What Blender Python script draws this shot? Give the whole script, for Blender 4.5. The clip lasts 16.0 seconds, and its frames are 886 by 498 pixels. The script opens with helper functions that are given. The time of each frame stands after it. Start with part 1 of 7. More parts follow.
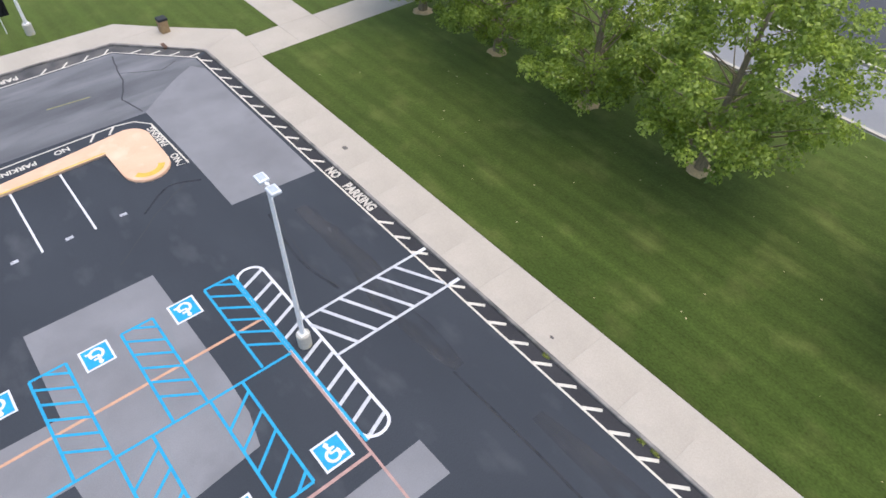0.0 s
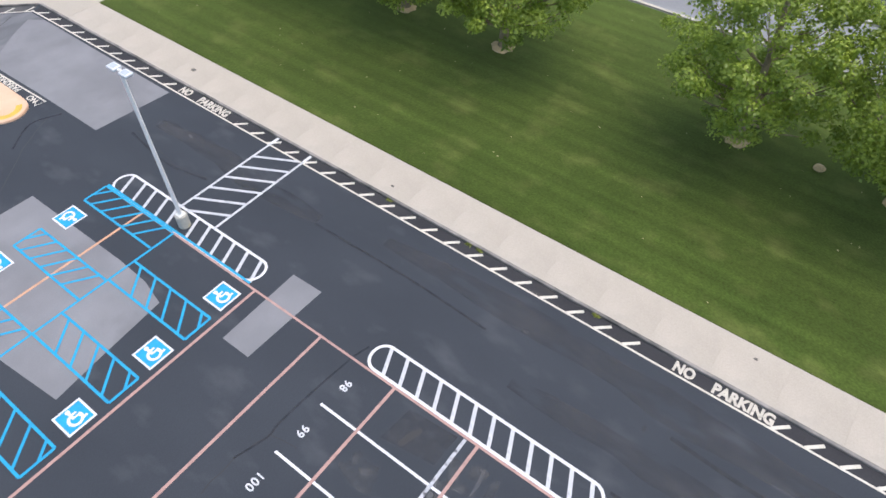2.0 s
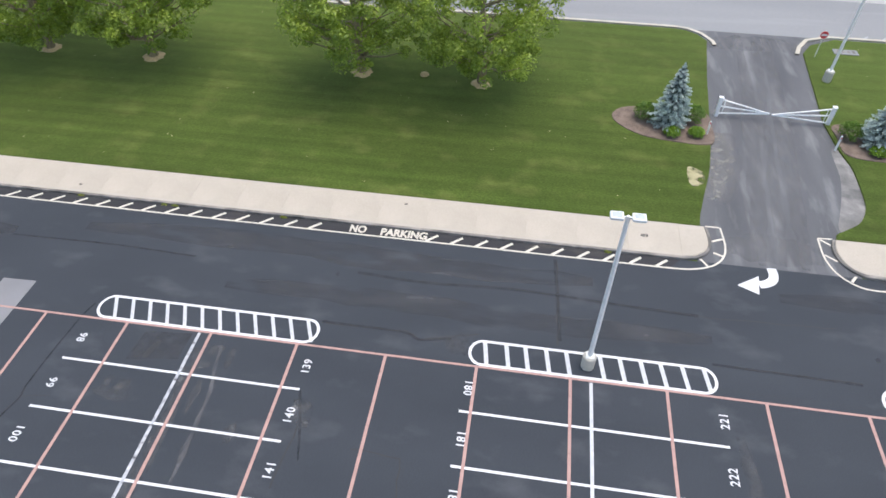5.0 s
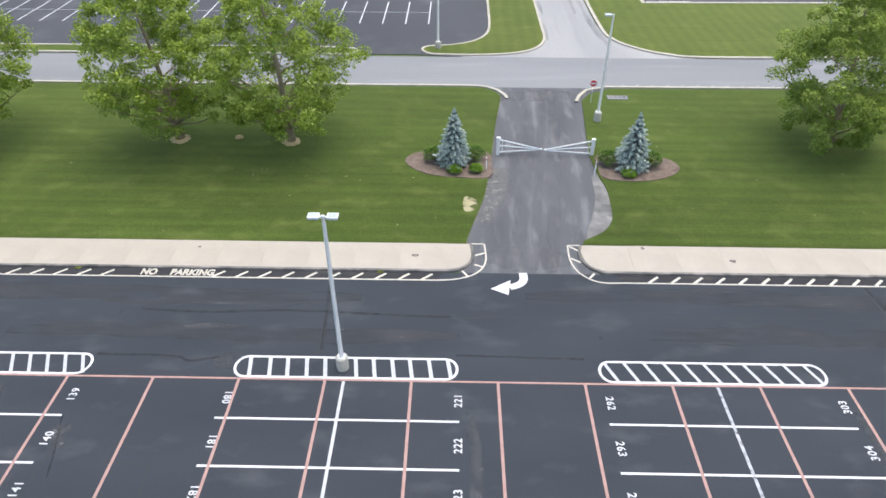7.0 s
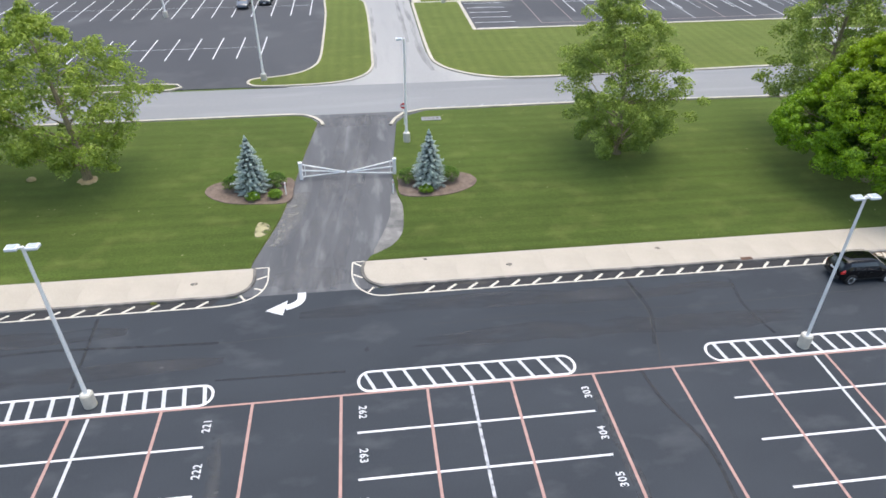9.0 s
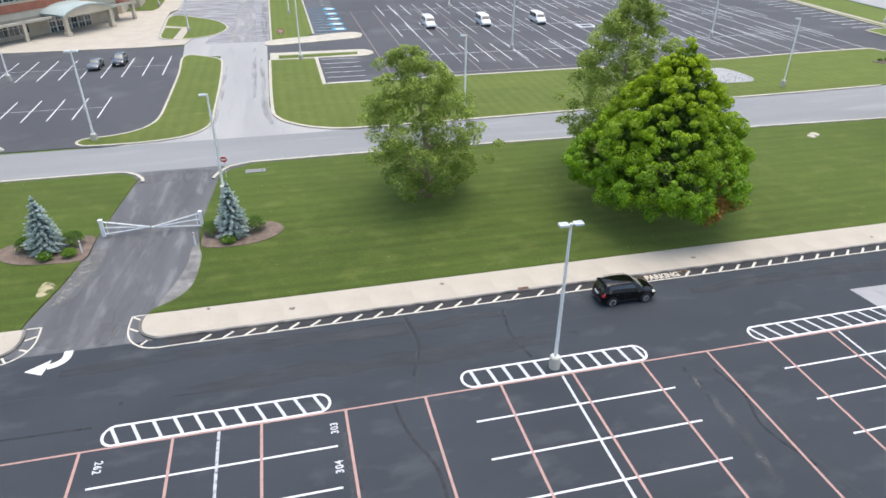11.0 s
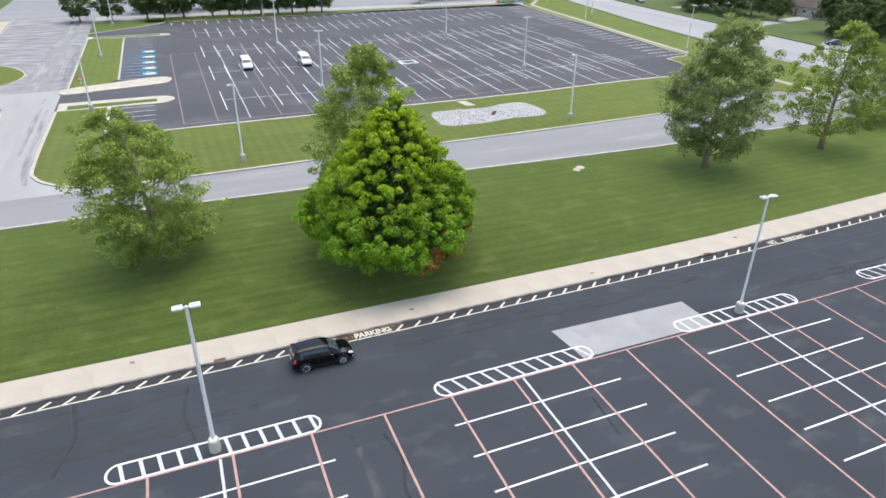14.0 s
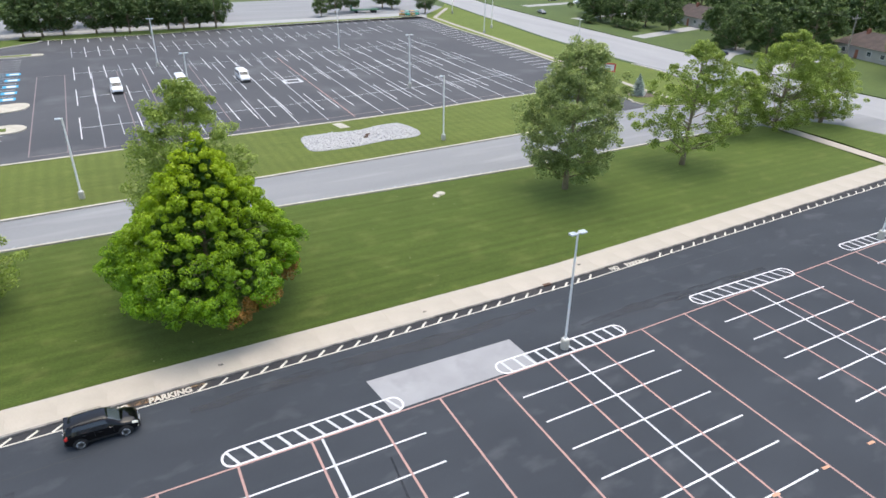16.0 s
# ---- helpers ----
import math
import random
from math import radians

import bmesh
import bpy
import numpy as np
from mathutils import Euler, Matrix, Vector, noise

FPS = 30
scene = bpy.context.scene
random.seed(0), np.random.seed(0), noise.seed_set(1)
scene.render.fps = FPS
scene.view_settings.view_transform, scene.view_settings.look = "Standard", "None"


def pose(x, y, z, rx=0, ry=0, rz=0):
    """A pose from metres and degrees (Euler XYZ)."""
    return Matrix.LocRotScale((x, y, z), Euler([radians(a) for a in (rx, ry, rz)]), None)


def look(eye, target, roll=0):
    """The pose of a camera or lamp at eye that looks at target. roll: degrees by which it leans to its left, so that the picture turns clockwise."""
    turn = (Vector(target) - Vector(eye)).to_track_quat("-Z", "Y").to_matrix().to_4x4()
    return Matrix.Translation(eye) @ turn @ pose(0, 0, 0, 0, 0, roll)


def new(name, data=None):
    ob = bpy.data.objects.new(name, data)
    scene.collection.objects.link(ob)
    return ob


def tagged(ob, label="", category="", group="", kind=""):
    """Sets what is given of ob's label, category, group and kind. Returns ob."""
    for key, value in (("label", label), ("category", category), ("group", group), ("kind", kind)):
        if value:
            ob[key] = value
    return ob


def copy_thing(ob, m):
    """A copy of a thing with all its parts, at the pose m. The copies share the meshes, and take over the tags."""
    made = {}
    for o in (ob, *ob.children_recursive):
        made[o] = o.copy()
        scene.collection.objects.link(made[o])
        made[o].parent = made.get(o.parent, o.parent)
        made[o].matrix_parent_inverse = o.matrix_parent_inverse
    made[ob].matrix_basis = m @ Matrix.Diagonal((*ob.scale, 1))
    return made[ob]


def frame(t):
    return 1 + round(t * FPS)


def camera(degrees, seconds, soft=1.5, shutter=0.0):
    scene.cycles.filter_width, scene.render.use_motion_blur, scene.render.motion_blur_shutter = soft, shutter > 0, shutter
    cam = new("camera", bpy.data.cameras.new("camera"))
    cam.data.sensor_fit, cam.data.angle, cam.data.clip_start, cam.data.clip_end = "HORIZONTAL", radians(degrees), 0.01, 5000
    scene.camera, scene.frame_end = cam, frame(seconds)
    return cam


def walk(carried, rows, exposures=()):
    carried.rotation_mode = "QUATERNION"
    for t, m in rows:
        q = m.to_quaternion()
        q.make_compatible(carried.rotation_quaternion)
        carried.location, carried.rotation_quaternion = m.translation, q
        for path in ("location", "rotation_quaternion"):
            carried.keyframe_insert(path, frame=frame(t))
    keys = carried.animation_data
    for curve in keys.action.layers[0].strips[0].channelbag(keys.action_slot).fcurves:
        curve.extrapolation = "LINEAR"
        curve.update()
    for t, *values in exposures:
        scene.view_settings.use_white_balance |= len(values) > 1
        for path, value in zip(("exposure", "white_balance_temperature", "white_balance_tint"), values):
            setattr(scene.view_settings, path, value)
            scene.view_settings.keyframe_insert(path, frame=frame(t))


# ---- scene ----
cam = camera(68.6, 16.0, soft=1.6)
PATH = [
    (0, (-6.035, -2.15, 25.337), (-5.132, -1.101, 23.893), 1.1),
    (0.5, (-7.164, -4.143, 25.679), (-6.227, -3.162, 24.21), 0.9),
    (1, (-8.297, -6.086, 25.803), (-7.319, -5.175, 24.316), 0.6),
    (1.5, (-9.451, -8.052, 26.147), (-8.43, -7.216, 24.644), 1.1),
    (2, (-10.52, -10.129, 26.353), (-9.458, -9.362, 24.841), 1.1),
    (2.5, (-11.632, -11.913, 26.443), (-10.524, -11.226, 24.926), 1.0),
    (3, (-12.762, -13.651, 26.411), (-11.607, -13.041, 24.896), 0.4),
    (3.5, (-13.969, -15.007, 26.605), (-12.764, -14.501, 25.09), 0.4),
    (4, (-15.252, -16.308, 26.629), (-13.994, -15.909, 25.126), 0.4),
    (4.5, (-16.722, -17.726, 26.578), (-15.405, -17.428, 25.102), 0.2),
    (5, (-18.641, -19.333, 26.658), (-17.238, -19.126, 25.247), 0.3),
    (5.2, (-19.402, -20.275, 26.688), (-17.966, -20.09, 25.308), -0.0),
    (7.5, (-23.407, -31.933, 26.145), (-21.797, -31.947, 24.959), 0.2),
    (8, (-23.62, -34.215, 25.979), (-22.004, -34.29, 24.803), 0.3),
    (8.5, (-23.957, -36.445, 25.811), (-22.331, -36.589, 24.656), 0.4),
    (9, (-24.485, -38.882, 25.724), (-22.844, -39.088, 24.6), 0.3),
    (9.2, (-24.84, -39.994, 25.653), (-23.189, -40.217, 24.546), 0.2),
    (11.5, (-28.205, -51.49, 26.154), (-26.52, -51.96, 25.184), 0.5),
    (12, (-28.661, -54.128, 26.428), (-26.981, -54.645, 25.473), 0.5),
    (12.5, (-29.072, -56.684, 26.857), (-27.402, -57.244, 25.91), 0.6),
    (13, (-29.476, -59.28, 27.251), (-27.815, -59.881, 26.312), 0.6),
    (13.5, (-29.812, -61.906, 27.625), (-28.163, -62.547, 26.692), 0.6),
    (14, (-30.17, -64.427, 28.005), (-28.534, -65.11, 27.079), 0.6),
    (14.5, (-30.456, -67.165, 28.344), (-28.832, -67.884, 27.423), 0.6),
    (15, (-30.776, -69.622, 28.726), (-29.169, -70.385, 27.811), 0.7),
    (15.5, (-30.939, -72.231, 29.101), (-29.35, -73.036, 28.192), 0.8),
    (16, (-31.111, -74.722, 29.547), (-29.543, -75.569, 28.64), 0.8),
]
walk(cam, [(t, look(eye, target, roll)) for t, eye, target, roll in PATH], [(0.0, 0.87, 6480, 10), (4.0, 0.96, 6600, 8), (8.0, 1.06, 6680, 6), (16.0, 1.06, 6700, 6)])

# ---- world, sun, exposure ----
world = bpy.data.worlds.new("overcast_sky")
scene.world = world
world.use_nodes = True
wn = world.node_tree.nodes
sky = wn.new("ShaderNodeTexSky")
sky.sky_type = "NISHITA"
sky.sun_disc = False
sky.sun_elevation = radians(78)
sky.sun_rotation = radians(140)
sky.air_density, sky.dust_density, sky.ozone_density = 1.0, 3.4, 1.2
wn["Background"].inputs[1].default_value = 0.15
world.node_tree.links.new(sky.outputs[0], wn["Background"].inputs[0])
sun = new("sun", bpy.data.lights.new("sun", "SUN"))
sun.data.energy, sun.data.angle, sun.data.color = 0.75, radians(60), (1.0, 0.96, 0.9)
sun.matrix_world = look((0, 0, 100), (-7, 6, 55))


# ---- materials ----
def surface(name, light, dark, scale=1.0, rough=0.85, fine=40.0, bump=0.15, stain=None, stain_scale=0.15, stain_at=(0.55, 0.75),
            metal=0.0, vary=0.0, stretch=(1, 1, 1), grain=0.35, detail=5.0, specular=0.5, worn=None, worn_scale=1.5):
    """A surface with broad patches from light to dark, fine grain, stains and a per-object tint."""
    m = bpy.data.materials.new(name)
    m.use_nodes = True
    nt = m.node_tree
    nodes, link = nt.nodes, nt.links.new
    bsdf = nodes["Principled BSDF"]
    where = nodes.new("ShaderNodeTexCoord")
    mapping = nodes.new("ShaderNodeMapping")
    mapping.inputs["Scale"].default_value = stretch
    link(where.outputs["Object"], mapping.inputs[0])

    def noise_of(s, d=detail):
        n = nodes.new("ShaderNodeTexNoise")
        n.inputs["Scale"].default_value, n.inputs["Detail"].default_value = s, d
        link(mapping.outputs[0], n.inputs["Vector"])
        return n.outputs["Fac"]

    def mixed(fac, a, b):
        x = nodes.new("ShaderNodeMix")
        x.data_type = "RGBA"
        for k, v in ((0, fac), (6, a), (7, b)):
            if isinstance(v, (tuple, float, int)):
                x.inputs[k].default_value = (*v, 1) if isinstance(v, tuple) else v
            else:
                link(v, x.inputs[k])
        return x.outputs[2]

    def ramp(fac, lo, hi):
        r = nodes.new("ShaderNodeMapRange")
        r.inputs[1].default_value, r.inputs[2].default_value = lo, hi
        link(fac, r.inputs[0])
        return r.outputs[0]

    broad, small = noise_of(scale), noise_of(fine, 3.0)
    colour = mixed(ramp(broad, 0.32, 0.68), dark, light)
    colour = mixed(ramp(small, 0.25, 0.75), mixed(grain, colour, (0.0, 0.0, 0.0)), colour)
    if stain:
        colour = mixed(ramp(noise_of(stain_scale, 6.0), *stain_at), colour, stain)
    if vary:
        info = nodes.new("ShaderNodeObjectInfo")
        hsv = nodes.new("ShaderNodeHueSaturation")
        link(ramp(info.outputs["Random"], 0, 1), hsv.inputs["Value"])
        fix = hsv.inputs["Value"].links[0].from_node
        fix.inputs[3].default_value, fix.inputs[4].default_value = 1 - vary, 1 + vary
        link(colour, hsv.inputs["Color"])
        colour = hsv.outputs[0]
    link(colour, bsdf.inputs["Base Color"])
    bsdf.inputs["Roughness"].default_value, bsdf.inputs["Metallic"].default_value = rough, metal
    bsdf.inputs["Specular IOR Level"].default_value = specular
    if bump:
        b = nodes.new("ShaderNodeBump")
        b.inputs["Strength"].default_value, b.inputs["Distance"].default_value = bump, 0.02
        link(small, b.inputs["Height"])
        link(b.outputs[0], bsdf.inputs["Normal"])
    if worn:
        link(ramp(noise_of(worn_scale, 8.0), *worn), bsdf.inputs["Alpha"])
    return m


def lawn_material(name="mown_grass", across=False):
    """Mown grass: narrow mower swaths along the road, broad uneven patches, tufts and fine blades."""
    m = surface(name, (0.100, 0.122, 0.028) if across else (0.063, 0.096, 0.018), (0.074, 0.098, 0.021) if across else (0.048, 0.079, 0.014), scale=0.30, rough=0.95, fine=9.0, bump=0.6,
                stain=(0.118, 0.132, 0.038), stain_scale=0.45, stain_at=(0.53, 0.92), stretch=(1.0, 0.75, 1.0), grain=0.50, detail=7.0, specular=0.1)
    nt = m.node_tree
    nodes, link = nt.nodes, nt.links.new
    bsdf = nodes["Principled BSDF"]
    before = bsdf.inputs["Base Color"].links[0].from_socket
    pos = nodes.new("ShaderNodeTexCoord")

    def layer(kind, stretch, keys, outlet="Fac"):
        mapping = nodes.new("ShaderNodeMapping")
        mapping.inputs["Scale"].default_value = stretch
        mapping.inputs["Rotation"].default_value = (0, 0, radians(90 if across else 0))
        link(pos.outputs["Object"], mapping.inputs[0])
        tex = nodes.new(kind)
        for key, v in keys:
            tex.inputs[key].default_value = v
        link(mapping.outputs[0], tex.inputs["Vector"])
        return tex, tex.outputs[outlet]

    def weigh(a, b, wa, wb):
        x, y = nodes.new("ShaderNodeMath"), nodes.new("ShaderNodeMath")
        x.operation = y.operation = "MULTIPLY_ADD"
        link(a, x.inputs[0])
        x.inputs[1].default_value, x.inputs[2].default_value = wa, 0.0
        link(b, y.inputs[0])
        y.inputs[1].default_value = wb
        link(x.outputs[0], y.inputs[2])
        return y.outputs[0]

    wave, swath = layer("ShaderNodeTexWave", (1.6, 1, 1) if across else (1, 1, 1), (("Scale", 0.21), ("Distortion", 1.6), ("Detail", 4.0), ("Detail Scale", 0.22)))
    wave.wave_type, wave.bands_direction, wave.wave_profile = "BANDS", "X", "SIN"
    streak = layer("ShaderNodeTexNoise", (1.7, 0.045, 1), (("Scale", 1.0), ("Detail", 5.0), ("Roughness", 0.65)))[1]
    tuft = layer("ShaderNodeTexNoise", (1, 0.7, 1), (("Scale", 2.6), ("Detail", 6.0), ("Roughness", 0.7)))[1]
    broad = layer("ShaderNodeTexNoise", (1, 0.4, 1), (("Scale", 0.10), ("Detail", 3.0)))[1]
    mixed = weigh(weigh(swath, streak, 0.15 if across else 0.13, 0.62), weigh(tuft, broad, 0.50, 0.44), 1.0, 1.0)
    r = nodes.new("ShaderNodeMapRange")
    for k, v in ((1, 0.61), (2, 1.09), (3, 0.58), (4, 1.34)):
        r.inputs[k].default_value = v
    link(mixed, r.inputs[0])
    hsv = nodes.new("ShaderNodeHueSaturation")
    link(before, hsv.inputs["Color"])
    link(r.outputs[0], hsv.inputs["Value"])
    link(hsv.outputs[0], bsdf.inputs["Base Color"])
    bsdf.inputs["Sheen Weight"].default_value, bsdf.inputs["Sheen Roughness"].default_value = 0.50, 0.5
    bsdf.inputs["Sheen Tint"].default_value = (0.68, 0.76, 0.22, 1)
    return m


def leaf_material(name, light, dark, through_light=0.35, upper_tint=None):
    """Leaves: tint per leaf, some light through them."""
    m = bpy.data.materials.new(name)
    m.use_nodes = True
    nodes, link = m.node_tree.nodes, m.node_tree.links.new
    nodes.clear()
    out = nodes.new("ShaderNodeOutputMaterial")
    geo, coord = nodes.new("ShaderNodeNewGeometry"), nodes.new("ShaderNodeTexCoord")
    n = nodes.new("ShaderNodeTexNoise")
    n.inputs["Scale"].default_value = 0.55
    link(coord.outputs["Object"], n.inputs["Vector"])
    add = nodes.new("ShaderNodeMath")
    add.operation = "MULTIPLY_ADD"
    add.inputs[1].default_value, add.inputs[2].default_value = 0.6, -0.1
    link(geo.outputs["Random Per Island"], add.inputs[0])
    add2 = nodes.new("ShaderNodeMath")
    link(add.outputs[0], add2.inputs[0])
    r = nodes.new("ShaderNodeMapRange")
    r.inputs[1].default_value, r.inputs[2].default_value, r.inputs[3].default_value, r.inputs[4].default_value = 0.3, 0.7, 0.0, 0.5
    link(n.outputs["Fac"], r.inputs[0])
    link(r.outputs[0], add2.inputs[1])
    ramp = nodes.new("ShaderNodeValToRGB")
    ramp.color_ramp.elements[0].color, ramp.color_ramp.elements[1].color = (*dark, 1), (*light, 1)
    link(add2.outputs[0], ramp.inputs[0])
    colour = ramp.outputs[0]
    # Mixes towards this tint with height, from 5 to 14 m.
    if upper_tint:
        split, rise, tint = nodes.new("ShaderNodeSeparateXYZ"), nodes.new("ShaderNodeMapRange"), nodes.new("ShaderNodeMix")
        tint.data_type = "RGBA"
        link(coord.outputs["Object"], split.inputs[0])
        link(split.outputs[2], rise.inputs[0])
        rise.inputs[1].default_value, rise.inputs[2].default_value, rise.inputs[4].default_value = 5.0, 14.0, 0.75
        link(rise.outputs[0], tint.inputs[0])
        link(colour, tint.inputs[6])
        tint.inputs[7].default_value = (*upper_tint, 1)
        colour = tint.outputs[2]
    diff, trans, gloss = nodes.new("ShaderNodeBsdfDiffuse"), nodes.new("ShaderNodeBsdfTranslucent"), nodes.new("ShaderNodeBsdfGlossy")
    gloss.inputs["Roughness"].default_value = 0.45
    gloss.inputs["Color"].default_value = (0.6, 0.62, 0.6, 1)
    link(colour, diff.inputs[0])
    link(colour, trans.inputs[0])
    mix, mix2 = nodes.new("ShaderNodeMixShader"), nodes.new("ShaderNodeMixShader")
    mix.inputs[0].default_value, mix2.inputs[0].default_value = through_light, 0.045
    link(diff.outputs[0], mix.inputs[1])
    link(trans.outputs[0], mix.inputs[2])
    link(mix.outputs[0], mix2.inputs[1])
    link(gloss.outputs[0], mix2.inputs[2])
    link(mix2.outputs[0], out.inputs[0])
    return m


def plain(name, colour, rough=0.5, metal=0.0, coat=0.0, transmission=0.0, emission=None):
    m = bpy.data.materials.new(name)
    m.use_nodes = True
    b = m.node_tree.nodes["Principled BSDF"]
    b.inputs["Base Color"].default_value = (*colour, 1)
    b.inputs["Roughness"].default_value, b.inputs["Metallic"].default_value = rough, metal
    b.inputs["Coat Weight"].default_value, b.inputs["Transmission Weight"].default_value = coat, transmission
    if emission:
        b.inputs["Emission Color"].default_value, b.inputs["Emission Strength"].default_value = (*emission, 1), 1.5
    return m


M_ASPHALT = surface("sealed_asphalt", (0.0500, 0.0577, 0.0690), (0.0398, 0.0465, 0.0565), scale=0.22, rough=0.85, fine=26, bump=0.25, specular=0.3,
                    stain=(0.088, 0.093, 0.102), stain_scale=0.5, stain_at=(0.56, 0.88), grain=0.26, detail=8.0, stretch=(1.1, 0.55, 1.0))
M_OLD_ASPHALT = surface("worn_grey_asphalt", (0.135, 0.138, 0.147), (0.082, 0.085, 0.093), scale=0.25, detail=8.0, rough=0.85, fine=22, bump=0.25,
                        stain=(0.24, 0.24, 0.245), stain_scale=0.6, stain_at=(0.52, 0.80), grain=0.25, stretch=(0.4, 1.6, 1))
M_PATCH = surface("pale_unsealed_asphalt", (0.255, 0.256, 0.268), (0.195, 0.196, 0.206), scale=0.25, rough=0.9, fine=22, bump=0.25,
                  stain=(0.16, 0.16, 0.168), stain_scale=0.3, grain=0.18)
M_NORTH = surface("weathered_asphalt", (0.165, 0.168, 0.178), (0.085, 0.088, 0.096), scale=0.3, stretch=(0.35, 1.3, 1.0), detail=8.0, rough=0.8, fine=22, bump=0.25,
                  stain=(0.23, 0.23, 0.24), stain_scale=0.35, stain_at=(0.5, 0.8), grain=0.2)
M_BRIGHT_PATCH = surface("bare_light_asphalt", (0.36, 0.36, 0.37), (0.29, 0.29, 0.30), scale=0.3, rough=0.9, fine=22, bump=0.25, stain=(0.25, 0.25, 0.26), stain_scale=0.5, grain=0.15)
M_LOT2 = surface("distant_lot_asphalt", (0.068, 0.070, 0.078), (0.050, 0.052, 0.060), scale=0.06, rough=0.8, fine=14, bump=0.2,
                 stain=(0.095, 0.097, 0.105), stain_scale=0.11, grain=0.2)
M_WALK = surface("broom_finished_concrete", (0.478, 0.430, 0.362), (0.425, 0.382, 0.318), scale=0.35, rough=0.9, fine=18, bump=0.2,
                 stain=(0.365, 0.33, 0.283), stain_scale=0.9, stain_at=(0.6, 0.85), vary=0.012, grain=0.14)
M_CURB = surface("dirty_curb_concrete", (0.34, 0.315, 0.285), (0.16, 0.15, 0.14), scale=0.9, rough=0.92, fine=16, bump=0.3,
                 stain=(0.07, 0.07, 0.065), stain_scale=0.6, stain_at=(0.5, 0.7), grain=0.2)
M_PALE_CURB = surface("pale_curb_concrete", (0.54, 0.50, 0.42), (0.42, 0.39, 0.32), scale=0.7, rough=0.9, fine=14, bump=0.2, grain=0.12)
M_ROAD = surface("concrete_road", (0.262, 0.266, 0.273), (0.222, 0.226, 0.234), scale=0.10, rough=0.88, fine=12, bump=0.2,
                 stain=(0.272, 0.276, 0.284), stain_scale=0.3, grain=0.14, stretch=(1.6, 0.2, 1))
M_ENTRY = surface("worn_concrete_drive", (0.40, 0.395, 0.385), (0.32, 0.32, 0.32), scale=0.12, rough=0.9, fine=12, bump=0.2,
                  stain=(0.27, 0.27, 0.275), stain_scale=0.5, stain_at=(0.54, 0.8), grain=0.15, stretch=(0.15, 1.2, 1))
M_MOTTLED = surface("mottled_grey_asphalt", (0.33, 0.33, 0.345), (0.15, 0.15, 0.16), scale=0.6, rough=0.9, fine=10, bump=0.2, detail=9.0,
                    stain=(0.42, 0.42, 0.43), stain_scale=0.5, stain_at=(0.5, 0.75), grain=0.25, stretch=(1.3, 0.3, 1))
M_PALE_TRACK = surface("pale_wheel_track", (0.42, 0.415, 0.41), (0.36, 0.36, 0.36), scale=0.2, rough=0.9, fine=10, bump=0.1, grain=0.15, stretch=(0.2, 1, 1), worn=(0.25, 0.75), worn_scale=0.5)
M_STREET = surface("street_concrete", (0.35, 0.35, 0.352), (0.29, 0.29, 0.295), scale=0.10, rough=0.9, fine=8, bump=0.1, grain=0.12, stretch=(0.3, 1.5, 1))
M_PALE_WEAR = surface("pale_worn_streak", (0.24, 0.24, 0.247), (0.17, 0.17, 0.177), scale=0.6, rough=0.95, fine=20, bump=0.2, grain=0.2, stretch=(0.3, 0.9, 1), worn=(0.34, 1.0), worn_scale=2.0)
M_GREY_WEAR = surface("grey_tyre_streak", (0.25, 0.25, 0.255), (0.19, 0.19, 0.195), scale=0.6, rough=0.9, fine=20, bump=0.2, grain=0.2, stretch=(0.2, 1.5, 1), worn=(0.40, 1.1), worn_scale=0.9)
M_SPILL = surface("pale_gravel_spill", (0.36, 0.35, 0.33), (0.24, 0.235, 0.22), scale=1.2, rough=0.95, fine=18, bump=0.4, grain=0.3, worn=(0.34, 0.78), worn_scale=1.7)
M_GUTTER = surface("dark_gutter_asphalt", (0.046, 0.046, 0.050), (0.034, 0.034, 0.038), scale=0.8, rough=0.85, fine=22, bump=0.3, stain=(0.105, 0.090, 0.074), stain_scale=0.7, stain_at=(0.58, 0.85), grain=0.25, specular=0.3, stretch=(1.0, 0.4, 1.0))
M_GUTTER_GREY = surface("grey_dirty_gutter", (0.13, 0.125, 0.12), (0.06, 0.06, 0.062), scale=0.7, rough=0.9, fine=22, bump=0.3, stain=(0.17, 0.15, 0.125), stain_scale=0.8, stain_at=(0.52, 0.8), grain=0.25)
M_GRASS = lawn_material()
M_GRASS_ACROSS = lawn_material("mown_grass_across", True)
M_GRASS_FAR = lawn_material("paler_mown_grass", True)
M_FIELD = surface("distant_grass", (0.098, 0.142, 0.028), (0.068, 0.108, 0.021), scale=0.05, rough=0.95, fine=3, bump=0.4, grain=0.4)
M_WHITE = surface("white_road_paint", (0.76, 0.76, 0.77), (0.65, 0.65, 0.67), scale=2.5, rough=0.7, fine=30, bump=0.15,
                  stain=(0.30, 0.30, 0.32), stain_scale=2.2, stain_at=(0.66, 0.85), grain=0.15)
M_WORN_WHITE = surface("worn_white_paint", (0.60, 0.61, 0.64), (0.40, 0.41, 0.44), scale=3.0, rough=0.75, fine=20, bump=0.15,
                       stain=(0.09, 0.09, 0.10), stain_scale=3.2, stain_at=(0.52, 0.66), grain=0.25)
M_BAR = surface("thin_white_paint", (0.62, 0.63, 0.65), (0.50, 0.51, 0.53), scale=2.5, rough=0.7, fine=30, bump=0.15, stain=(0.20, 0.20, 0.22), stain_scale=2.6, stain_at=(0.62, 0.85), grain=0.2)
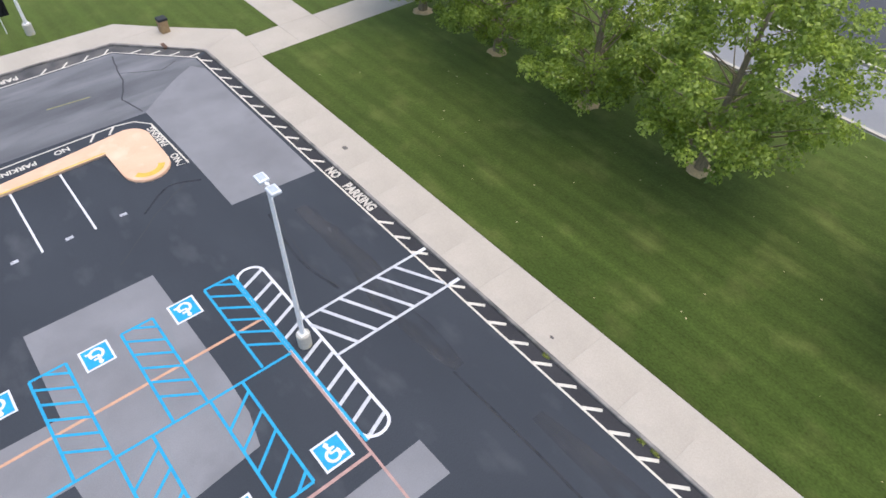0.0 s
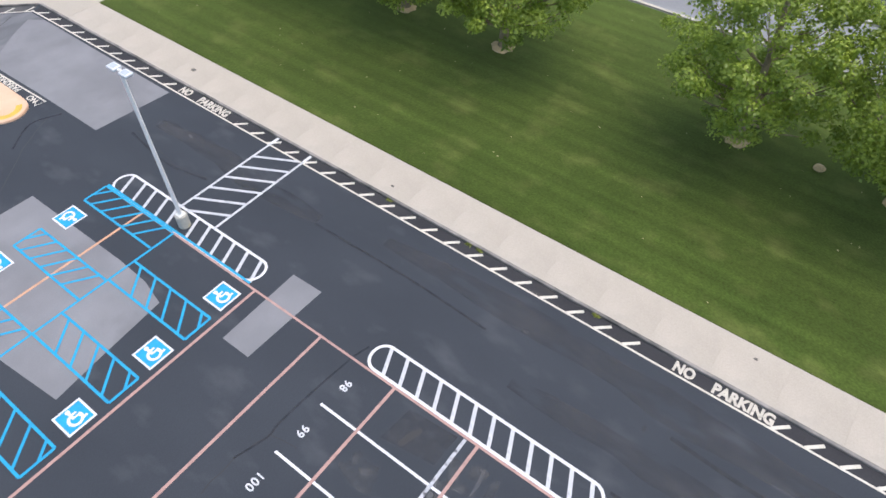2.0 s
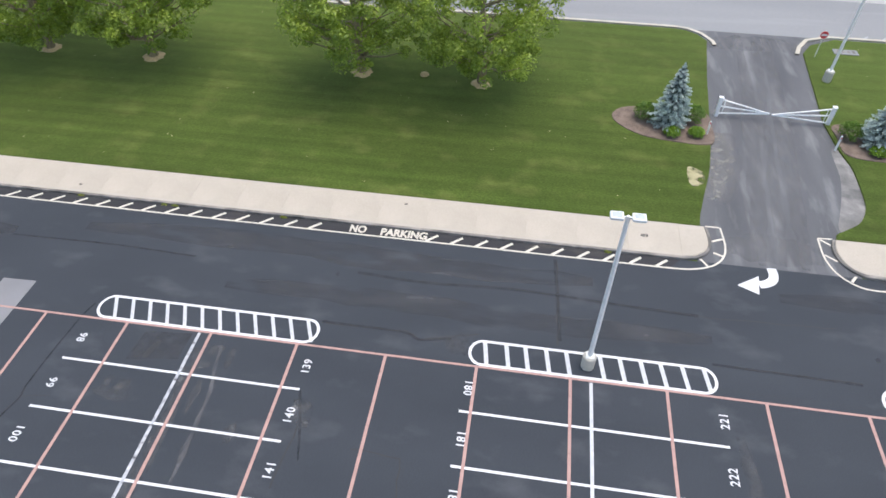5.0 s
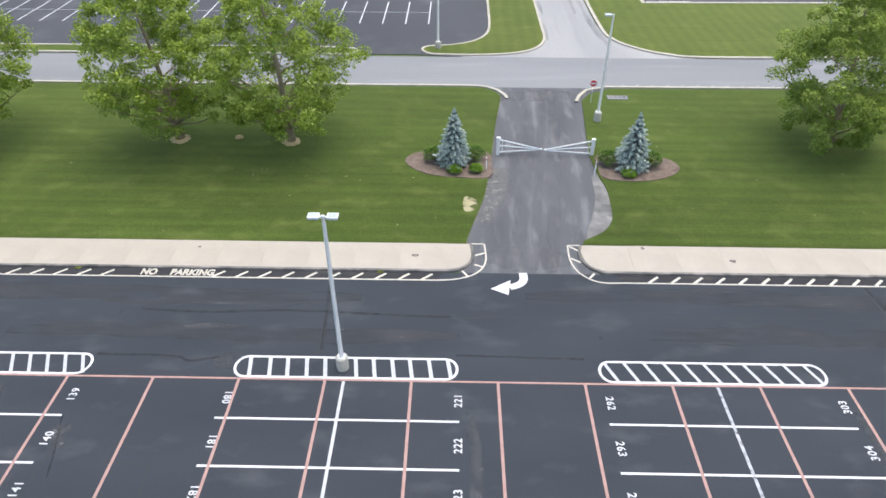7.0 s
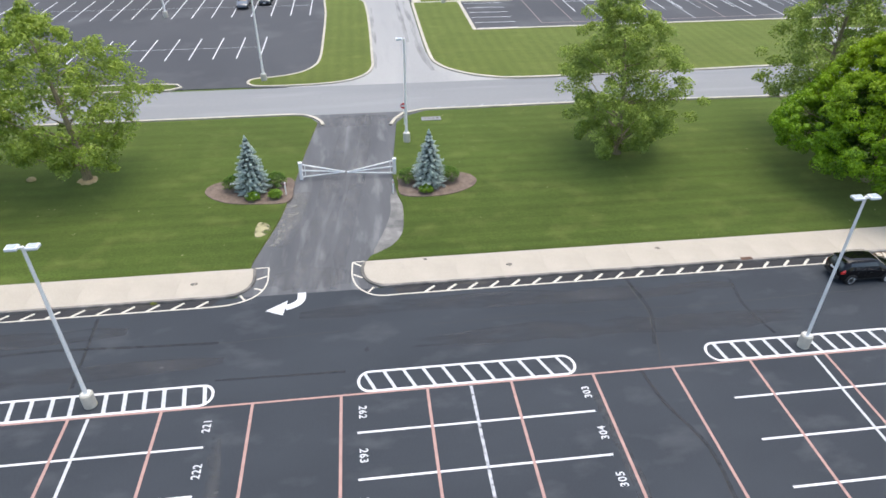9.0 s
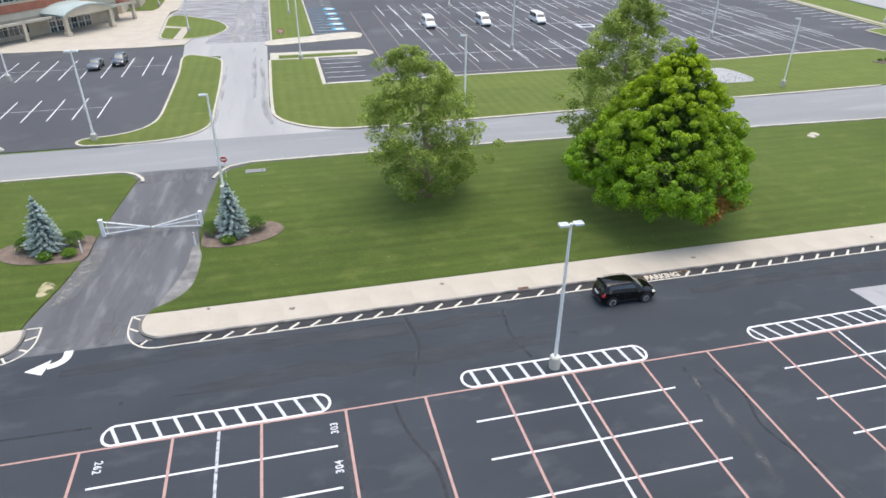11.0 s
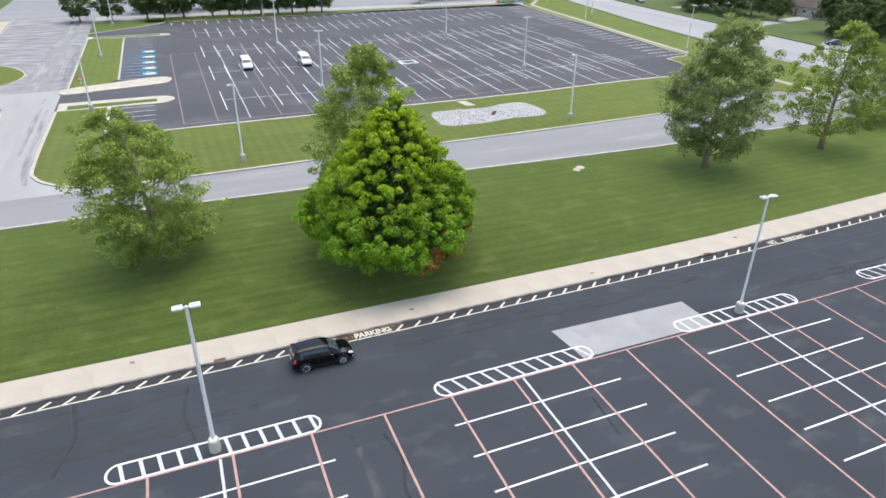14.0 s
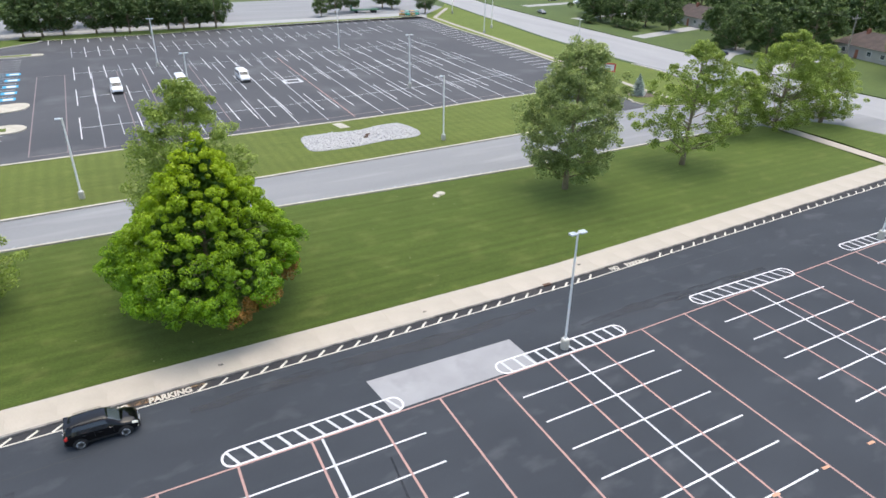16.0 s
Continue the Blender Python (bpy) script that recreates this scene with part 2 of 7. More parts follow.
M_NUMBER = surface("stencilled_white_paint", (0.72, 0.73, 0.75), (0.58, 0.59, 0.61), scale=2.5, rough=0.7, fine=30, bump=0.1, grain=0.2, worn=(0.10, 0.40), worn_scale=6.0)
M_CREAM = surface("cream_road_paint", (0.70, 0.66, 0.57), (0.58, 0.54, 0.46), scale=2.5, rough=0.7, fine=25, bump=0.15,
                  stain=(0.25, 0.24, 0.22), stain_scale=2.0, stain_at=(0.64, 0.85), grain=0.15)
M_STENCIL = surface("worn_cream_stencil", (0.66, 0.61, 0.52), (0.50, 0.46, 0.39), scale=2.5, rough=0.75, fine=25, bump=0.15, stain=(0.22, 0.20, 0.17), stain_scale=3.0, stain_at=(0.56, 0.80), grain=0.2)
M_RED = surface("faded_red_paint", (0.50, 0.315, 0.275), (0.41, 0.25, 0.22), scale=2.0, rough=0.75, fine=22, bump=0.15,
                stain=(0.24, 0.14, 0.13), stain_scale=2.4, stain_at=(0.58, 0.85), grain=0.2)
M_ORANGE = surface("faded_orange_paint", (0.66, 0.38, 0.24), (0.55, 0.31, 0.20), scale=2.0, rough=0.75, fine=22, bump=0.15, grain=0.2)
M_PALE_RED = surface("pale_faded_red_paint", (0.27, 0.20, 0.20), (0.20, 0.155, 0.16), scale=2.0, rough=0.75, fine=10, bump=0.1, grain=0.2)
M_BLUE = surface("blue_road_paint", (0.008, 0.36, 0.60), (0.008, 0.29, 0.51), scale=2.5, rough=0.65, fine=22, bump=0.15,
                 stain=(0.02, 0.15, 0.30), stain_scale=2.0, stain_at=(0.64, 0.85), grain=0.15)
M_PEACH = surface("peach_painted_concrete", (0.75, 0.50, 0.345), (0.69, 0.44, 0.29), scale=0.6, rough=0.8, fine=14, bump=0.2,
                  stain=(0.74, 0.53, 0.39), stain_scale=0.9, grain=0.12)
M_YELLOW = surface("yellow_paint", (0.72, 0.50, 0.08), (0.60, 0.40, 0.06), scale=1.5, rough=0.7, fine=20, bump=0.1, grain=0.2)
M_FADED_YELLOW = surface("faded_yellow_paint", (0.33, 0.31, 0.13), (0.22, 0.21, 0.10), scale=2.5, rough=0.8, fine=20, bump=0.1, grain=0.3)
M_TAR = surface("tar_crack_filler", (0.024, 0.025, 0.028), (0.017, 0.018, 0.021), scale=2.0, rough=0.55, fine=20, bump=0.2, grain=0.2)
M_GALV = surface("galvanised_steel", (0.90, 0.885, 0.845), (0.82, 0.805, 0.77), scale=2.5, rough=0.5, fine=12, bump=0.05, metal=0.0, grain=0.08)
M_BASE = surface("pole_base_concrete", (0.62, 0.59, 0.51), (0.50, 0.47, 0.40), scale=1.8, rough=0.9, fine=18, bump=0.3,
                 stain=(0.52, 0.44, 0.20), stain_scale=1.1, stain_at=(0.56, 0.75), grain=0.2)
M_LAMP = surface("lamp_housing", (0.74, 0.76, 0.78), (0.66, 0.68, 0.70), scale=3, rough=0.45, fine=15, bump=0.0, metal=0.1, grain=0.06)
M_LENS = plain("lamp_lens", (0.55, 0.60, 0.66), rough=0.15)
M_BARK = surface("grey_brown_bark", (0.50, 0.40, 0.27), (0.29, 0.23, 0.155), scale=3.0, rough=0.95, fine=14, bump=0.8, stretch=(3, 3, 0.7), grain=0.4)
M_MULCH = surface("bark_mulch", (0.27, 0.205, 0.165), (0.17, 0.125, 0.10), scale=2.5, rough=0.98, fine=16, bump=0.9, grain=0.5)
M_PALE_MULCH = surface("pale_mulch", (0.82, 0.60, 0.33), (0.58, 0.42, 0.24), scale=2.0, rough=0.98, fine=14, bump=0.5, grain=0.3)
M_ROCK = surface("pale_limestone_rubble", (0.53, 0.525, 0.52), (0.42, 0.415, 0.41), scale=3.0, rough=0.95, fine=14, bump=0.5, vary=0.12, grain=0.2)
M_GRAVEL = M_ROCK.copy()
M_GRAVEL.name = "small_limestone_gravel"
for node in [n for n in M_GRAVEL.node_tree.nodes if n.bl_idname == "ShaderNodeObjectInfo"]:
    island = M_GRAVEL.node_tree.nodes.new("ShaderNodeNewGeometry")
    M_GRAVEL.node_tree.links.new(island.outputs["Random Per Island"], node.outputs["Random"].links[0].to_socket)
M_SYC = leaf_material("plane_tree_leaves", (0.46, 0.56, 0.085), (0.165, 0.25, 0.036), 0.48)
M_SYC_PALE = leaf_material("silvery_green_leaves", (0.44, 0.54, 0.105), (0.16, 0.235, 0.040), 0.45)
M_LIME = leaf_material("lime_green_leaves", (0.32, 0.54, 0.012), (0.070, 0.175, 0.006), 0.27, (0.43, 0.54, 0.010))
# Dark copy of the lime leaves: the crown's inner shade put into colour.
M_LIME_INNER = leaf_material("shade_dark_lime_leaves", (0.10, 0.19, 0.012), (0.03, 0.075, 0.006), 0.2)
M_EGG = leaf_material("greyish_green_leaves", (0.50, 0.58, 0.20), (0.15, 0.205, 0.060), 0.45)
M_RUST = leaf_material("browned_leaves", (0.46, 0.23, 0.05), (0.22, 0.13, 0.025))
M_FAR_LEAF = leaf_material("dark_green_leaves", (0.16, 0.235, 0.065), (0.055, 0.095, 0.028))
M_SPRUCE = leaf_material("blue_spruce_needles", (0.80, 0.88, 0.83), (0.40, 0.48, 0.455), 0.4)
# Second, darker needle colour that paints the shade behind the boughs.
M_SPRUCE_DARK = leaf_material("shade_dark_spruce_needles", (0.20, 0.26, 0.24), (0.09, 0.12, 0.11), 0.2)
M_DARK_SHRUB = leaf_material("dark_shrub_leaves", (0.17, 0.29, 0.030), (0.06, 0.13, 0.014))
M_SHRUB = leaf_material("shrub_leaves", (0.27, 0.43, 0.030), (0.09, 0.19, 0.014))
M_TUFT = leaf_material("weed_leaves", (0.34, 0.36, 0.07), (0.14, 0.18, 0.03), 0.3)
M_GATE = surface("white_painted_steel", (0.88, 0.88, 0.87), (0.82, 0.82, 0.81), scale=3, rough=0.45, fine=15, bump=0.05, grain=0.06)
M_CARPAINT = plain("black_car_paint", (0.003, 0.003, 0.004), rough=0.08)
M_CARPAINT.node_tree.nodes["Principled BSDF"].inputs["Specular IOR Level"].default_value = 0.4
M_SILVER = plain("grey_car_paint", (0.10, 0.11, 0.13), rough=0.3, metal=0.4, coat=1.0)
M_DARKBLUE = plain("dark_blue_car_paint", (0.02, 0.03, 0.05), rough=0.3, coat=1.0)
M_VAN = plain("white_car_paint", (0.78, 0.79, 0.80), rough=0.35, coat=0.6)
M_GLASS = plain("tinted_glass", (0.012, 0.015, 0.018), rough=0.05, coat=1.0)
M_SHIELD = plain("windscreen_glass", (0.06, 0.075, 0.08), rough=0.05, coat=1.0)
M_TYRE = plain("tyre_rubber", (0.018, 0.018, 0.019), rough=0.85)
M_RIM = plain("alloy_rim", (0.78, 0.78, 0.79), rough=0.4)
M_TRIM = plain("black_plastic", (0.015, 0.015, 0.016), rough=0.6)
M_CHROME = plain("chrome", (0.75, 0.76, 0.78), rough=0.15, metal=1.0)
M_TAIL = plain("red_lens", (0.55, 0.02, 0.015), rough=0.15, coat=1.0)
M_HEAD = plain("clear_lens", (0.75, 0.70, 0.58), rough=0.12, coat=1.0)
M_SIGNRED = plain("sign_red", (0.60, 0.03, 0.04), rough=0.5)
M_PALE_SIGN = plain("faded_red_sign", (0.62, 0.16, 0.14), rough=0.6)
M_SIGNWHITE = plain("sign_white", (0.80, 0.80, 0.80), rough=0.5)
M_BRICK = surface("red_brick_wall", (0.42, 0.17, 0.11), (0.34, 0.13, 0.085), scale=0.8, rough=0.9, fine=8, bump=0.3, grain=0.25)
M_STONE = surface("pale_stone_wall", (0.60, 0.53, 0.42), (0.52, 0.45, 0.35), scale=0.6, rough=0.9, fine=8, bump=0.2, grain=0.15)
M_PANE = plain("window_glass", (0.03, 0.045, 0.055), rough=0.06, coat=1.0)
M_ROOFMETAL = surface("pale_metal_roof", (0.50, 0.58, 0.57), (0.42, 0.50, 0.49), scale=0.6, rough=0.5, fine=6, bump=0.05, metal=0.2, grain=0.08)
M_SHINGLE = surface("brown_shingles", (0.115, 0.085, 0.075), (0.075, 0.058, 0.052), scale=0.8, rough=0.95, fine=5, bump=0.5, grain=0.3)
M_SIDING = surface("house_siding", (0.48, 0.45, 0.42), (0.40, 0.375, 0.35), scale=0.5, rough=0.85, fine=6, bump=0.1, grain=0.1)
M_BINWOOD = surface("bin_slats", (0.42, 0.29, 0.15), (0.33, 0.22, 0.11), scale=4, rough=0.8, fine=20, bump=0.2, grain=0.2)
M_GREENMETAL = plain("green_painted_metal", (0.02, 0.12, 0.05), rough=0.5)
M_TEAL = plain("teal_plastic", (0.10, 0.45, 0.33), rough=0.5)
M_TAN = plain("tan_plastic", (0.55, 0.33, 0.12), rough=0.6)
M_RUSTY = surface("rusty_iron", (0.16, 0.085, 0.055), (0.08, 0.05, 0.036), scale=4, rough=0.9, fine=20, bump=0.4, grain=0.3)
M_WOODPOLE = surface("utility_pole_wood", (0.40, 0.36, 0.30), (0.30, 0.27, 0.23), scale=2, rough=0.95, fine=12, bump=0.4, stretch=(3, 3, 0.4), grain=0.3)


# ---- builders ----
def finish(name, bm, material, parent=None, label="", smooth=False):
    me = bpy.data.meshes.new(name)
    bm.to_mesh(me)
    bm.free()
    for mt in material if isinstance(material, (list, tuple)) else (material,):
        me.materials.append(mt)
    if smooth:
        for p in me.polygons:
            p.use_smooth = True
    ob = new(name, me)
    ob.parent = parent
    return tagged(ob, label)


part = finish


def thing(name, label, category, m=None, group="", kind=""):
    """An Empty at a thing's base, which its parts hang under."""
    ob = new(name)
    ob.empty_display_size = 0.3
    if m is not None:
        ob.matrix_basis = m
    return tagged(ob, label, category, group, kind)


def add_box(bm, x0, y0, z0, x1, y1, z1, bevel=0.0):
    made = bmesh.ops.create_cube(bm, size=1.0, matrix=Matrix.Translation(((x0 + x1) / 2, (y0 + y1) / 2, (z0 + z1) / 2)) @ Matrix.Diagonal((x1 - x0, y1 - y0, z1 - z0, 1)))
    if bevel:
        edges = {e for v in made["verts"] for e in v.link_edges}
        bmesh.ops.bevel(bm, geom=list(edges), offset=bevel, segments=2, affect="EDGES", profile=0.6)
    return bm


def box(x0, y0, z0, x1, y1, z1, bevel=0.0):
    return add_box(bmesh.new(), x0, y0, z0, x1, y1, z1, bevel)


def prism(points, z0, z1, bm=None, bevel=0.0):
    """An upright block over a polygon."""
    bm = bm or bmesh.new()
    if sum(a[0] * b[1] - b[0] * a[1] for a, b in zip(points, points[1:] + points[:1])) < 0:
        points = points[::-1]
    low, high = [bm.verts.new((x, y, z0)) for x, y in points], [bm.verts.new((x, y, z1)) for x, y in points]
    cap = bm.faces.new(high)
    bm.faces.new(low[::-1])
    n = len(points)
    for i in range(n):
        bm.faces.new((low[i], low[(i + 1) % n], high[(i + 1) % n], high[i]))
    if bevel:
        bmesh.ops.bevel(bm, geom=list(cap.edges), offset=bevel, segments=2, affect="EDGES")
    return bm


def flat(points, z, bm=None):
    """A coat of paint over a polygon."""
    bm = bm or bmesh.new()
    if sum(a[0] * b[1] - b[0] * a[1] for a, b in zip(points, points[1:] + points[:1])) < 0:
        points = points[::-1]
    bm.faces.new([bm.verts.new((x, y, z)) for x, y in points])
    return bm


def ribbon(points, width, z, bm=None, closed=False):
    """A painted line along a path."""
    bm = bm or bmesh.new()
    n = len(points)
    sides = []
    for i, p in enumerate(points):
        a = Vector(points[i - 1] if i or closed else p)
        b = Vector(points[(i + 1) % n] if i < n - 1 or closed else p)
        d = (b - a).normalized()
        o = Vector((-d.y, d.x)) * width / 2
        sides.append((bm.verts.new((p[0] - o.x, p[1] - o.y, z)), bm.verts.new((p[0] + o.x, p[1] + o.y, z))))
    for i in range(n if closed else n - 1):
        (a, b), (c, d) = sides[i], sides[(i + 1) % n]
        bm.faces.new((a, c, d, b))
    return bm


def arc(cx, cy, r, a0, a1, n=8, ry=None):
    return [(cx + r * math.cos(radians(a0 + (a1 - a0) * i / n)), cy + (ry or r) * math.sin(radians(a0 + (a1 - a0) * i / n))) for i in range(n + 1)]


def smooth(points, n=6, closed=False):
    """A soft curve through the given points."""
    p = [Vector(q) for q in points]
    if not closed:
        p = [p[0] * 2 - p[1]] + p + [p[-1] * 2 - p[-2]]
    else:
        p = [p[-1]] + p + [p[0], p[1]]
    out = []
    for a, b, c, d in zip(p, p[1:], p[2:], p[3:]):
        for i in range(n):
            t = i / n
            q = 0.5 * (2 * b + (c - a) * t + (2 * a - 5 * b + 4 * c - d) * t * t + (3 * b - a - 3 * c + d) * t ** 3)
            out.append((q.x, q.y))
    if not closed:
        out.append((p[-2].x, p[-2].y))
    return out


def tube(bm, points, radii, sides=8, cap=True):
    """A tapered tube along a path."""
    rings = []
    for i, p in enumerate(points):
        p = Vector([float(c) for c in p])
        d = Vector([float(b) - float(a) for a, b in zip(points[max(i - 1, 0)], points[min(i + 1, len(points) - 1)])]).normalized()
        u = d.orthogonal().normalized() if abs(d.z) < 0.95 else Vector((1, 0, 0))
        u = (u - d * u.dot(d)).normalized()
        w = d.cross(u)
        rings.append([bm.verts.new(p + float(radii[i]) * (math.cos(a) * u + math.sin(a) * w)) for a in [2 * math.pi * k / sides for k in range(sides)]])
    for a, b in zip(rings, rings[1:]):
        for k in range(sides):
            bm.faces.new((a[k], a[(k + 1) % sides], b[(k + 1) % sides], b[k]))
    if cap:
        bm.faces.new(rings[0][::-1])
        bm.faces.new(rings[-1])
    return bm


def text_mesh(words, size, bold=0.03, spacing=1.0):
    """Lettering as a flat mesh, centred on its base point."""
    cu = bpy.data.curves.new("lettering", "FONT")
    cu.body, cu.size, cu.align_x, cu.align_y, cu.space_character = words, size, "CENTER", "CENTER", spacing
    cu.offset = size * bold
    ob = bpy.data.objects.new("lettering", cu)
    scene.collection.objects.link(ob)
    bpy.context.view_layer.update()
    me = bpy.data.meshes.new_from_object(ob.evaluated_get(bpy.context.evaluated_depsgraph_get()))
    bpy.data.objects.remove(ob)
    return me


def lettering(name, words, size, material, m, parent, stretch=1.0, bold=0.03, spacing=1.0):
    me = text_mesh(words, size, bold, spacing)
    me.materials.clear()
    me.materials.append(material)
    ob = new(name, me)
    ob.parent = parent
    ob.matrix_basis = m @ Matrix.Diagonal((stretch, 1, 1, 1))
    return ob


def piece(name, mesh, material_ignored, parent, m):
    ob = new(name, mesh)
    ob.parent = parent
    ob.matrix_basis = m
    return ob


def mesh_of(name, bm, material):
    me = bpy.data.meshes.new(name)
    bm.to_mesh(me)
    bm.free()
    me.materials.append(material)
    return me


def structure(name, bm, material, label, category, smooth=False):
    return tagged(finish(name, bm, material, None, label, smooth), "", category, "", "structure")


# ---- ground, lots, roads, lawns ----
TOP = 0.13  # height of kerbs, pavements and lawns over the asphalt


def south(x, y):
    """The lot's lines fan out slightly towards its south end."""
    if y >= -106:
        return x, y
    far = -106 + (y + 106) * 1.07
    return x + (0.022 + 0.0027 * x) * max(0.0, -108 - far), far


def bent(x0, y0, y1, step=10.0):
    """Points along a line of the lot from y0 to y1."""
    n = max(1, int(abs(y1 - y0) / step))
    return [south(x0, y0 + (y1 - y0) * i / n) for i in range(n + 1)]


structure("ground", flat([(-2500, -2500), (2500, -2500), (2500, 2500), (-2500, 2500)], -0.06), M_FIELD, "grassy flat land that reaches the horizon", "ground")
lot = structure("parking_lot", prism([(9.1, 43.5), (4.05, 48.65), (-1.0, 49.15), (-70, 49.4), (-110, 49.4), (-110, -176), *bent(9.1, -166, -100)], -0.05, 0.0), M_ASPHALT,
                "dark sealed asphalt of a painted parking lot", "parking lot")
driveway = structure("driveway", prism([(9.1, -30.0), (9.1, -38.9), (12.0, -38.9), (14.0, -41.4), (17.0, -42.4), (22.5, -41.6), (35.6, -42.4), (38.4, -45.4), (38.4, -30.8), (36.2, -32.8), (24.7, -32.3), (18.9, -31.6), (14.8, -30.3), (12.0, -29.8)], -0.05, 0.003),
                     M_OLD_ASPHALT, "worn grey asphalt driveway with pale tyre streaks", "driveway")
road = structure("road", prism([(38.3, 90), (46.6, 90), (46.6, -62), (47.8, -95), (49.0, -132), (50.6, -147), (55.8, -160.5), (59.6, -168), (60.4, -173), (63.5, -179), (69, -184), (84, -186.5), (84, -190), (10, -193), (14, -184), (26, -181), (34, -172), (35.6, -150), (35.4, -124), (36.6, -98), (38.3, -66)], -0.05, 0.002), M_ROAD, "pale grey concrete road between lawns", "road")
entry = structure("entrance_drive", prism([(46.6, -30), (46.6, -56), (50, -49.5), (53, -47.4), (58, -46.8), (190, -46.8), (190, -26.5), (134, -28.0), (127, -26.6), (101, -27.0), (97, -32.7), (88.3, -33.2), (87.5, -39.3), (60, -39.0), (53, -38.8), (49, -37.5)], -0.05, 0.006), M_ENTRY,
                  "broad worn concrete entrance drive", "driveway")
structure("entrance_asphalt", flat([(97.2, -47.3), (190, -47.3), (190, -27.0), (134, -28.4), (127, -27.2), (123.4, -32.0), (118.8, -37.4), (111.5, -39.9), (105.0, -38.2), (101.0, -36.4), (97.2, -36.0)], 0.011), M_MOTTLED, "blotchy grey worn asphalt of the entrance drive", "driveway")
for y in (-42.6,):
    structure("entrance_track", flat([(97.3, y + 2.6), (140, y + 2.0), (182, y + 1.2), (182, y - 1.6), (140, y - 1.8), (97.3, y - 2.4)], 0.014), M_PALE_TRACK, "pale worn wheel track on the entrance drive", "driveway")
structure("west_lot", prism([(46.6, -30), (47.2, -25.0), (47.2, 60), (96.2, 60), (96.2, -32.9), (88.1, -33.2), (87, -38.5), (60, -38.5), (53, -37.0)], -0.05, 0.001), M_LOT2, "dark asphalt parking lot beside the school", "parking lot")
lot2 = structure("east_lot", prism([(66.9, -54.9), (67.3, -75), (67.7, -110), (68.2, -124), (69.1, -134), (69.5, -142), (69.7, -148), (69.7, -151.7), (66.2, -152.6), (58.0, -152.6), (54.2, -150.5), (52.8, -156), (53.2, -162.4), (58, -161.6), (63, -162.0), (70.9, -162.6), (83.0, -163.2), (84.0, -166.5), (84.4, -170.0), (88.9, -170.0), (99.3, -171.1), (111, -172.3), (124, -173.3), (137, -173.7), (148, -174.1), (172, -176.7), (176, -176.9), (174.6, -125), (170.6, -97), (170, -55), (152, -47), (117, -47), (117, -47.4), (98.5, -47.4), (98.5, -46.6), (83.5, -46.6), (83.5, -54.9)], -0.05, 0.004),
                 M_LOT2, "large greyish asphalt parking lot with faded stalls", "parking lot")


STREET_NEAR = [(-160, -196), (29, -191.8), (60, -189.5), (88, -187.5), (125, -190.5), (190, -200.5), (330, -224)]
STREET_FAR = [(330, -240), (200, -217), (150, -212.5), (105, -209.5), (60, -206), (-160, -212)]
structure("street", prism(STREET_NEAR + STREET_FAR, -0.05, 0.008), M_STREET, "wide pale concrete street beyond the lots", "street")
structure("back_road", prism([(172, 60), (172, -192), (186, -196), (186, 60)], -0.05, 0.004), M_ENTRY, "pale service road behind the trees", "road")
structure("plaza_lot", prism([(186, -20), (186, -196), (240, -196), (240, -20)], -0.05, 0.002), M_ROAD, "pale concrete yard behind the trees", "road")


def lawn(name, points, label="mown green lawn with faint mowing stripes", curb=None, curb_on=None, turf=M_GRASS):
    """A raised lawn, with a pale kerb round the named stretch of its outline."""
    ob = structure(name, prism(points, -0.05, TOP, bevel=0.03), turf, label, "lawn")
    if curb_on:
        bm = bmesh.new()
        run = [Vector(p) for p in curb_on]
        for i, p in enumerate(run):
            d = (run[min(i + 1, len(run) - 1)] - run[max(i - 1, 0)]).normalized()
            o = Vector((-d.y, d.x)) * curb
            v = [bm.verts.new((q.x, q.y, z)) for q, z in ((p, -0.04), (p, TOP + 0.02), (p + o, TOP + 0.02), (p + o, -0.04))]
            if i:
                for a, b, c, e in zip(last, last[1:], v[1:], v):
                    bm.faces.new((a, b, c, e))
            last = v
        bmesh.ops.recalc_face_normals(bm, faces=bm.faces)
        tagged(finish("curb", bm, M_PALE_CURB, ob, "pale concrete curb"))
    return ob


lawn("lawn_1", [(12.05, 40.0), (12.05, -30.45), *smooth([(12.8, -30.5), (14.6, -30.95), (18.8, -31.95), (24.7, -32.65), (30, -33.2)], 4), (36.2, -34.0), (37.3, -33.4), (38.0, -32.4), (38.2, -31.4), (38.2, 40.0)], curb=0.32, curb_on=[(38.45, 40.0), (38.45, -31.5), (38.2, -32.6), (37.45, -33.6), (36.3, -34.3), (35.6, -34.4)])
lawn("lawn_2", [(12.07, -38.25), *smooth([(12.6, -38.45), (13.1, -39.2), (13.9, -40.15), (15.4, -40.9), (17.6, -41.15), (19.6, -41.2), (21.4, -40.9), (24.7, -40.7)], 4), (35.3, -41.7), (36.8, -42.6), (38.1, -44.8), (38.2, -62), (37.7, -80), (37.1, -92), (36.4, -105), (35.7, -124), (36.1, -140), (36.3, -152), (35.8, -166), (35.6, -169.6), (24, -169.4), (14.5, -168.4), *bent(12.05, -163.5, -100)], curb=0.32, curb_on=[(35.0, -41.3), (36.3, -41.75), (37.6, -42.6), (38.4, -44.6), (38.5, -62), (38.0, -80), (37.4, -92), (36.7, -105), (36.0, -124), (36.4, -140), (36.6, -152), (36.1, -166)])
lawn("lawn_15", [(14.8, -171.6), (24, -172.6), (36.6, -172.9), (35.4, -178), (30, -181.6), (20, -184), (12, -185)], label="mown green verge beyond the footpath")
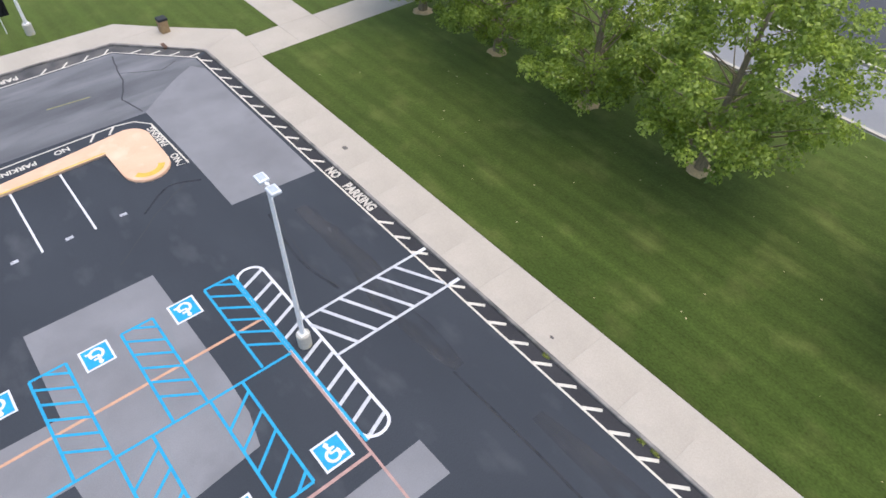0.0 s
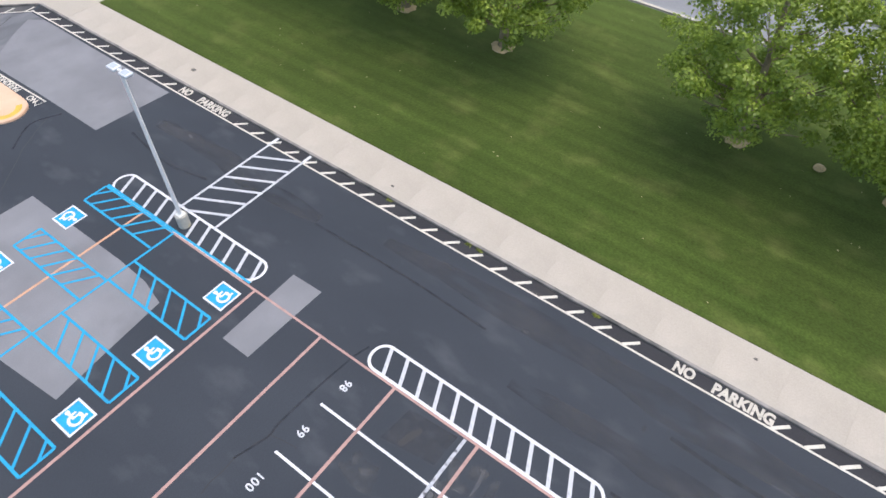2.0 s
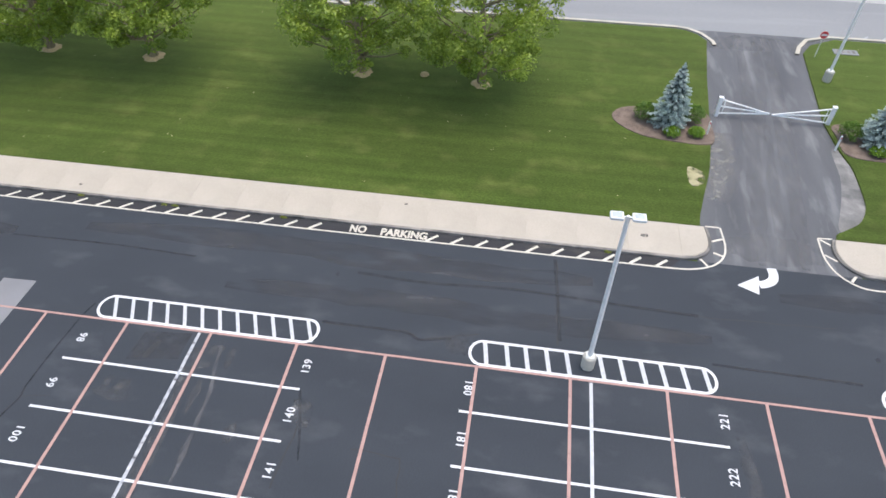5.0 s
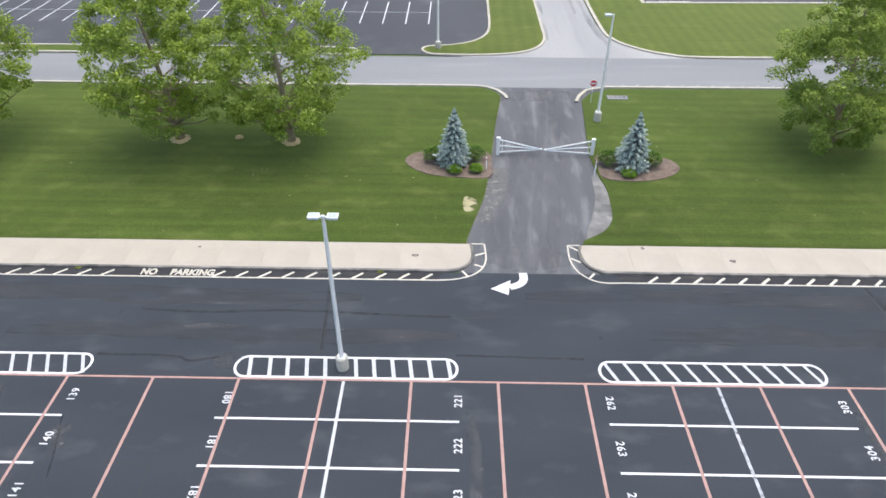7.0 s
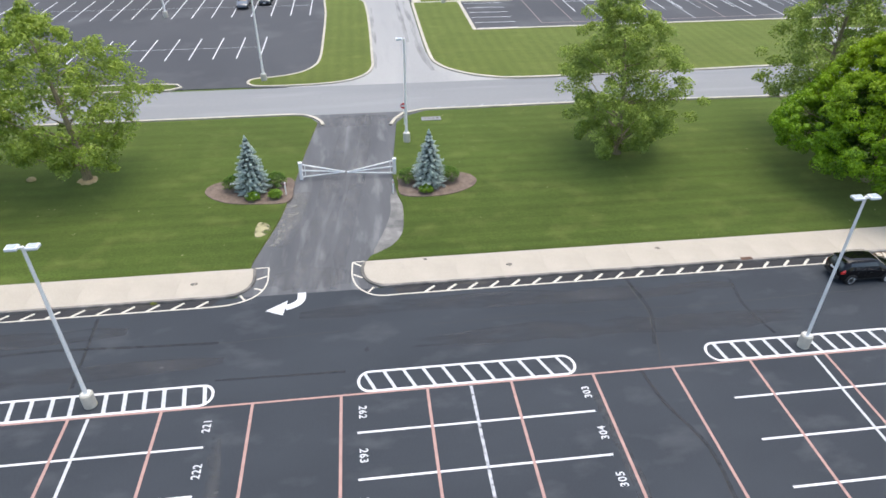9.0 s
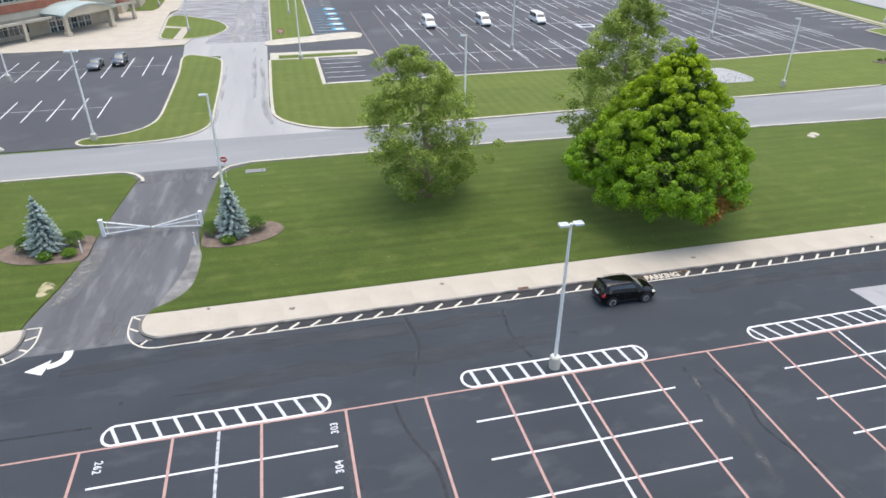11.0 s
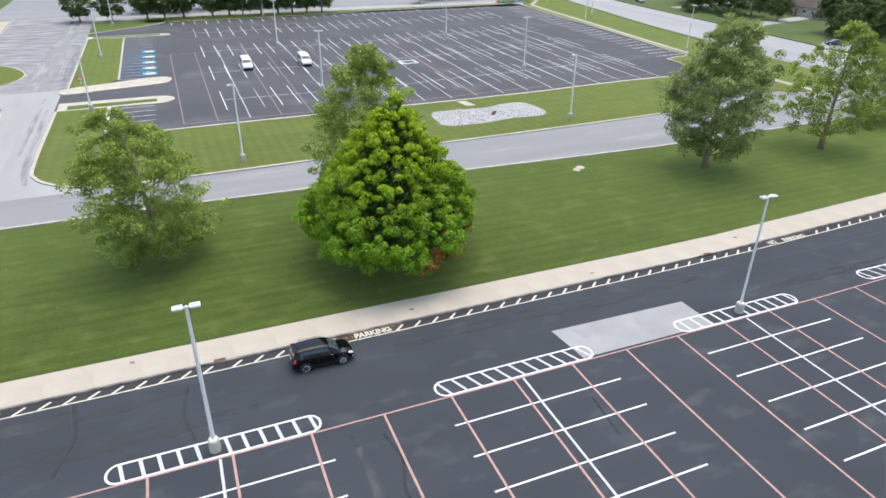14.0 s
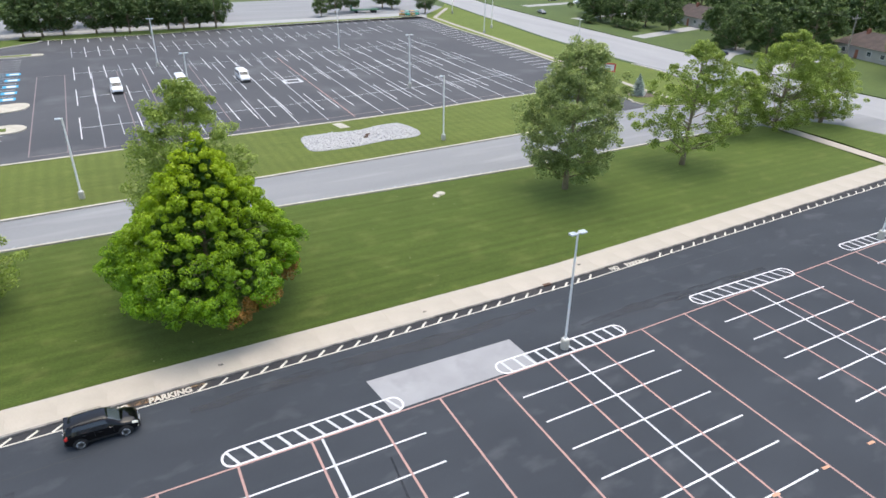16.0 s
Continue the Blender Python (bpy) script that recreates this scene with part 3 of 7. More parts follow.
lawn("lawn_3", [(18.5, 120), (18.5, 43.3), (38.2, 43.3), (38.2, 120)])
lawn("lawn_4", [(15.4, 120), (15.4, 43.4), (12.55, 43.4), (12.5, 44.9), (8.1, 48.9), (5.3, 51.75), (-3.0, 51.95), (-70, 52.2), (-70, 120)])
lawn("lawn_5", [(56.4, -161.7), (63, -162.4), (70.9, -163.0), (82.7, -163.6), (83.8, -166.8), (84.2, -170.4), (88.9, -170.5), (99.3, -171.6), (111, -172.8), (124, -173.8), (137, -174.2), (148, -174.6), (172, -177.2), (180, -181.0), (196, -196.0), (205, -201.5), (190, -198.9), (125, -188.8), (100, -185.9), (84, -185.4), *smooth([(76, -185.6), (66, -184.0), (56.5, -180.0), (51.8, -174.5), (51.0, -169.5), (52.2, -165.4), (54.0, -162.7)], 4)], turf=M_GRASS_FAR, curb=-0.4, curb_on=smooth([(84, -185.8), (75.9, -186.0), (65.8, -184.4), (56.2, -180.3), (51.4, -174.6), (50.6, -169.5), (51.8, -165.2), (53.8, -162.4), (57.0, -161.4)], 4)[::-1])
lawn("lawn_6", [(49.1, -134), (48.6, -122), (48.2, -108), (47.85, -92), (46.95, -62), *smooth([(46.95, -57), (47.8, -53.2), (49.6, -50.2), (52.6, -48.0), (58, -47.3)], 4), (82.5, -47.3), (82.5, -54.3), (66.2, -54.8), (66.7, -75), (67.1, -110), (67.6, -124), (68.5, -134), (68.9, -142), (69.1, -148), (69.1, -151.4), (66.2, -152.4), *smooth([(61, -152.6), (57, -151.8), (54, -149.2), (51.4, -144)], 4), (49.8, -138)], turf=M_GRASS_FAR, curb=-0.4, curb_on=smooth([(48.85, -134), (48.35, -122), (47.95, -108), (47.55, -92), (46.9, -72), (46.7, -57), (47.5, -53.0), (49.3, -50.0), (52.4, -47.7), (58, -46.95), (82.5, -46.95)], 5))
ring = smooth([(88.0, -33.6), (87.3, -36.7), (84.6, -39.2), (80, -39.7), (69, -39.9), (57, -39.85), (52.4, -39.75), (49.6, -38.7), (48.0, -36.6), (47.3, -33.5), (47.15, -29.5), (47.4, -26.9), (48.4, -26.0), (49.4, -26.5), (49.9, -29.0), (51.0, -31.4), (53.0, -33.0), (56.2, -33.75), (63.6, -33.9), (77, -33.9)], 4, True)
lawn("lawn_7", ring, turf=M_GRASS_ACROSS, curb=0.28, curb_on=[*ring, ring[0]])
lawn("lawn_8", [(47.0, 60), (47.0, -17.4), (47.7, -18.4), (48.6, -17.8), (48.9, -15), (48.9, 60)], curb=-0.3, curb_on=[(49.2, 60), (49.2, -15), (48.8, -18.2), (47.7, -18.9), (46.75, -17.6), (46.75, 60)])
lawn("lawn_9", [(97.4, -47.8), (148, -47.8), (148, -55.2), (102, -55.2), (99.2, -53.8)], turf=M_GRASS_ACROSS, curb=0.35, curb_on=[(97.4, -47.4), (148.4, -47.4), (148.4, -55.6), (101.8, -55.6)][::-1])
lawn("lawn_10", [(157.0, -47.4), (162.2, -55.4), (167.2, -61.8), (168.8, -64.0), (170.8, -65.0), (175, -65), (175, -47.4)], curb=0.4, curb_on=[(170.8, -65.4), (168.5, -64.2), (166.8, -61.9), (161.8, -55.5), (156.6, -47.2)][::-1])
ring = smooth([(103.0, -28.4), (112, -27.6), (126, -27.6), (122.5, -33.1), (118.3, -36.9), (111.5, -39.2), (105.2, -37.6), (102.3, -33.5)], 4, True)
lawn("lawn_11", ring, turf=M_GRASS_ACROSS, curb=0.3, curb_on=[*ring, ring[0]])
structure("island_path", ribbon([(101.5, -31.0), (112, -31.6), (114, -27.4)], 1.6, TOP + 0.024), M_WALK, "pale concrete path across the island", "pavement")
lawn("lawn_12", [(171.0, -60), (171.4, -97), (175.3, -125), (176.8, -176), (178.5, -176), (178.5, -60)], label="narrow strip of grass below a row of trees")
lawn("lawn_13", [(-160, -212.4), (60, -206.4), (105, -209.9), (150, -212.9), (200, -217.4), (330, -240.4), (330, -420), (-160, -420)], label="grassy front yards across the street", turf=M_FIELD)
lawn("lawn_14", [(133.5, -17.2), (185, -18), (184, -22.8), (137.5, -23.5), (133.9, -22.8)], label="lawn beside the school wall")

# inner kerb and gutter of the near lawn, pale edge strips of the distant lot
for name, run in (("lot_edge", [(66.6, -54.9), (67.0, -75), (67.4, -110), (67.9, -124), (68.8, -134), (69.2, -142), (69.4, -148), (69.4, -151.6), (66.2, -152.6)]), ("lot_edge", [(57.0, -161.6), (63, -162.1), (70.9, -162.7), (83.0, -163.3), (84.1, -166.6), (84.5, -170.1), (88.9, -170.2), (99.3, -171.3), (111, -172.5), (124, -173.5), (137, -173.9), (148, -174.3), (172, -176.9)]), ("lot_edge", [(176.2, -175.5), (174.8, -125), (170.8, -97), (170.3, -65.4)])):
    structure(name, ribbon(run, 0.55, TOP + 0.03), M_PALE_CURB, "pale concrete edging of the lot", "curb")
structure("lot_edge", ribbon([(66.4, -54.6), (82.4, -54.6)], 0.5, TOP + 0.034), M_PALE_CURB, "pale concrete edging of the lot", "curb")
structure("far_pavement", ribbon([(51.2, -169.9), (57, -169.5), (63, -169.7), (70, -170.3), (76, -170.6), (84, -172.2), (91, -172.4), (101.6, -173.2), (113, -174.3), (124, -175.4), (136, -176.4), (155, -177.8), (171, -179.6), (192, -195.5)], 1.3, TOP + 0.034), M_WALK, "pale concrete footpath beside the lot", "pavement")
structure("cross_pavement", ribbon([(9.4, -168.8), (15, -170.2), (36.5, -171.4)], 2.2, TOP + 0.02), M_WALK, "pale concrete footpath across the grass", "pavement")
structure("tarmac_apron", ribbon([(40, -188.7), (20, -184.8), (-40, -174)], 5.0, 0.012), M_ROAD, "pale concrete shoulder of the street", "road")

# ---- pavements ----
walk_south = structure("pavement_1", prism([*bent(9.3, -166, -100), (9.3, -39.6), *smooth([(9.35, -39.1), (9.8, -38.42), (10.5, -38.1), (11.3, -38.02), (12.05, -38.2)], 4), *bent(12.05, -100, -166)], -0.05, TOP - 0.012), M_WALK, "joint bed below the concrete footpath", "pavement")
walk_north = structure("pavement_2", prism([(9.3, 43.4), (9.3, -29.2), *smooth([(9.45, -29.9), (9.95, -30.5), (10.8, -30.75), (12.05, -30.65)], 4), (12.05, 40), (25, 40), (38.2, 40), (38.2, 43.3), (18.5, 43.3), (18.5, 120), (15.4, 120), (15.4, 43.4), (12.55, 43.4), (12.5, 44.9), (8.1, 48.9), (5.3, 51.75), (-3.0, 51.95), (-70, 52.2), (-70, 49.5), (-1.0, 49.25), (4.15, 48.8)], -0.05, TOP - 0.012),
                       M_WALK, "joint bed below the concrete footpath", "pavement")
slab_mesh = mesh_of("slab", box(9.3, -2.994, -0.02, 12.05, 0.0, TOP + 0.004, 0.004), M_WALK)
for start, end, owner in ((39.9, -27.0, walk_north), (-41.2, -164, walk_south)):
    y = start
    while y > end:
        (xa, ya), (xb, yb) = south(9.3, y), south(9.3, y - 3.0)
        wide = (south(12.05, y)[0] - xa) / 2.75
        turn = math.atan2(xb - xa, ya - yb)
        piece("slab", slab_mesh, None, owner, pose(xa, ya, 0, 0, 0, math.degrees(turn)) @ Matrix.Diagonal((wide, (ya - yb) / 3.0, 1, 1)) @ pose(-9.3, 0, 0))
        y -= 3.0
finish("slab", prism([(9.32, -39.6), *smooth([(9.37, -39.12), (9.82, -38.46), (10.5, -38.14), (11.3, -38.06), (12.04, -38.24)], 4), (12.04, -41.15), (9.32, -41.15)], -0.02, TOP + 0.004, bevel=0.006), M_WALK, walk_south)
finish("slab", prism([(9.32, -29.13), *smooth([(9.47, -29.86), (9.97, -30.45), (10.8, -30.7), (12.04, -30.6)], 4), (12.04, -29.13)], -0.02, TOP + 0.004, bevel=0.006), M_WALK, walk_north)
for q in ([(9.32, 39.95), (12.04, 39.95), (12.52, 43.38), (12.48, 44.85), (9.32, 43.4)], [(9.3, 43.45), (12.47, 44.9), (8.1, 48.88), (4.2, 48.82)], [(4.17, 48.84), (8.08, 48.9), (5.3, 51.7), (-3.0, 51.92), (-3.0, 49.3), (-1, 49.27)],
          [(-3.02, 49.3), (-3.02, 51.92), (-30, 52.05), (-30, 49.4)], [(12.1, 40.02), (15.35, 40.02), (15.35, 43.35), (12.57, 43.35)], [(15.42, 40.02), (18.45, 40.02), (18.45, 43.28), (15.42, 43.28)], [(15.42, 43.33), (18.48, 43.33), (18.48, 60), (15.42, 60)],
          [(18.52, 40.02), (25, 40.02), (25, 43.28), (18.52, 43.28)], [(25.05, 40.02), (31.5, 40.02), (31.5, 43.28), (25.05, 43.28)], [(31.55, 40.02), (38.2, 40.02), (38.2, 43.28), (31.55, 43.28)]):
    finish("slab", prism(q, -0.02, TOP + 0.004, bevel=0.006), M_WALK, walk_north)


M_SPOT = surface("dark_pavement_spot", (0.20, 0.19, 0.17), (0.13, 0.12, 0.11), scale=3.0, rough=0.95, fine=30, bump=0.3, grain=0.3, worn=(0.30, 0.62), worn_scale=5.0)
for i, (x, y, r) in enumerate(((10.6, 26.85, 0.22), (10.71, -27.1, 0.20), (11.24, -58.6, 0.16), (10.52, -78.8, 0.17), (11.8, -42.2, 0.14), (10.53, -47.8, 0.2), (10.0, 8.4, 0.1), (11.3, -12.6, 0.1), (10.2, -95.4, 0.16), (11.0, -112.3, 0.18))):
    rng = random.Random(200 + i)
    finish("pavement_spot", flat([(x + r * rng.uniform(0.6, 1.1) * math.cos(a), y + 1.4 * r * rng.uniform(0.6, 1.1) * math.sin(a)) for a in [k * 2 * math.pi / 11 for k in range(11)]], TOP + 0.0085), M_SPOT, walk_north if y > -35 else walk_south, "small dark stain")


def curb_run(name, run, width=0.17):
    """A kerb with a rounded top edge along a path, its face on the right of the path."""
    bm = bmesh.new()
    shape = [(0.0, -0.04), (0.0, TOP - 0.03), (0.03, TOP), (width, TOP + 0.001), (width, -0.04)]
    pts = [Vector(p) for p in run]
    last = None
    for i, p in enumerate(pts):
        d = (pts[min(i + 1, len(pts) - 1)] - pts[max(i - 1, 0)]).normalized()
        o = Vector((-d.y, d.x))
        v = [bm.verts.new((p.x + o.x * a, p.y + o.y * a, z)) for a, z in shape]
        if last:
            for k in range(len(shape) - 1):
                bm.faces.new((last[k], last[k + 1], v[k + 1], v[k]))
        last = v
    bmesh.ops.recalc_face_normals(bm, faces=bm.faces)
    return structure(name, bm, M_CURB, "low concrete curb, stained dark along the gutter", "curb")


south_end = smooth([(12.05, -38.0), (11.3, -37.82), (10.45, -37.9), (9.68, -38.32), (9.2, -39.05), (9.13, -40.0)], 4)
north_end = smooth([(9.13, -29.0), (9.28, -29.95), (9.84, -30.62), (10.75, -30.93), (12.05, -30.85)], 4)
curb_run("curb_1", (bent(9.13, -166, -48) + south_end[::-1])[::-1], -0.17 * -1)
curb_run("curb_2", (north_end[::-1] + [(9.13, y) for y in range(-20, 41, 10)] + [(9.13, 43.5), (4.07, 48.68), (-1.0, 49.15), (-30, 49.3)])[::-1], 0.17)

# ---- paint on the near lot ----
red_cross = mesh_of("red_line", ribbon([(0, 0), (-60, 0)], 0.15, 0.013), M_RED)
for k in range(-2, 37):
    turn = -0.3 * min(3, max(0, k - 15)) - 0.25 * min(4, max(0, k - 25))
    piece("red_line", red_cross, None, lot, pose(*south(0, -4.572 * k), 0, 0, 0, turn))
for k in (23, 24, 25):
    finish("orange_mark", ribbon([(-16.4, -4.572 * k + 0.62), (-16.45, -4.572 * k + 0.02)], 0.2, 0.0165), M_ORANGE, lot, "short orange tick across the red line")
piece("red_line", mesh_of("red_line", ribbon([(0, 0), (-60, 0)], 0.15, 0.0135), M_ORANGE), None, lot, pose(0, 18.2, 0))
finish("red_line", ribbon([(0, 20.0), *bent(0, -60, -160)], 0.12, 0.0145), M_RED, lot, "long faded red line")

stall_mesh = mesh_of("stall_line", ribbon([(0, 6.1), (0, -6.1)], 0.125, 0.010), M_WHITE)
centre_mesh = mesh_of("centre_line", ribbon([(-0.1, 0), (-60, 0)], 0.16, 0.0115), M_BAR)
worn_mesh = mesh_of("centre_line", ribbon([(-0.1, 0), (-60, 0)], 0.16, 0.0115), M_WORN_WHITE)
bar_mesh = mesh_of("island_bar", ribbon([(1.52, 0.28), (0.2, -0.28)], 0.18, 0.016), M_BAR)
steep_bar = mesh_of("island_bar", ribbon([(1.52, 0.10), (0.2, -0.10)], 0.21, 0.016), M_BAR)
island_at = {2: 15.62, 1: -3.97, 0: -23.85, -1: -43.5, -2: -63.3, -3: -82.97, -4: -102.7, -5: -122.3}
outline = [(1.58, 5.38)] + [(0.86 + 0.72 * math.cos(radians(a)), 5.38 + 0.62 * math.sin(radians(a))) for a in range(15, 181, 15)] + [(0.14, -5.38)] + [(0.86 + 0.72 * math.cos(radians(a)), -5.38 + 0.62 * math.sin(radians(a))) for a in range(195, 361, 15)]
outline_mesh = mesh_of("island_outline", ribbon(outline, 0.15, 0.0175, closed=True), M_WHITE)
numbers = {1: (98, 139), 0: (180, 221), -1: (262, 303)}
for k in range(2, -9, -1):
    cx, cy = south(0, island_at.get(k, -23.65 + 19.85 * k))
    lean = pose(0, 0, 0, 0, 0, -1.0) if cy < -110 else Matrix()
    long = 1.06 if cy < -110 else 1.0
    pole_here = k % 2 == 0
    piece("island_outline", outline_mesh, None, lot, pose(cx, cy, 0) @ lean @ Matrix.Diagonal((1, long, 1, 1)))
    if pole_here:
        bars = (5.2, 4.12, 3.16, 2.12, 1.12, -0.54, -1.52, -2.54, -3.5, -4.54, -5.58)
    elif k == 1:
        bars = [5.11 - 0.97 * b for b in range(12)]
    else:
        bars = [5.4 - 1.08 * b for b in range(11)]
    for by in bars:
        piece("island_bar", steep_bar if pole_here and k != 2 else bar_mesh, None, lot, pose(cx, cy, 0) @ lean @ pose(0, by * long, 0))
    if k == 2:
        continue
    for n in range(14):
        piece("stall_line", stall_mesh, None, lot, pose(cx + (-2.59 - 2.748 * n) * (1.0 if cy > -110 else 1.02), cy, 0) @ Matrix.Diagonal((1, long, 1, 1)))
    piece("centre_line", worn_mesh if k in (1, -1) else centre_mesh, None, lot, pose(cx, cy, 0, 0, 0, -0.3 * min(4, max(0, -k - 1))))
    for side, first in zip((1, -1), numbers.get(k, ())):
        for n in range(4):
            turn = 180 if side > 0 else 0
            lettering("stall_number", str(first + n), 0.56, M_NUMBER, pose(-1.27 - 2.735 * n, cy + side * 5.95 - 0.12, 0.012, 0, 0, turn), lot, 0.92, 0.02, 1.14)

# accessible stalls: blue hatching, blue lines, symbols
blue_lines = [[(0.16, 21.7), (0.16, 9.7)], [(0.0, 15.58), (-17.5, 15.72)]]
for x0, x1, y0, y1 in ((-1.42, 0.02, 21.66, 15.7), (-5.7, -4.15, 21.6, 15.7), (-9.85, -8.25, 21.6, 15.7), (-4.05, -2.5, 15.6, 9.6), (-8.2, -6.65, 15.6, 9.6), (-12.4, -10.8, 15.6, 9.6)):
    for run in ([(x0, y0), (x0, y1)], [(x1, y0), (x1, y1)], [(x0, y0 if y0 > 16 else y1), (x1, y0 if y0 > 16 else y1)]):
        blue_lines.append(run)
    north = y0 > 16
    for i in range(6):
        a, b = ((x0, y0 + 0.4 - 0.95 * i), (x1, y0 - 0.65 - 0.95 * i)) if north else ((x0, 13.75 - 1.2 * i), (x1, 15.0 - 1.2 * i))
        clipped = []
        for p, q in ((a, b), (b, a)):
            f = 0.0
            for limit, over in ((y0, p[1] > y0), (y1, p[1] < y1)):
                if over:
                    f = (limit - p[1]) / (q[1] - p[1])
            clipped.append((p[0] + (q[0] - p[0]) * f, p[1] + (q[1] - p[1]) * f))
        if min(a[1], b[1]) < y0 and max(a[1], b[1]) > y1:
            blue_lines.append(clipped)
for i, run in enumerate(blue_lines):
    finish("blue_line", ribbon(run, 0.135, 0.0185 + 0.0002 * i), M_BLUE, lot, "bright blue painted line")


def accessible_sign(x, y, turn):
    """A blue square with a white border and a plain white wheel mark."""
    m = pose(x, y, 0, 0, 0, turn)
    border = piece("symbol_border", BORDER, None, lot, m)
    piece("symbol_field", FIELD, None, border, Matrix())
    piece("symbol_mark", MARK, None, border, Matrix())


BORDER = mesh_of("symbol_border", flat([(-0.68, -0.68), (0.68, -0.68), (0.68, 0.68), (-0.68, 0.68)], 0.026), M_WHITE)
FIELD = mesh_of("symbol_field", flat([(-0.58, -0.58), (0.58, -0.58), (0.58, 0.58), (-0.58, 0.58)], 0.030), M_BLUE)
mark = ribbon(arc(-0.02, -0.13, 0.29, 110, 395, 14), 0.14, 0.034)
ribbon([(-0.06, 0.36), (-0.06, -0.02), (0.20, -0.02), (0.30, -0.32), (0.44, -0.28)], 0.15, 0.0345, mark)
ribbon([(-0.06, 0.17), (0.2, 0.17)], 0.12, 0.035, mark)
flat(arc(-0.06, 0.42, 0.115, 0, 330, 11), 0.0355, mark)
MARK = mesh_of("symbol_mark", mark, M_WHITE)
for x, y, turn in ((-2.7, 21.1, 180), (-7.0, 21.1, 180), (-11.3, 21.1, 180), (-1.25, 10.2, 0), (-5.4, 10.2, 0), (-9.5, 10.2, 0)):
    accessible_sign(x, y, turn)

# pale patches where the seal coat is missing
for name, pts in (("asphalt_patch", [(-3.0, 24.3), (-9.3, 24.4), (-9.35, 18.9), (-20, 19.2), (-20, 15.8), (-9.9, 15.5), (-9.5, 11.6), (-7.3, 11.9), (-3.4, 12.35), (-3.0, 14.0), (-2.9, 16.2)]),
                  ("asphalt_patch", [(1.9, 8.35), (1.95, 6.4), (-2.9, 6.5), (-2.9, 8.25)]), ("bright_patch", [(4.0, -87.6), (3.75, -99.6), (0.25, -99.8), (0.3, -88.0)]),
                  ("asphalt_patch", [(2.66, 26.6), (8.0, 26.2), (8.1, 41.2), *smooth([(7.4, 42.2), (6.0, 41.4), (4.4, 40.2), (2.52, 38.6)], 4), (2.65, 33.0)])):
    structure("asphalt_patch", flat(pts, 0.004), M_BRIGHT_PATCH if name == "bright_patch" else M_PATCH, "pale grey bare asphalt patch in the sealed lot", "asphalt patch")
structure("weathered_lane", flat([(2.5, 38.5), (8.12, 38.5), (8.12, 43.0), (6.1, 45.0), (3.6, 47.5), (-40, 47.5), (-40, 38.9), (-9, 38.8), (-2, 38.7)], 0.0030), M_NORTH, "blotchy weathered asphalt lane", "asphalt patch")

# tar-filled cracks
def crack(points, width, seed, z=0.006):
    rng = random.Random(seed)
    pts = []
    for a, b in zip(points, points[1:]):
        steps = max(2, int((Vector(b) - Vector(a)).length / 0.5))
        for i in range(steps):
            f = i / steps
            pts.append((a[0] + (b[0] - a[0]) * f + rng.uniform(-0.06, 0.06), a[1] + (b[1] - a[1]) * f + rng.uniform(-0.06, 0.06)))
    pts.append(points[-1])
    return tagged(finish("asphalt_crack", ribbon(pts, width, z), M_TAR, lot, "dark tar-filled crack"))


for i, (pts, w) in enumerate((([(1.5, -10.2), (1.6, -14.5), (1.2, -15.3), (2.0, -18.2)], 0.09), ([(7.9, -22.0), (5.2, -22.1), (1.9, -22.2)], 0.10), ([(5.2, -11), (5.1, -14), (5.4, -19), (5.1, -25.5), (4.9, -30.5), (5.2, -36.5)], 0.06),
                              ([(5.2, 9), (5.3, 3.5), (5.1, -1)], 0.05), ([(-4.4, 2.93), (-5.1, 2.86), (-6.6, 3.3), (-8.4, 3.2)], 0.05), ([(-5.0, 2.9), (-4.7, 1.5)], 0.035),
                              ([(-4.5, -10.6), (-7.5, -10.3)], 0.07), ([(-5.2, -13.2), (-5.3, -15.5), (-8.5, -15.8)], 0.06), ([(3.5, 47.0), (3.0, 45.0), (2.9, 43.4), (1.9, 41.0), (2.4, 38.8)], 0.10), ([(3.0, 44.4), (4.4, 43.6), (5.6, 43.0), (6.8, 43.6)], 0.07),
                              ([(0.1, -53.0), (-2.5, -53.4), (-5.5, -54.4), (-9, -54.2)], 0.09), ([(8.2, -55), (4.8, -55.4), (0.3, -54.4)], 0.08), ([(5.2, -42), (5.3, -50), (5.0, -58), (5.3, -70)], 0.05), ([(1.9, -30.5), (1.8, -36.8)], 0.07),
                              ([(-5, -74), (-8, -73.4), (-12, -74.2)], 0.06), ([(2.2, -107), (2.0, -113), (2.4, -119)], 0.05), ([(6.8, -104), (6.6, -116), (6.9, -130)], 0.05), ([(4.2, 24.5), (3.6, 20), (4.0, 17.5)], 0.05), ([(-4.0, 26.0), (-1.0, 28.6), (1.6, 30.2)], 0.05))):
    crack(pts, w, i)

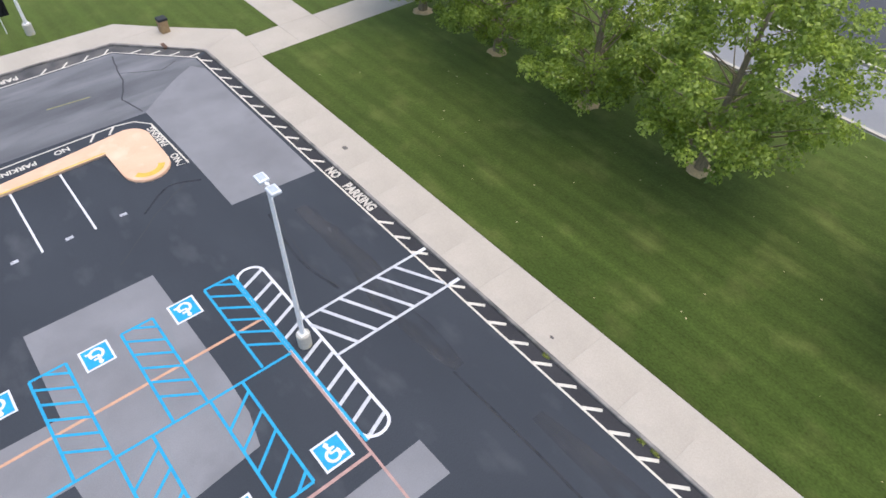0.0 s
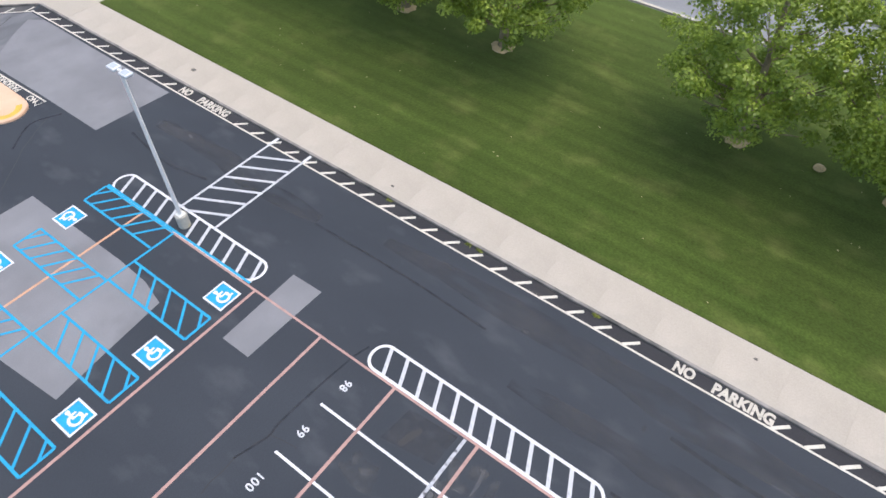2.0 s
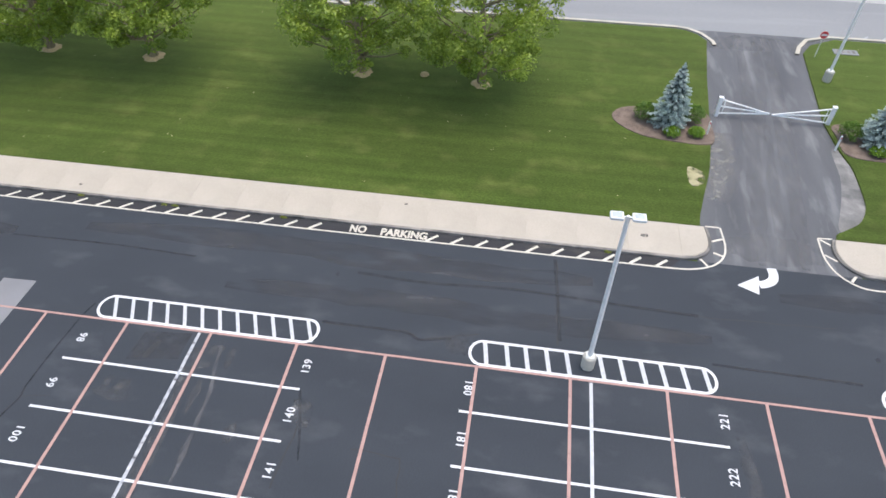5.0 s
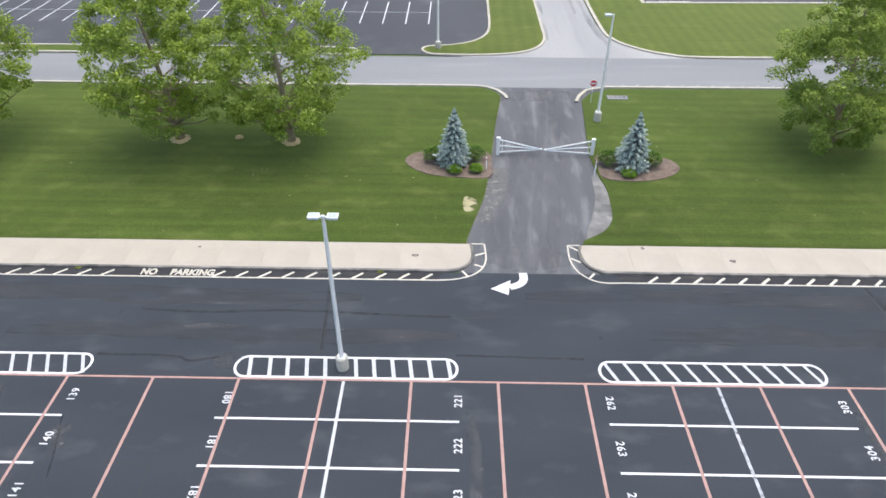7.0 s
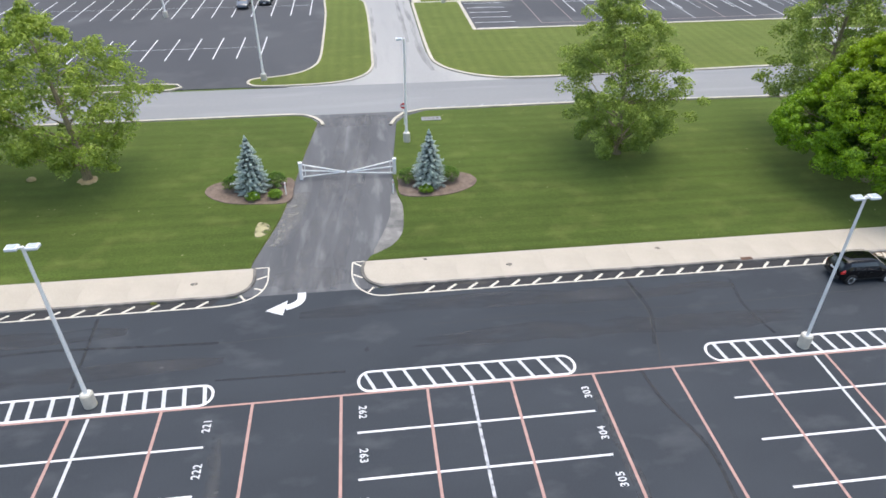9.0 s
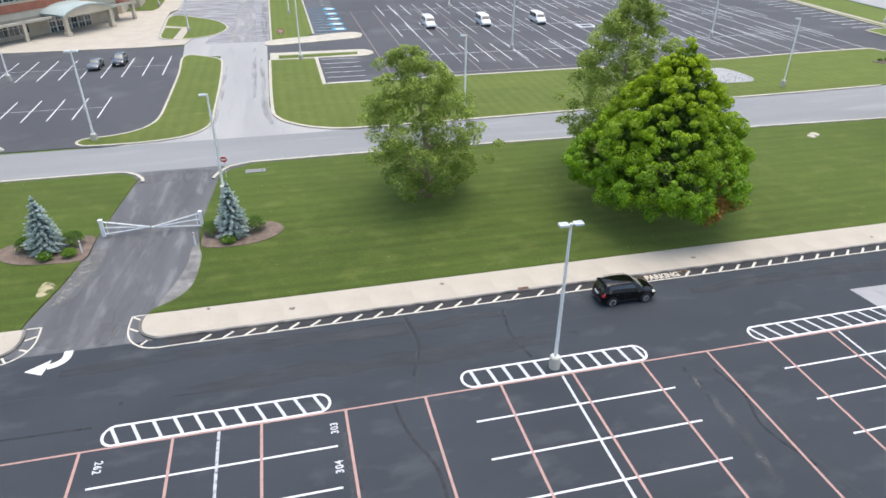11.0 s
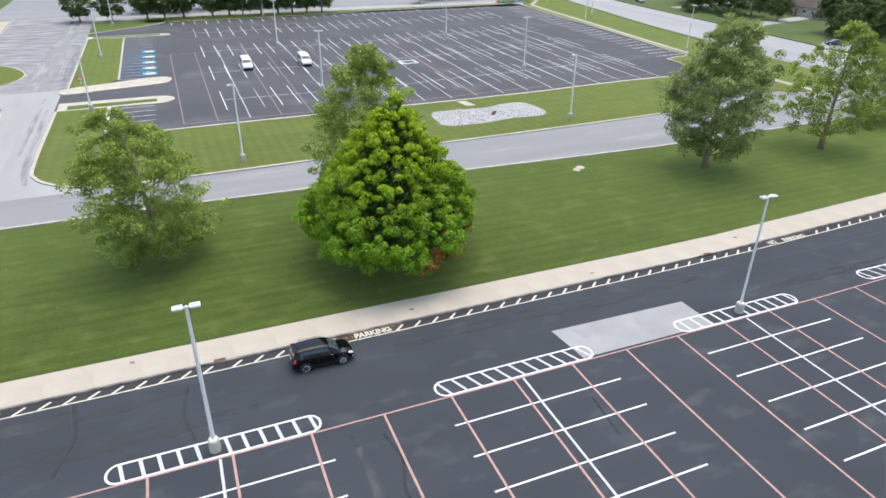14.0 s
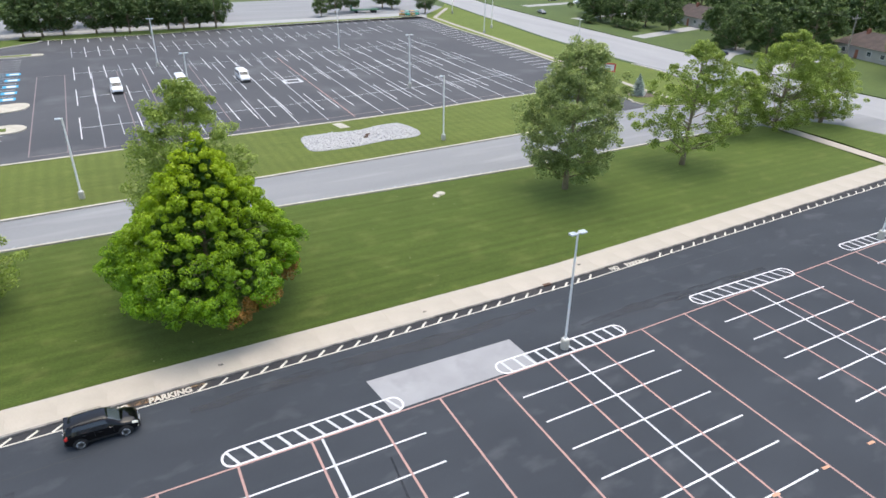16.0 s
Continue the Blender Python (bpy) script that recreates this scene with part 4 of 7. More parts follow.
M_SEAM = surface("soft_dark_seam", (0.042, 0.046, 0.054), (0.035, 0.039, 0.046), scale=1.5, rough=0.75, fine=22, bump=0.2, grain=0.2, worn=(0.20, 0.95), worn_scale=2.2)
for i, (pts, w) in enumerate((([(5.3, -11), (5.1, -15), (5.35, -20), (5.1, -25.5), (4.95, -29.5)], 0.20), ([(8.0, -21.9), (5.2, -22.1), (2.2, -22.3)], 0.20), ([(1.6, -10.0), (1.55, -14.2), (1.2, -15.2), (1.5, -16.8)], 0.16), ([(0.94, 2.35), (0.0, 2.6), (-2.4, 2.83), (-4.4, 2.93), (-5.1, 2.86), (-6.6, 3.3)], 0.10),
                              ([(5.2, 10), (5.3, 3.5), (5.1, -1.5)], 0.13), ([(3.9, 24.6), (3.4, 20.5), (3.9, 17.5)], 0.14), ([(0.1, -53.0), (-2.5, -53.4), (-5.5, -54.4), (-9.5, -54.2)], 0.20), ([(8.2, -55.2), (4.8, -55.5), (1.9, -54.6)], 0.22), 
                              ([(-1.6, -72.6), (-4.0, -73.0), (-6.5, -72.4), (-9.5, -73.3)], 0.2), ([(1.9, -29.8), (1.75, -36.8)], 0.15), ([(-1.5, 29.0), (0.5, 30.4), (2.3, 29.8)], 0.13), ([(7.4, -62.0), (4.6, -61.6), (2.0, -62.1)], 0.2), ([(-3.5, -86.2), (-7.0, -85.8)], 0.14))):
    finish("asphalt_seam", ribbon(smooth(pts, 5), w, 0.0064 + 0.00002 * i), M_SEAM, lot, "soft dark seam in the asphalt")

# darker strip between the lane line and the curb
finish("gutter_strip", flat([(8.37, 42.9), (9.12, 43.3), (9.12, -29.0), (8.37, -28.4)], 0.0048), M_GUTTER, lot, "dark dirty strip along the curb")
finish("gutter_strip", flat([*bent(8.37, -40.2, -160), *bent(9.12, -160, -39.8)], 0.0048), M_GUTTER, lot, "dark dirty strip along the curb")
finish("gutter_strip", flat([(8.2, 43.2), (9.0, 43.55), (4.05, 48.55), (-1.0, 49.1), (-30, 49.2), (-30, 47.68), (3.7, 47.72)], 0.0048), M_GUTTER_GREY, lot, "dark dirty strip along the curb")

finish("rust_stain", flat(smooth([(8.95, -71.0), (9.1, -73.0), (9.1, -77.2), (8.75, -76.8), (8.6, -74.6), (8.7, -72.2)], 4, True), 0.0052), surface("rusty_dirt", (0.26, 0.165, 0.09), (0.15, 0.10, 0.06), scale=1.5, rough=0.95, fine=20, bump=0.3, grain=0.3, worn=(0.34, 0.60), worn_scale=1.4), lot, "rust-brown dirt along the gutter")

# crossing
for run in ([(1.5, 16.91), (8.45, 16.91)], [(1.5, 14.1), (8.45, 14.1)]):
    finish("crossing_line", ribbon(run, 0.15, 0.019), M_BAR, lot)
for i in range(7):
    x = 1.32 + 1.13 * i
    a, b = (max(x, 1.56), 16.88 - max(0.0, 1.56 - x) * 1.9), (x + 1.42, 14.16)
    if b[0] > 8.3:
        b = (8.3, 16.88 - (8.3 - x) * 1.915)
    if a[0] < 7.6:
        finish("crossing_bar", ribbon([a, b], 0.17, 0.0195), M_BAR, lot)
for y in (16.9, 14.1):
    finish("crossing_end", ribbon([(8.45, y), (9.1, y)], 0.2, 0.0198), M_WHITE, lot)

# fire lane: line, ticks, words
lane_lines = [[(8.32, 43.2), *smooth([(8.32, -28.4), (8.42, -29.6), (8.85, -30.75), (9.6, -31.45), (10.6, -31.72), (12.2, -31.66)], 5)], [*bent(8.3, -166, -100), *smooth([(8.3, -40.4), (8.28, -39.2), (8.52, -38.4), (9.2, -37.68), (10.0, -37.34), (10.8, -37.22), (12.15, -37.26)], 5)],
              [(8.32, 43.0), (6.1, 45.2), (3.65, 47.66), (-20, 47.6)], [(12.2, -31.6), (12.2, -30.75)], [(12.15, -37.26), (12.2, -38.1)]]
for run in lane_lines:
    finish("lane_line", ribbon(run, 0.11, 0.0125), M_CREAM, lot, "cream fire lane line")
tick_mesh = mesh_of("lane_tick", ribbon([(8.34, 0.0), (8.93, -0.68)], 0.17, 0.0155), M_CREAM)
words_at = (25.9, -9.62, -71.35, -113.95)
for first, step, count in ((42.52, 1.525, 11), (20.2, 1.52, 19), (-14.3, 1.475, 10), (-41.87, 1.41, 16), (-64.94, 1.47, 4), (-76.82, 1.447, 25), (-120.7, 1.63, 28)):
    for n in range(count):
        y = first - step * n
        piece("lane_tick", tick_mesh, None, lot, pose(0.044 * max(0.0, -108 - y), y, 0))
for q in ([(8.75, -30.5), (9.3, -30.15)], [(9.7, -31.5), (9.95, -30.95)], [(11.2, -31.65), (10.9, -31.0)], [(8.75, -38.25), (9.2, -38.6)], [(10.75, -37.3), (10.3, -37.9)], [(12.05, -37.35), (11.6, -37.9)]):
    finish("lane_tick", ribbon(q, 0.14, 0.0155), M_CREAM, lot)
for a, b in (((8.3, 43.05), (3.65, 47.66)), ((3.65, 47.66), (-14, 47.62))):
    a, b = Vector(a), Vector(b)
    d = (b - a).normalized()
    o = Vector((d.y, -d.x))
    for i in range(int((b - a).length / 1.5)):
        p = a + d * (0.6 + 1.5 * i)
        q = p + o * 0.62 - d * 0.55
        if not -7.6 < p.x < -1.6:
            finish("lane_tick", ribbon([tuple(p), tuple(q)], 0.14, 0.0155), M_CREAM, lot)
for i, w in enumerate(words_at):
    sx, w = south(8.3, w)[0] - 8.3, south(8.3, w)[1]
    lettering("lane_words", "NO", 0.80, M_STENCIL, pose(8.74 + sx, w - 0.52, 0.0205, 0, 0, -90), lot, 0.8, 0.05)
    lettering("lane_words", "PARKING", 0.80, M_STENCIL, pose(8.72 + sx, w - (3.72 if i == 2 else 3.32), 0.0205, 0, 0, -90), lot, 0.84, 0.05)
lettering("lane_words", "PARKING", 0.75, M_CREAM, pose(-4.3, 48.35, 0.0205, 0, 0, 180), lot, 0.95)

# turn arrow
bm = ribbon(smooth([(9.15, -34.02), (8.6, -34.04), (8.2, -33.9), (7.9, -33.55), (7.74, -33.1)], 4), 0.52, 0.021)
flat([(8.42, -33.2), (7.0, -32.98), (7.55, -31.9)], 0.0214, bm)
finish("turn_arrow", bm, M_WHITE, lot, "white painted turn arrow")

# faint oil and dust marks
M_DUST = surface("dusty_asphalt", (0.14, 0.143, 0.148), (0.095, 0.098, 0.104), scale=1.4, rough=0.9, fine=22, bump=0.2, grain=0.25, worn=(0.40, 0.74), worn_scale=1.6)
for i, (x, y, rx, ry) in enumerate(((-4.0, -1.4, 0.45, 1.1), (-5.2, -7.6, 0.7, 0.35), (-3.6, -5.2, 0.9, 0.22), (-6.4, -6.0, 0.9, 0.2), (-1.4, -6.1, 0.8, 0.2), (-3.9, -10.6, 0.9, 0.6), (1.2, -17.3, 0.7, 0.7), (5.0, -9.9, 0.22, 0.12), (6.2, -3.1, 0.16, 0.2), (3.4, -38.0, 0.18, 0.14))):
    rng = random.Random(i)
    finish("dust_mark", flat([(x + rx * rng.uniform(0.7, 1.2) * math.cos(a), y + ry * rng.uniform(0.7, 1.2) * math.sin(a)) for a in [k * 2 * math.pi / 15 for k in range(15)]], 0.0058 + 0.0001 * i), M_DUST, lot, "pale dusty mark")

# painted island by the north-west stalls
island = structure("painted_island", prism([(-30, 36.5), (-7.1, 36.55), (-3, 36.9), (0.5, 37.35)] + arc(0.5, 36.1, 1.22, 90, 0, 5)[1:] + [(1.68, 33.2)] + arc(0.25, 32.9, 1.42, 0, -180, 9) + [(-1.2, 35.6), (-7.3, 35.55), (-30, 35.4)], -0.05, 0.15, bevel=0.05), M_PEACH,
                   "raised concrete island painted peach orange", "traffic island")
finish("yellow_mark", ribbon(arc(0.25, 32.9, 0.9, -150, -20, 10), 0.4, 0.154), M_YELLOW, island, "yellow painted arc")
finish("yellow_edge", ribbon([(-30, 35.48), (-7.3, 35.63), (-1.2, 35.68)], 0.12, 0.156), M_YELLOW, island)
for run in ([(-30, 38.4), (-6.6, 38.25), (0.3, 38.3), (1.5, 38.0), (2.25, 37.1), (2.42, 31.75), (1.72, 31.95), (2.05, 32.3)],):
    finish("lane_line", ribbon(run, 0.11, 0.0127), M_CREAM, lot, "cream fire lane line")
lettering("lane_words", "PARKING", 0.62, M_CREAM, pose(2.05, 35.5, 0.0207, 0, 0, 90), lot, 0.95)
lettering("lane_words", "NO", 0.62, M_CREAM, pose(2.05, 32.7, 0.0207, 0, 0, 90), lot, 0.95)
lettering("lane_words", "NO", 0.62, M_CREAM, pose(-3.2, 37.75, 0.0207, 0, 0, 182), lot, 0.95)
lettering("lane_words", "PARKING", 0.62, M_CREAM, pose(-6.0, 37.55, 0.0207, 0, 0, 180), lot, 0.95)
for x in (-1.0, 0.2):
    finish("lane_tick", ribbon([(x, 38.25), (x - 0.5, 37.55)], 0.14, 0.0155), M_CREAM, lot)
for x in (-4.03, -6.84, -9.65, -12.4):
    finish("stall_line", ribbon([(x, 35.5), (x, 29.5)], 0.12, 0.0102), M_WHITE, lot)
for x, y in ((-2.44, 29.7), (-5.4, 29.7), (-8.2, 29.7)):
    finish("stall_number", box(x - 0.2, y - 0.12, 0.008, x + 0.2, y + 0.12, 0.0122), M_WORN_WHITE, lot, "worn illegible number")
finish("centre_dash", ribbon([(-2.5, 42.95), (0.3, 42.7)], 0.12, 0.0108), M_FADED_YELLOW, lot, "faded yellow dash")

# ---- distant lots: painted stalls ----
row_single = mesh_of("stall_line", ribbon([(3.0, 0), (-3.0, 0)], 0.16, 0.010), M_WHITE)
FAR_ROWS = ((81.3, 0.10, 2.87, 2.98, 6.3, 0.030), (102.7, 0.10, 2.89, 3.08, 6.4, 0.040), (124.7, 0.115, 2.92, 3.18, 6.7, 0.055), (150.3, 0.10, 2.95, 3.25, 6.7, 0.055))


def far_row(row, n):
    """Place and lean of the n-th stall line of a row: the rows bend and fan out towards the south."""
    x0, drift, north_step, south_step, half, lean = row
    y = -71.6 - north_step * min(n, 16) - south_step * max(0, n - 16)
    return x0 + drift * max(0.0, -102 - y), y, -lean * min(1.0, max(0.0, (n - 6) / 10))


for row in FAR_ROWS:
    far_stall = mesh_of("stall_line", ribbon([(row[4], 0), (-row[4], 0)], 0.15, 0.010), M_WHITE)
    faded_stall = mesh_of("stall_line", ribbon([(row[4], 0), (-row[4], 0)], 0.13, 0.010), M_WORN_WHITE)
    run = [far_row(row, n) for n in range(29)]
    finish("row_line", ribbon([p[:2] for p in run], 0.16, 0.0112), M_BAR, lot2)
    for n, (x, y, lean) in enumerate(run):
        piece("stall_line", faded_stall if (n * 7 + int(row[0])) % 5 == 0 else far_stall, None, lot2, pose(x, y, 0, 0, 0, math.degrees(math.atan(lean))))
y = -66.7
while y > -168:
    shift = 0.0 if y > -97 else (-97 - y) * 0.085
    piece("stall_line", row_single, None, lot2, pose(167.4 + min(4.2, shift), y, 0))
    y -= 3.02
far_cross = (-64.94, -69.7, -74.4, -79.04, -83.65, -88.3, -93.0, -97.8, -102.5, -107.4, -112.05, -117.1, -122.0, -126.9, -131.85, -137.0, -142.0, -146.6, -151.2)
for i, y in enumerate(far_cross):
    near, reach = 69.3 + 0.045 * max(0, i - 6), 54.6 + 0.45 * max(0, i - 9)
    paint = M_RED if i == 10 else M_PALE_RED if i in (0, 1, 3, 4, 6) else M_WORN_WHITE if i in (2, 5, 7, 9) else M_BAR
    finish("cross_line", ribbon([(near, y), (near + reach, y - reach * 0.0043 * min(i, 14) * 0.78)], 0.17, 0.0122 + 0.0001 * (i % 2)), paint, lot2)
for run in ([(69.3, -64.9), (69.4, -84), (70.3, -107.4), (72.0, -140), (72.5, -151.2)], [(123.9, -65.0), (123.9, -71.0)]):
    finish("red_line", ribbon(run, 0.2, 0.0127), M_PALE_RED, lot2)
for i in range(27):
    x = 86.6 + 3.09 * i
    y = -163.4 - 0.036 * (x - 86.6) - 0.035 * max(0.0, x - 125)
    finish("stall_line", ribbon([(x, y), (x + 0.1 + 0.038 * (x - 86.6), y - 6.75 - 0.018 * min(40, x - 86.6))], 0.20, 0.0103), M_WHITE, lot2)
# accessible bays and short bays by the entrance islands
for i in range(17):
    x0 = 102.2 + 2.85 * i
    finish("stall_line", ribbon([(x0, -55.6), (x0, -61.6)], 0.14, 0.0104), M_WHITE, lot2)
for x0 in (104.8, 110.0, 115.6, 121.6, 127.6):
    finish("blue_bay", flat([(x0, -59.4), (x0 + 2.2, -59.4), (x0 + 2.2, -62.0), (x0, -62.0)], 0.0125), M_BLUE, lot2, "blue and white painted bay mark")
    finish("bay_mark", flat([(x0 + 0.45, -60.0), (x0 + 1.75, -60.0), (x0 + 1.75, -61.6), (x0 + 0.45, -61.6)], 0.0145), M_WHITE, lot2)
finish("blue_wash", flat([(102.6, -55.7), (131, -55.7), (131, -59.3), (102.6, -59.3)], 0.0072), surface("faded_blue_paint", (0.05, 0.085, 0.115), (0.04, 0.06, 0.085), scale=1.0, rough=0.8, fine=8, bump=0.1), lot2, "faded blue hatching")
for i in range(6):
    x0 = 67.6 + 2.8 * i
    finish("stall_line", ribbon([(x0, -55.3), (x0, -61.2)], 0.14, 0.0104), M_WHITE, lot2)
finish("painted_box", ribbon([(98.0, -108.6), (100.6, -108.6), (100.6, -111.8), (98.0, -111.8)], 0.9, 0.0130, closed=True), M_BAR, lot2, "pale painted box")


def finger(name, x0, x1, y0, y1):
    """A long raised island with a rounded end and a grass middle."""
    r = (x1 - x0) / 2
    pts = [(x0, y0), (x1, y0)] + [(x0 + r + r * math.cos(radians(a)), y1 - r * math.sin(radians(a))) for a in range(0, 181, 20)]
    ob = structure(name, prism(pts, -0.05, TOP + 0.03, bevel=0.04), M_PALE_CURB, "pale concrete island finger with rounded end", "traffic island")
    return ob


finger("island_finger_1", 82.3, 87.2, -47.2, -61.9)
structure("island_finger_2", prism(smooth([(93.3, -47.2), (97.3, -47.2), (99.4, -54.0), (101.8, -61.5), (101.0, -64.0), (98.6, -64.2), (96.2, -62.4), (94.4, -54)], 3, True), -0.05, TOP + 0.03, bevel=0.04), M_PALE_CURB, "pale concrete island finger with rounded end", "traffic island")
finger("island_finger_3", 148.4, 151.4, -47.2, -64.4)
structure("finger_lawn", prism([(149.0, -48.6), (150.8, -48.6), (150.8, -63.4), (149.0, -63.4)], TOP, TOP + 0.06), M_GRASS, "grass strip on the island", "lawn")
structure("finger_lawn", prism([(82.75, -48.6), (85.1, -48.6), (85.3, -61.6), (83.6, -61.6)], TOP, TOP + 0.06), M_GRASS, "grass strip on the island", "lawn")

westlot = bpy.data.objects["west_lot"]
for cx, half, first in ((62.0, 4.5, -26.2), (83.0, 6.0, -31.4)):
    west_stall = mesh_of("stall_line", ribbon([(half, 0), (-half, 0)], 0.15, 0.010), M_WHITE)
    finish("row_line", ribbon([(cx, first), (cx, 55)], 0.12, 0.0112), M_WORN_WHITE, westlot)
    y = first
    while y < 45:
        piece("stall_line", west_stall, None, westlot, pose(cx, y, 0))
        y += 2.85

# short white ticks along the road's edge
road_tick = mesh_of("road_tick", ribbon([(38.75, 0), (39.45, -0.55)], 0.12, 0.008), M_WORN_WHITE)
for i in range(50):
    y = -46 - 1.5 * i
    piece("road_tick", road_tick, None, road, pose(-max(0.0, -62 - y) * 0.042, y, 0))
finish("edge_line", ribbon([(38.72, -45.2), (38.75, -62), (37.65, -92), (36.3, -124)], 0.10, 0.0075), M_WORN_WHITE, road)
finish("edge_line", ribbon([(38.72, 40), (38.72, -31)], 0.10, 0.0075), M_WORN_WHITE, road)

# worn streaks on the driveway
def blotch(name, owner, run, width, z, material, label, seed):
    """An uneven streak along a path."""
    rng = random.Random(seed)
    pts = smooth(run, 5)
    left, right = [], []
    for i, p in enumerate(pts):
        d = (Vector(pts[min(i + 1, len(pts) - 1)]) - Vector(pts[max(i - 1, 0)])).normalized()
        w = width * 0.5 * math.sin(math.pi * (i + 0.6) / (len(pts) + 0.2)) ** 0.4
        left.append((p[0] - d.y * w * rng.uniform(0.7, 1.2), p[1] + d.x * w * rng.uniform(0.7, 1.2)))
        right.append((p[0] + d.y * w * rng.uniform(0.7, 1.2), p[1] - d.x * w * rng.uniform(0.7, 1.2)))
    return tagged(finish(name, flat(left + right[::-1], z), material, owner, label))


for i, (run, w, mat) in enumerate((([(9.3, -33.6), (14, -34.2), (20, -35.0), (30, -36.2), (38, -36.8)], 1.1, M_PALE_WEAR), ([(9.3, -36.0), (14, -36.6), (20, -37.3), (30, -38.4), (38, -39)], 1.2, M_PALE_WEAR), ([(9.4, -34.8), (16, -35.6), (24, -36.6)], 0.8, M_PALE_WEAR),
                                  ([(10.6, -31.6), (10.8, -34.5), (10.4, -37.2)], 2.4, M_PALE_WEAR), 
                                  ([(36.0, -33.6), (36.6, -37.5), (36.4, -41.8)], 2.6, M_PALE_WEAR), ([(22, -36.0), (30, -37.3), (37, -38)], 0.8, M_PALE_WEAR), ([(14.6, -32.0), (17, -32.8), (19.5, -33.3), (22.5, -33.6)], 1.7, M_PALE_WEAR))):
    blotch("worn_streak", driveway, run, w, 0.0042 + 0.0002 * i, mat, "pale worn streak", i)

for i, (run, w) in enumerate((([(50.5, -47.0), (58, -46.2), (70, -46.0), (84, -45.9)], 0.9), ([(62, -44.9), (74, -44.8), (92, -44.7)], 0.7), ([(52, -40.3), (64, -40.5), (80, -40.5)], 0.6), ([(98, -46.6), (120, -46.4), (140, -46.5)], 1.2))):
    blotch("tyre_streak", entry, run, w, 0.0165 + 0.0003 * i, M_GREY_WEAR, "dark dirty streak along the drive", 60 + i)

# marks in the near stalls: a scoured square with an oil spot, a chalky drip line, a dark drip
finish("scoured_patch", flat([(-2.2, -1.0), (-0.4, -1.2), (-0.2, -3.64), (-1.8, -3.58)], 0.0066), surface("scoured_asphalt", (0.082, 0.085, 0.093), (0.058, 0.062, 0.070), scale=1.3, rough=0.9, fine=22, bump=0.2, grain=0.2, worn=(0.30, 0.85), worn_scale=1.6), lot, "faintly scoured square of asphalt")
finish("scoured_patch", flat([(-0.75, -4.5), (-0.69, -5.66), (-1.97, -5.57), (-2.21, -4.67)], 0.0066), M_DUST, lot, "faintly scoured square of asphalt")
blotch("oil_stain", lot, [(-2.0, -1.85), (-1.6, -1.95), (-1.2, -2.1), (-0.85, -2.2)], 0.36, 0.0072, M_TAR, "dark oil stain", 151)
blotch("chalky_drip", lot, [(-0.4, -5.36), (-2.0, -5.6), (-3.35, -5.9), (-5.7, -5.97), (-7.0, -6.04), (-8.1, -6.02)], 0.22, 0.0072, M_PALE_WEAR, "chalky drip line", 152)
blotch("dark_drip", lot, [(-2.6, -10.1), (-3.1, -10.26), (-4.6, -10.72), (-6.1, -11.1)], 0.14, 0.0074, M_SEAM, "dark drip line", 153)
blotch("dusty_spot", lot, [(-3.1, -10.2), (-3.6, -10.3), (-4.2, -10.4)], 0.6, 0.0060, M_DUST, "dusty spot", 154)
blotch("dusty_spot", lot, [(-3.3, -0.6), (-3.6, -1.2), (-3.4, -1.9)], 0.55, 0.0060, M_DUST, "dusty spot", 155)

# faint dusty streaks along the lane
M_FAINT = surface("faint_dusty_streak", (0.078, 0.081, 0.089), (0.064, 0.067, 0.075), scale=0.8, rough=0.9, fine=22, bump=0.2, grain=0.2, stretch=(1.2, 0.3, 1), worn=(0.36, 0.78), worn_scale=0.8)
for i, (x, y0, y1, w) in enumerate(((6.6, 6, -24, 1.6), (3.4, -4, -30, 1.4), (6.9, -34, -62, 1.5), (3.6, -40, -66, 1.6), (6.4, -76, -104, 1.4), (5.6, 24, 10, 1.5), (2.6, -106, -128, 1.2))):
    blotch("dusty_streak", lot, [(x, y0), (x + 0.2, (y0 * 2 + y1) / 3), (x - 0.15, (y0 + y1 * 2) / 3), (x, y1)], w, 0.0050 + 0.00005 * i, M_FAINT, "faint dusty streak", 90 + i)
for i, (x0, x1, y) in enumerate(((-1.0, -11, -4.3), (-2.0, -9, -30.5), (-1.5, -12, -50.0), (-1, -10, -70.8))):
    blotch("dusty_streak", lot, [(x0, y), ((x0 + x1) / 2, y - 0.25), (x1, y + 0.1)], 0.7, 0.0055 + 0.00005 * i, M_DUST, "faint dusty streak", 120 + i)


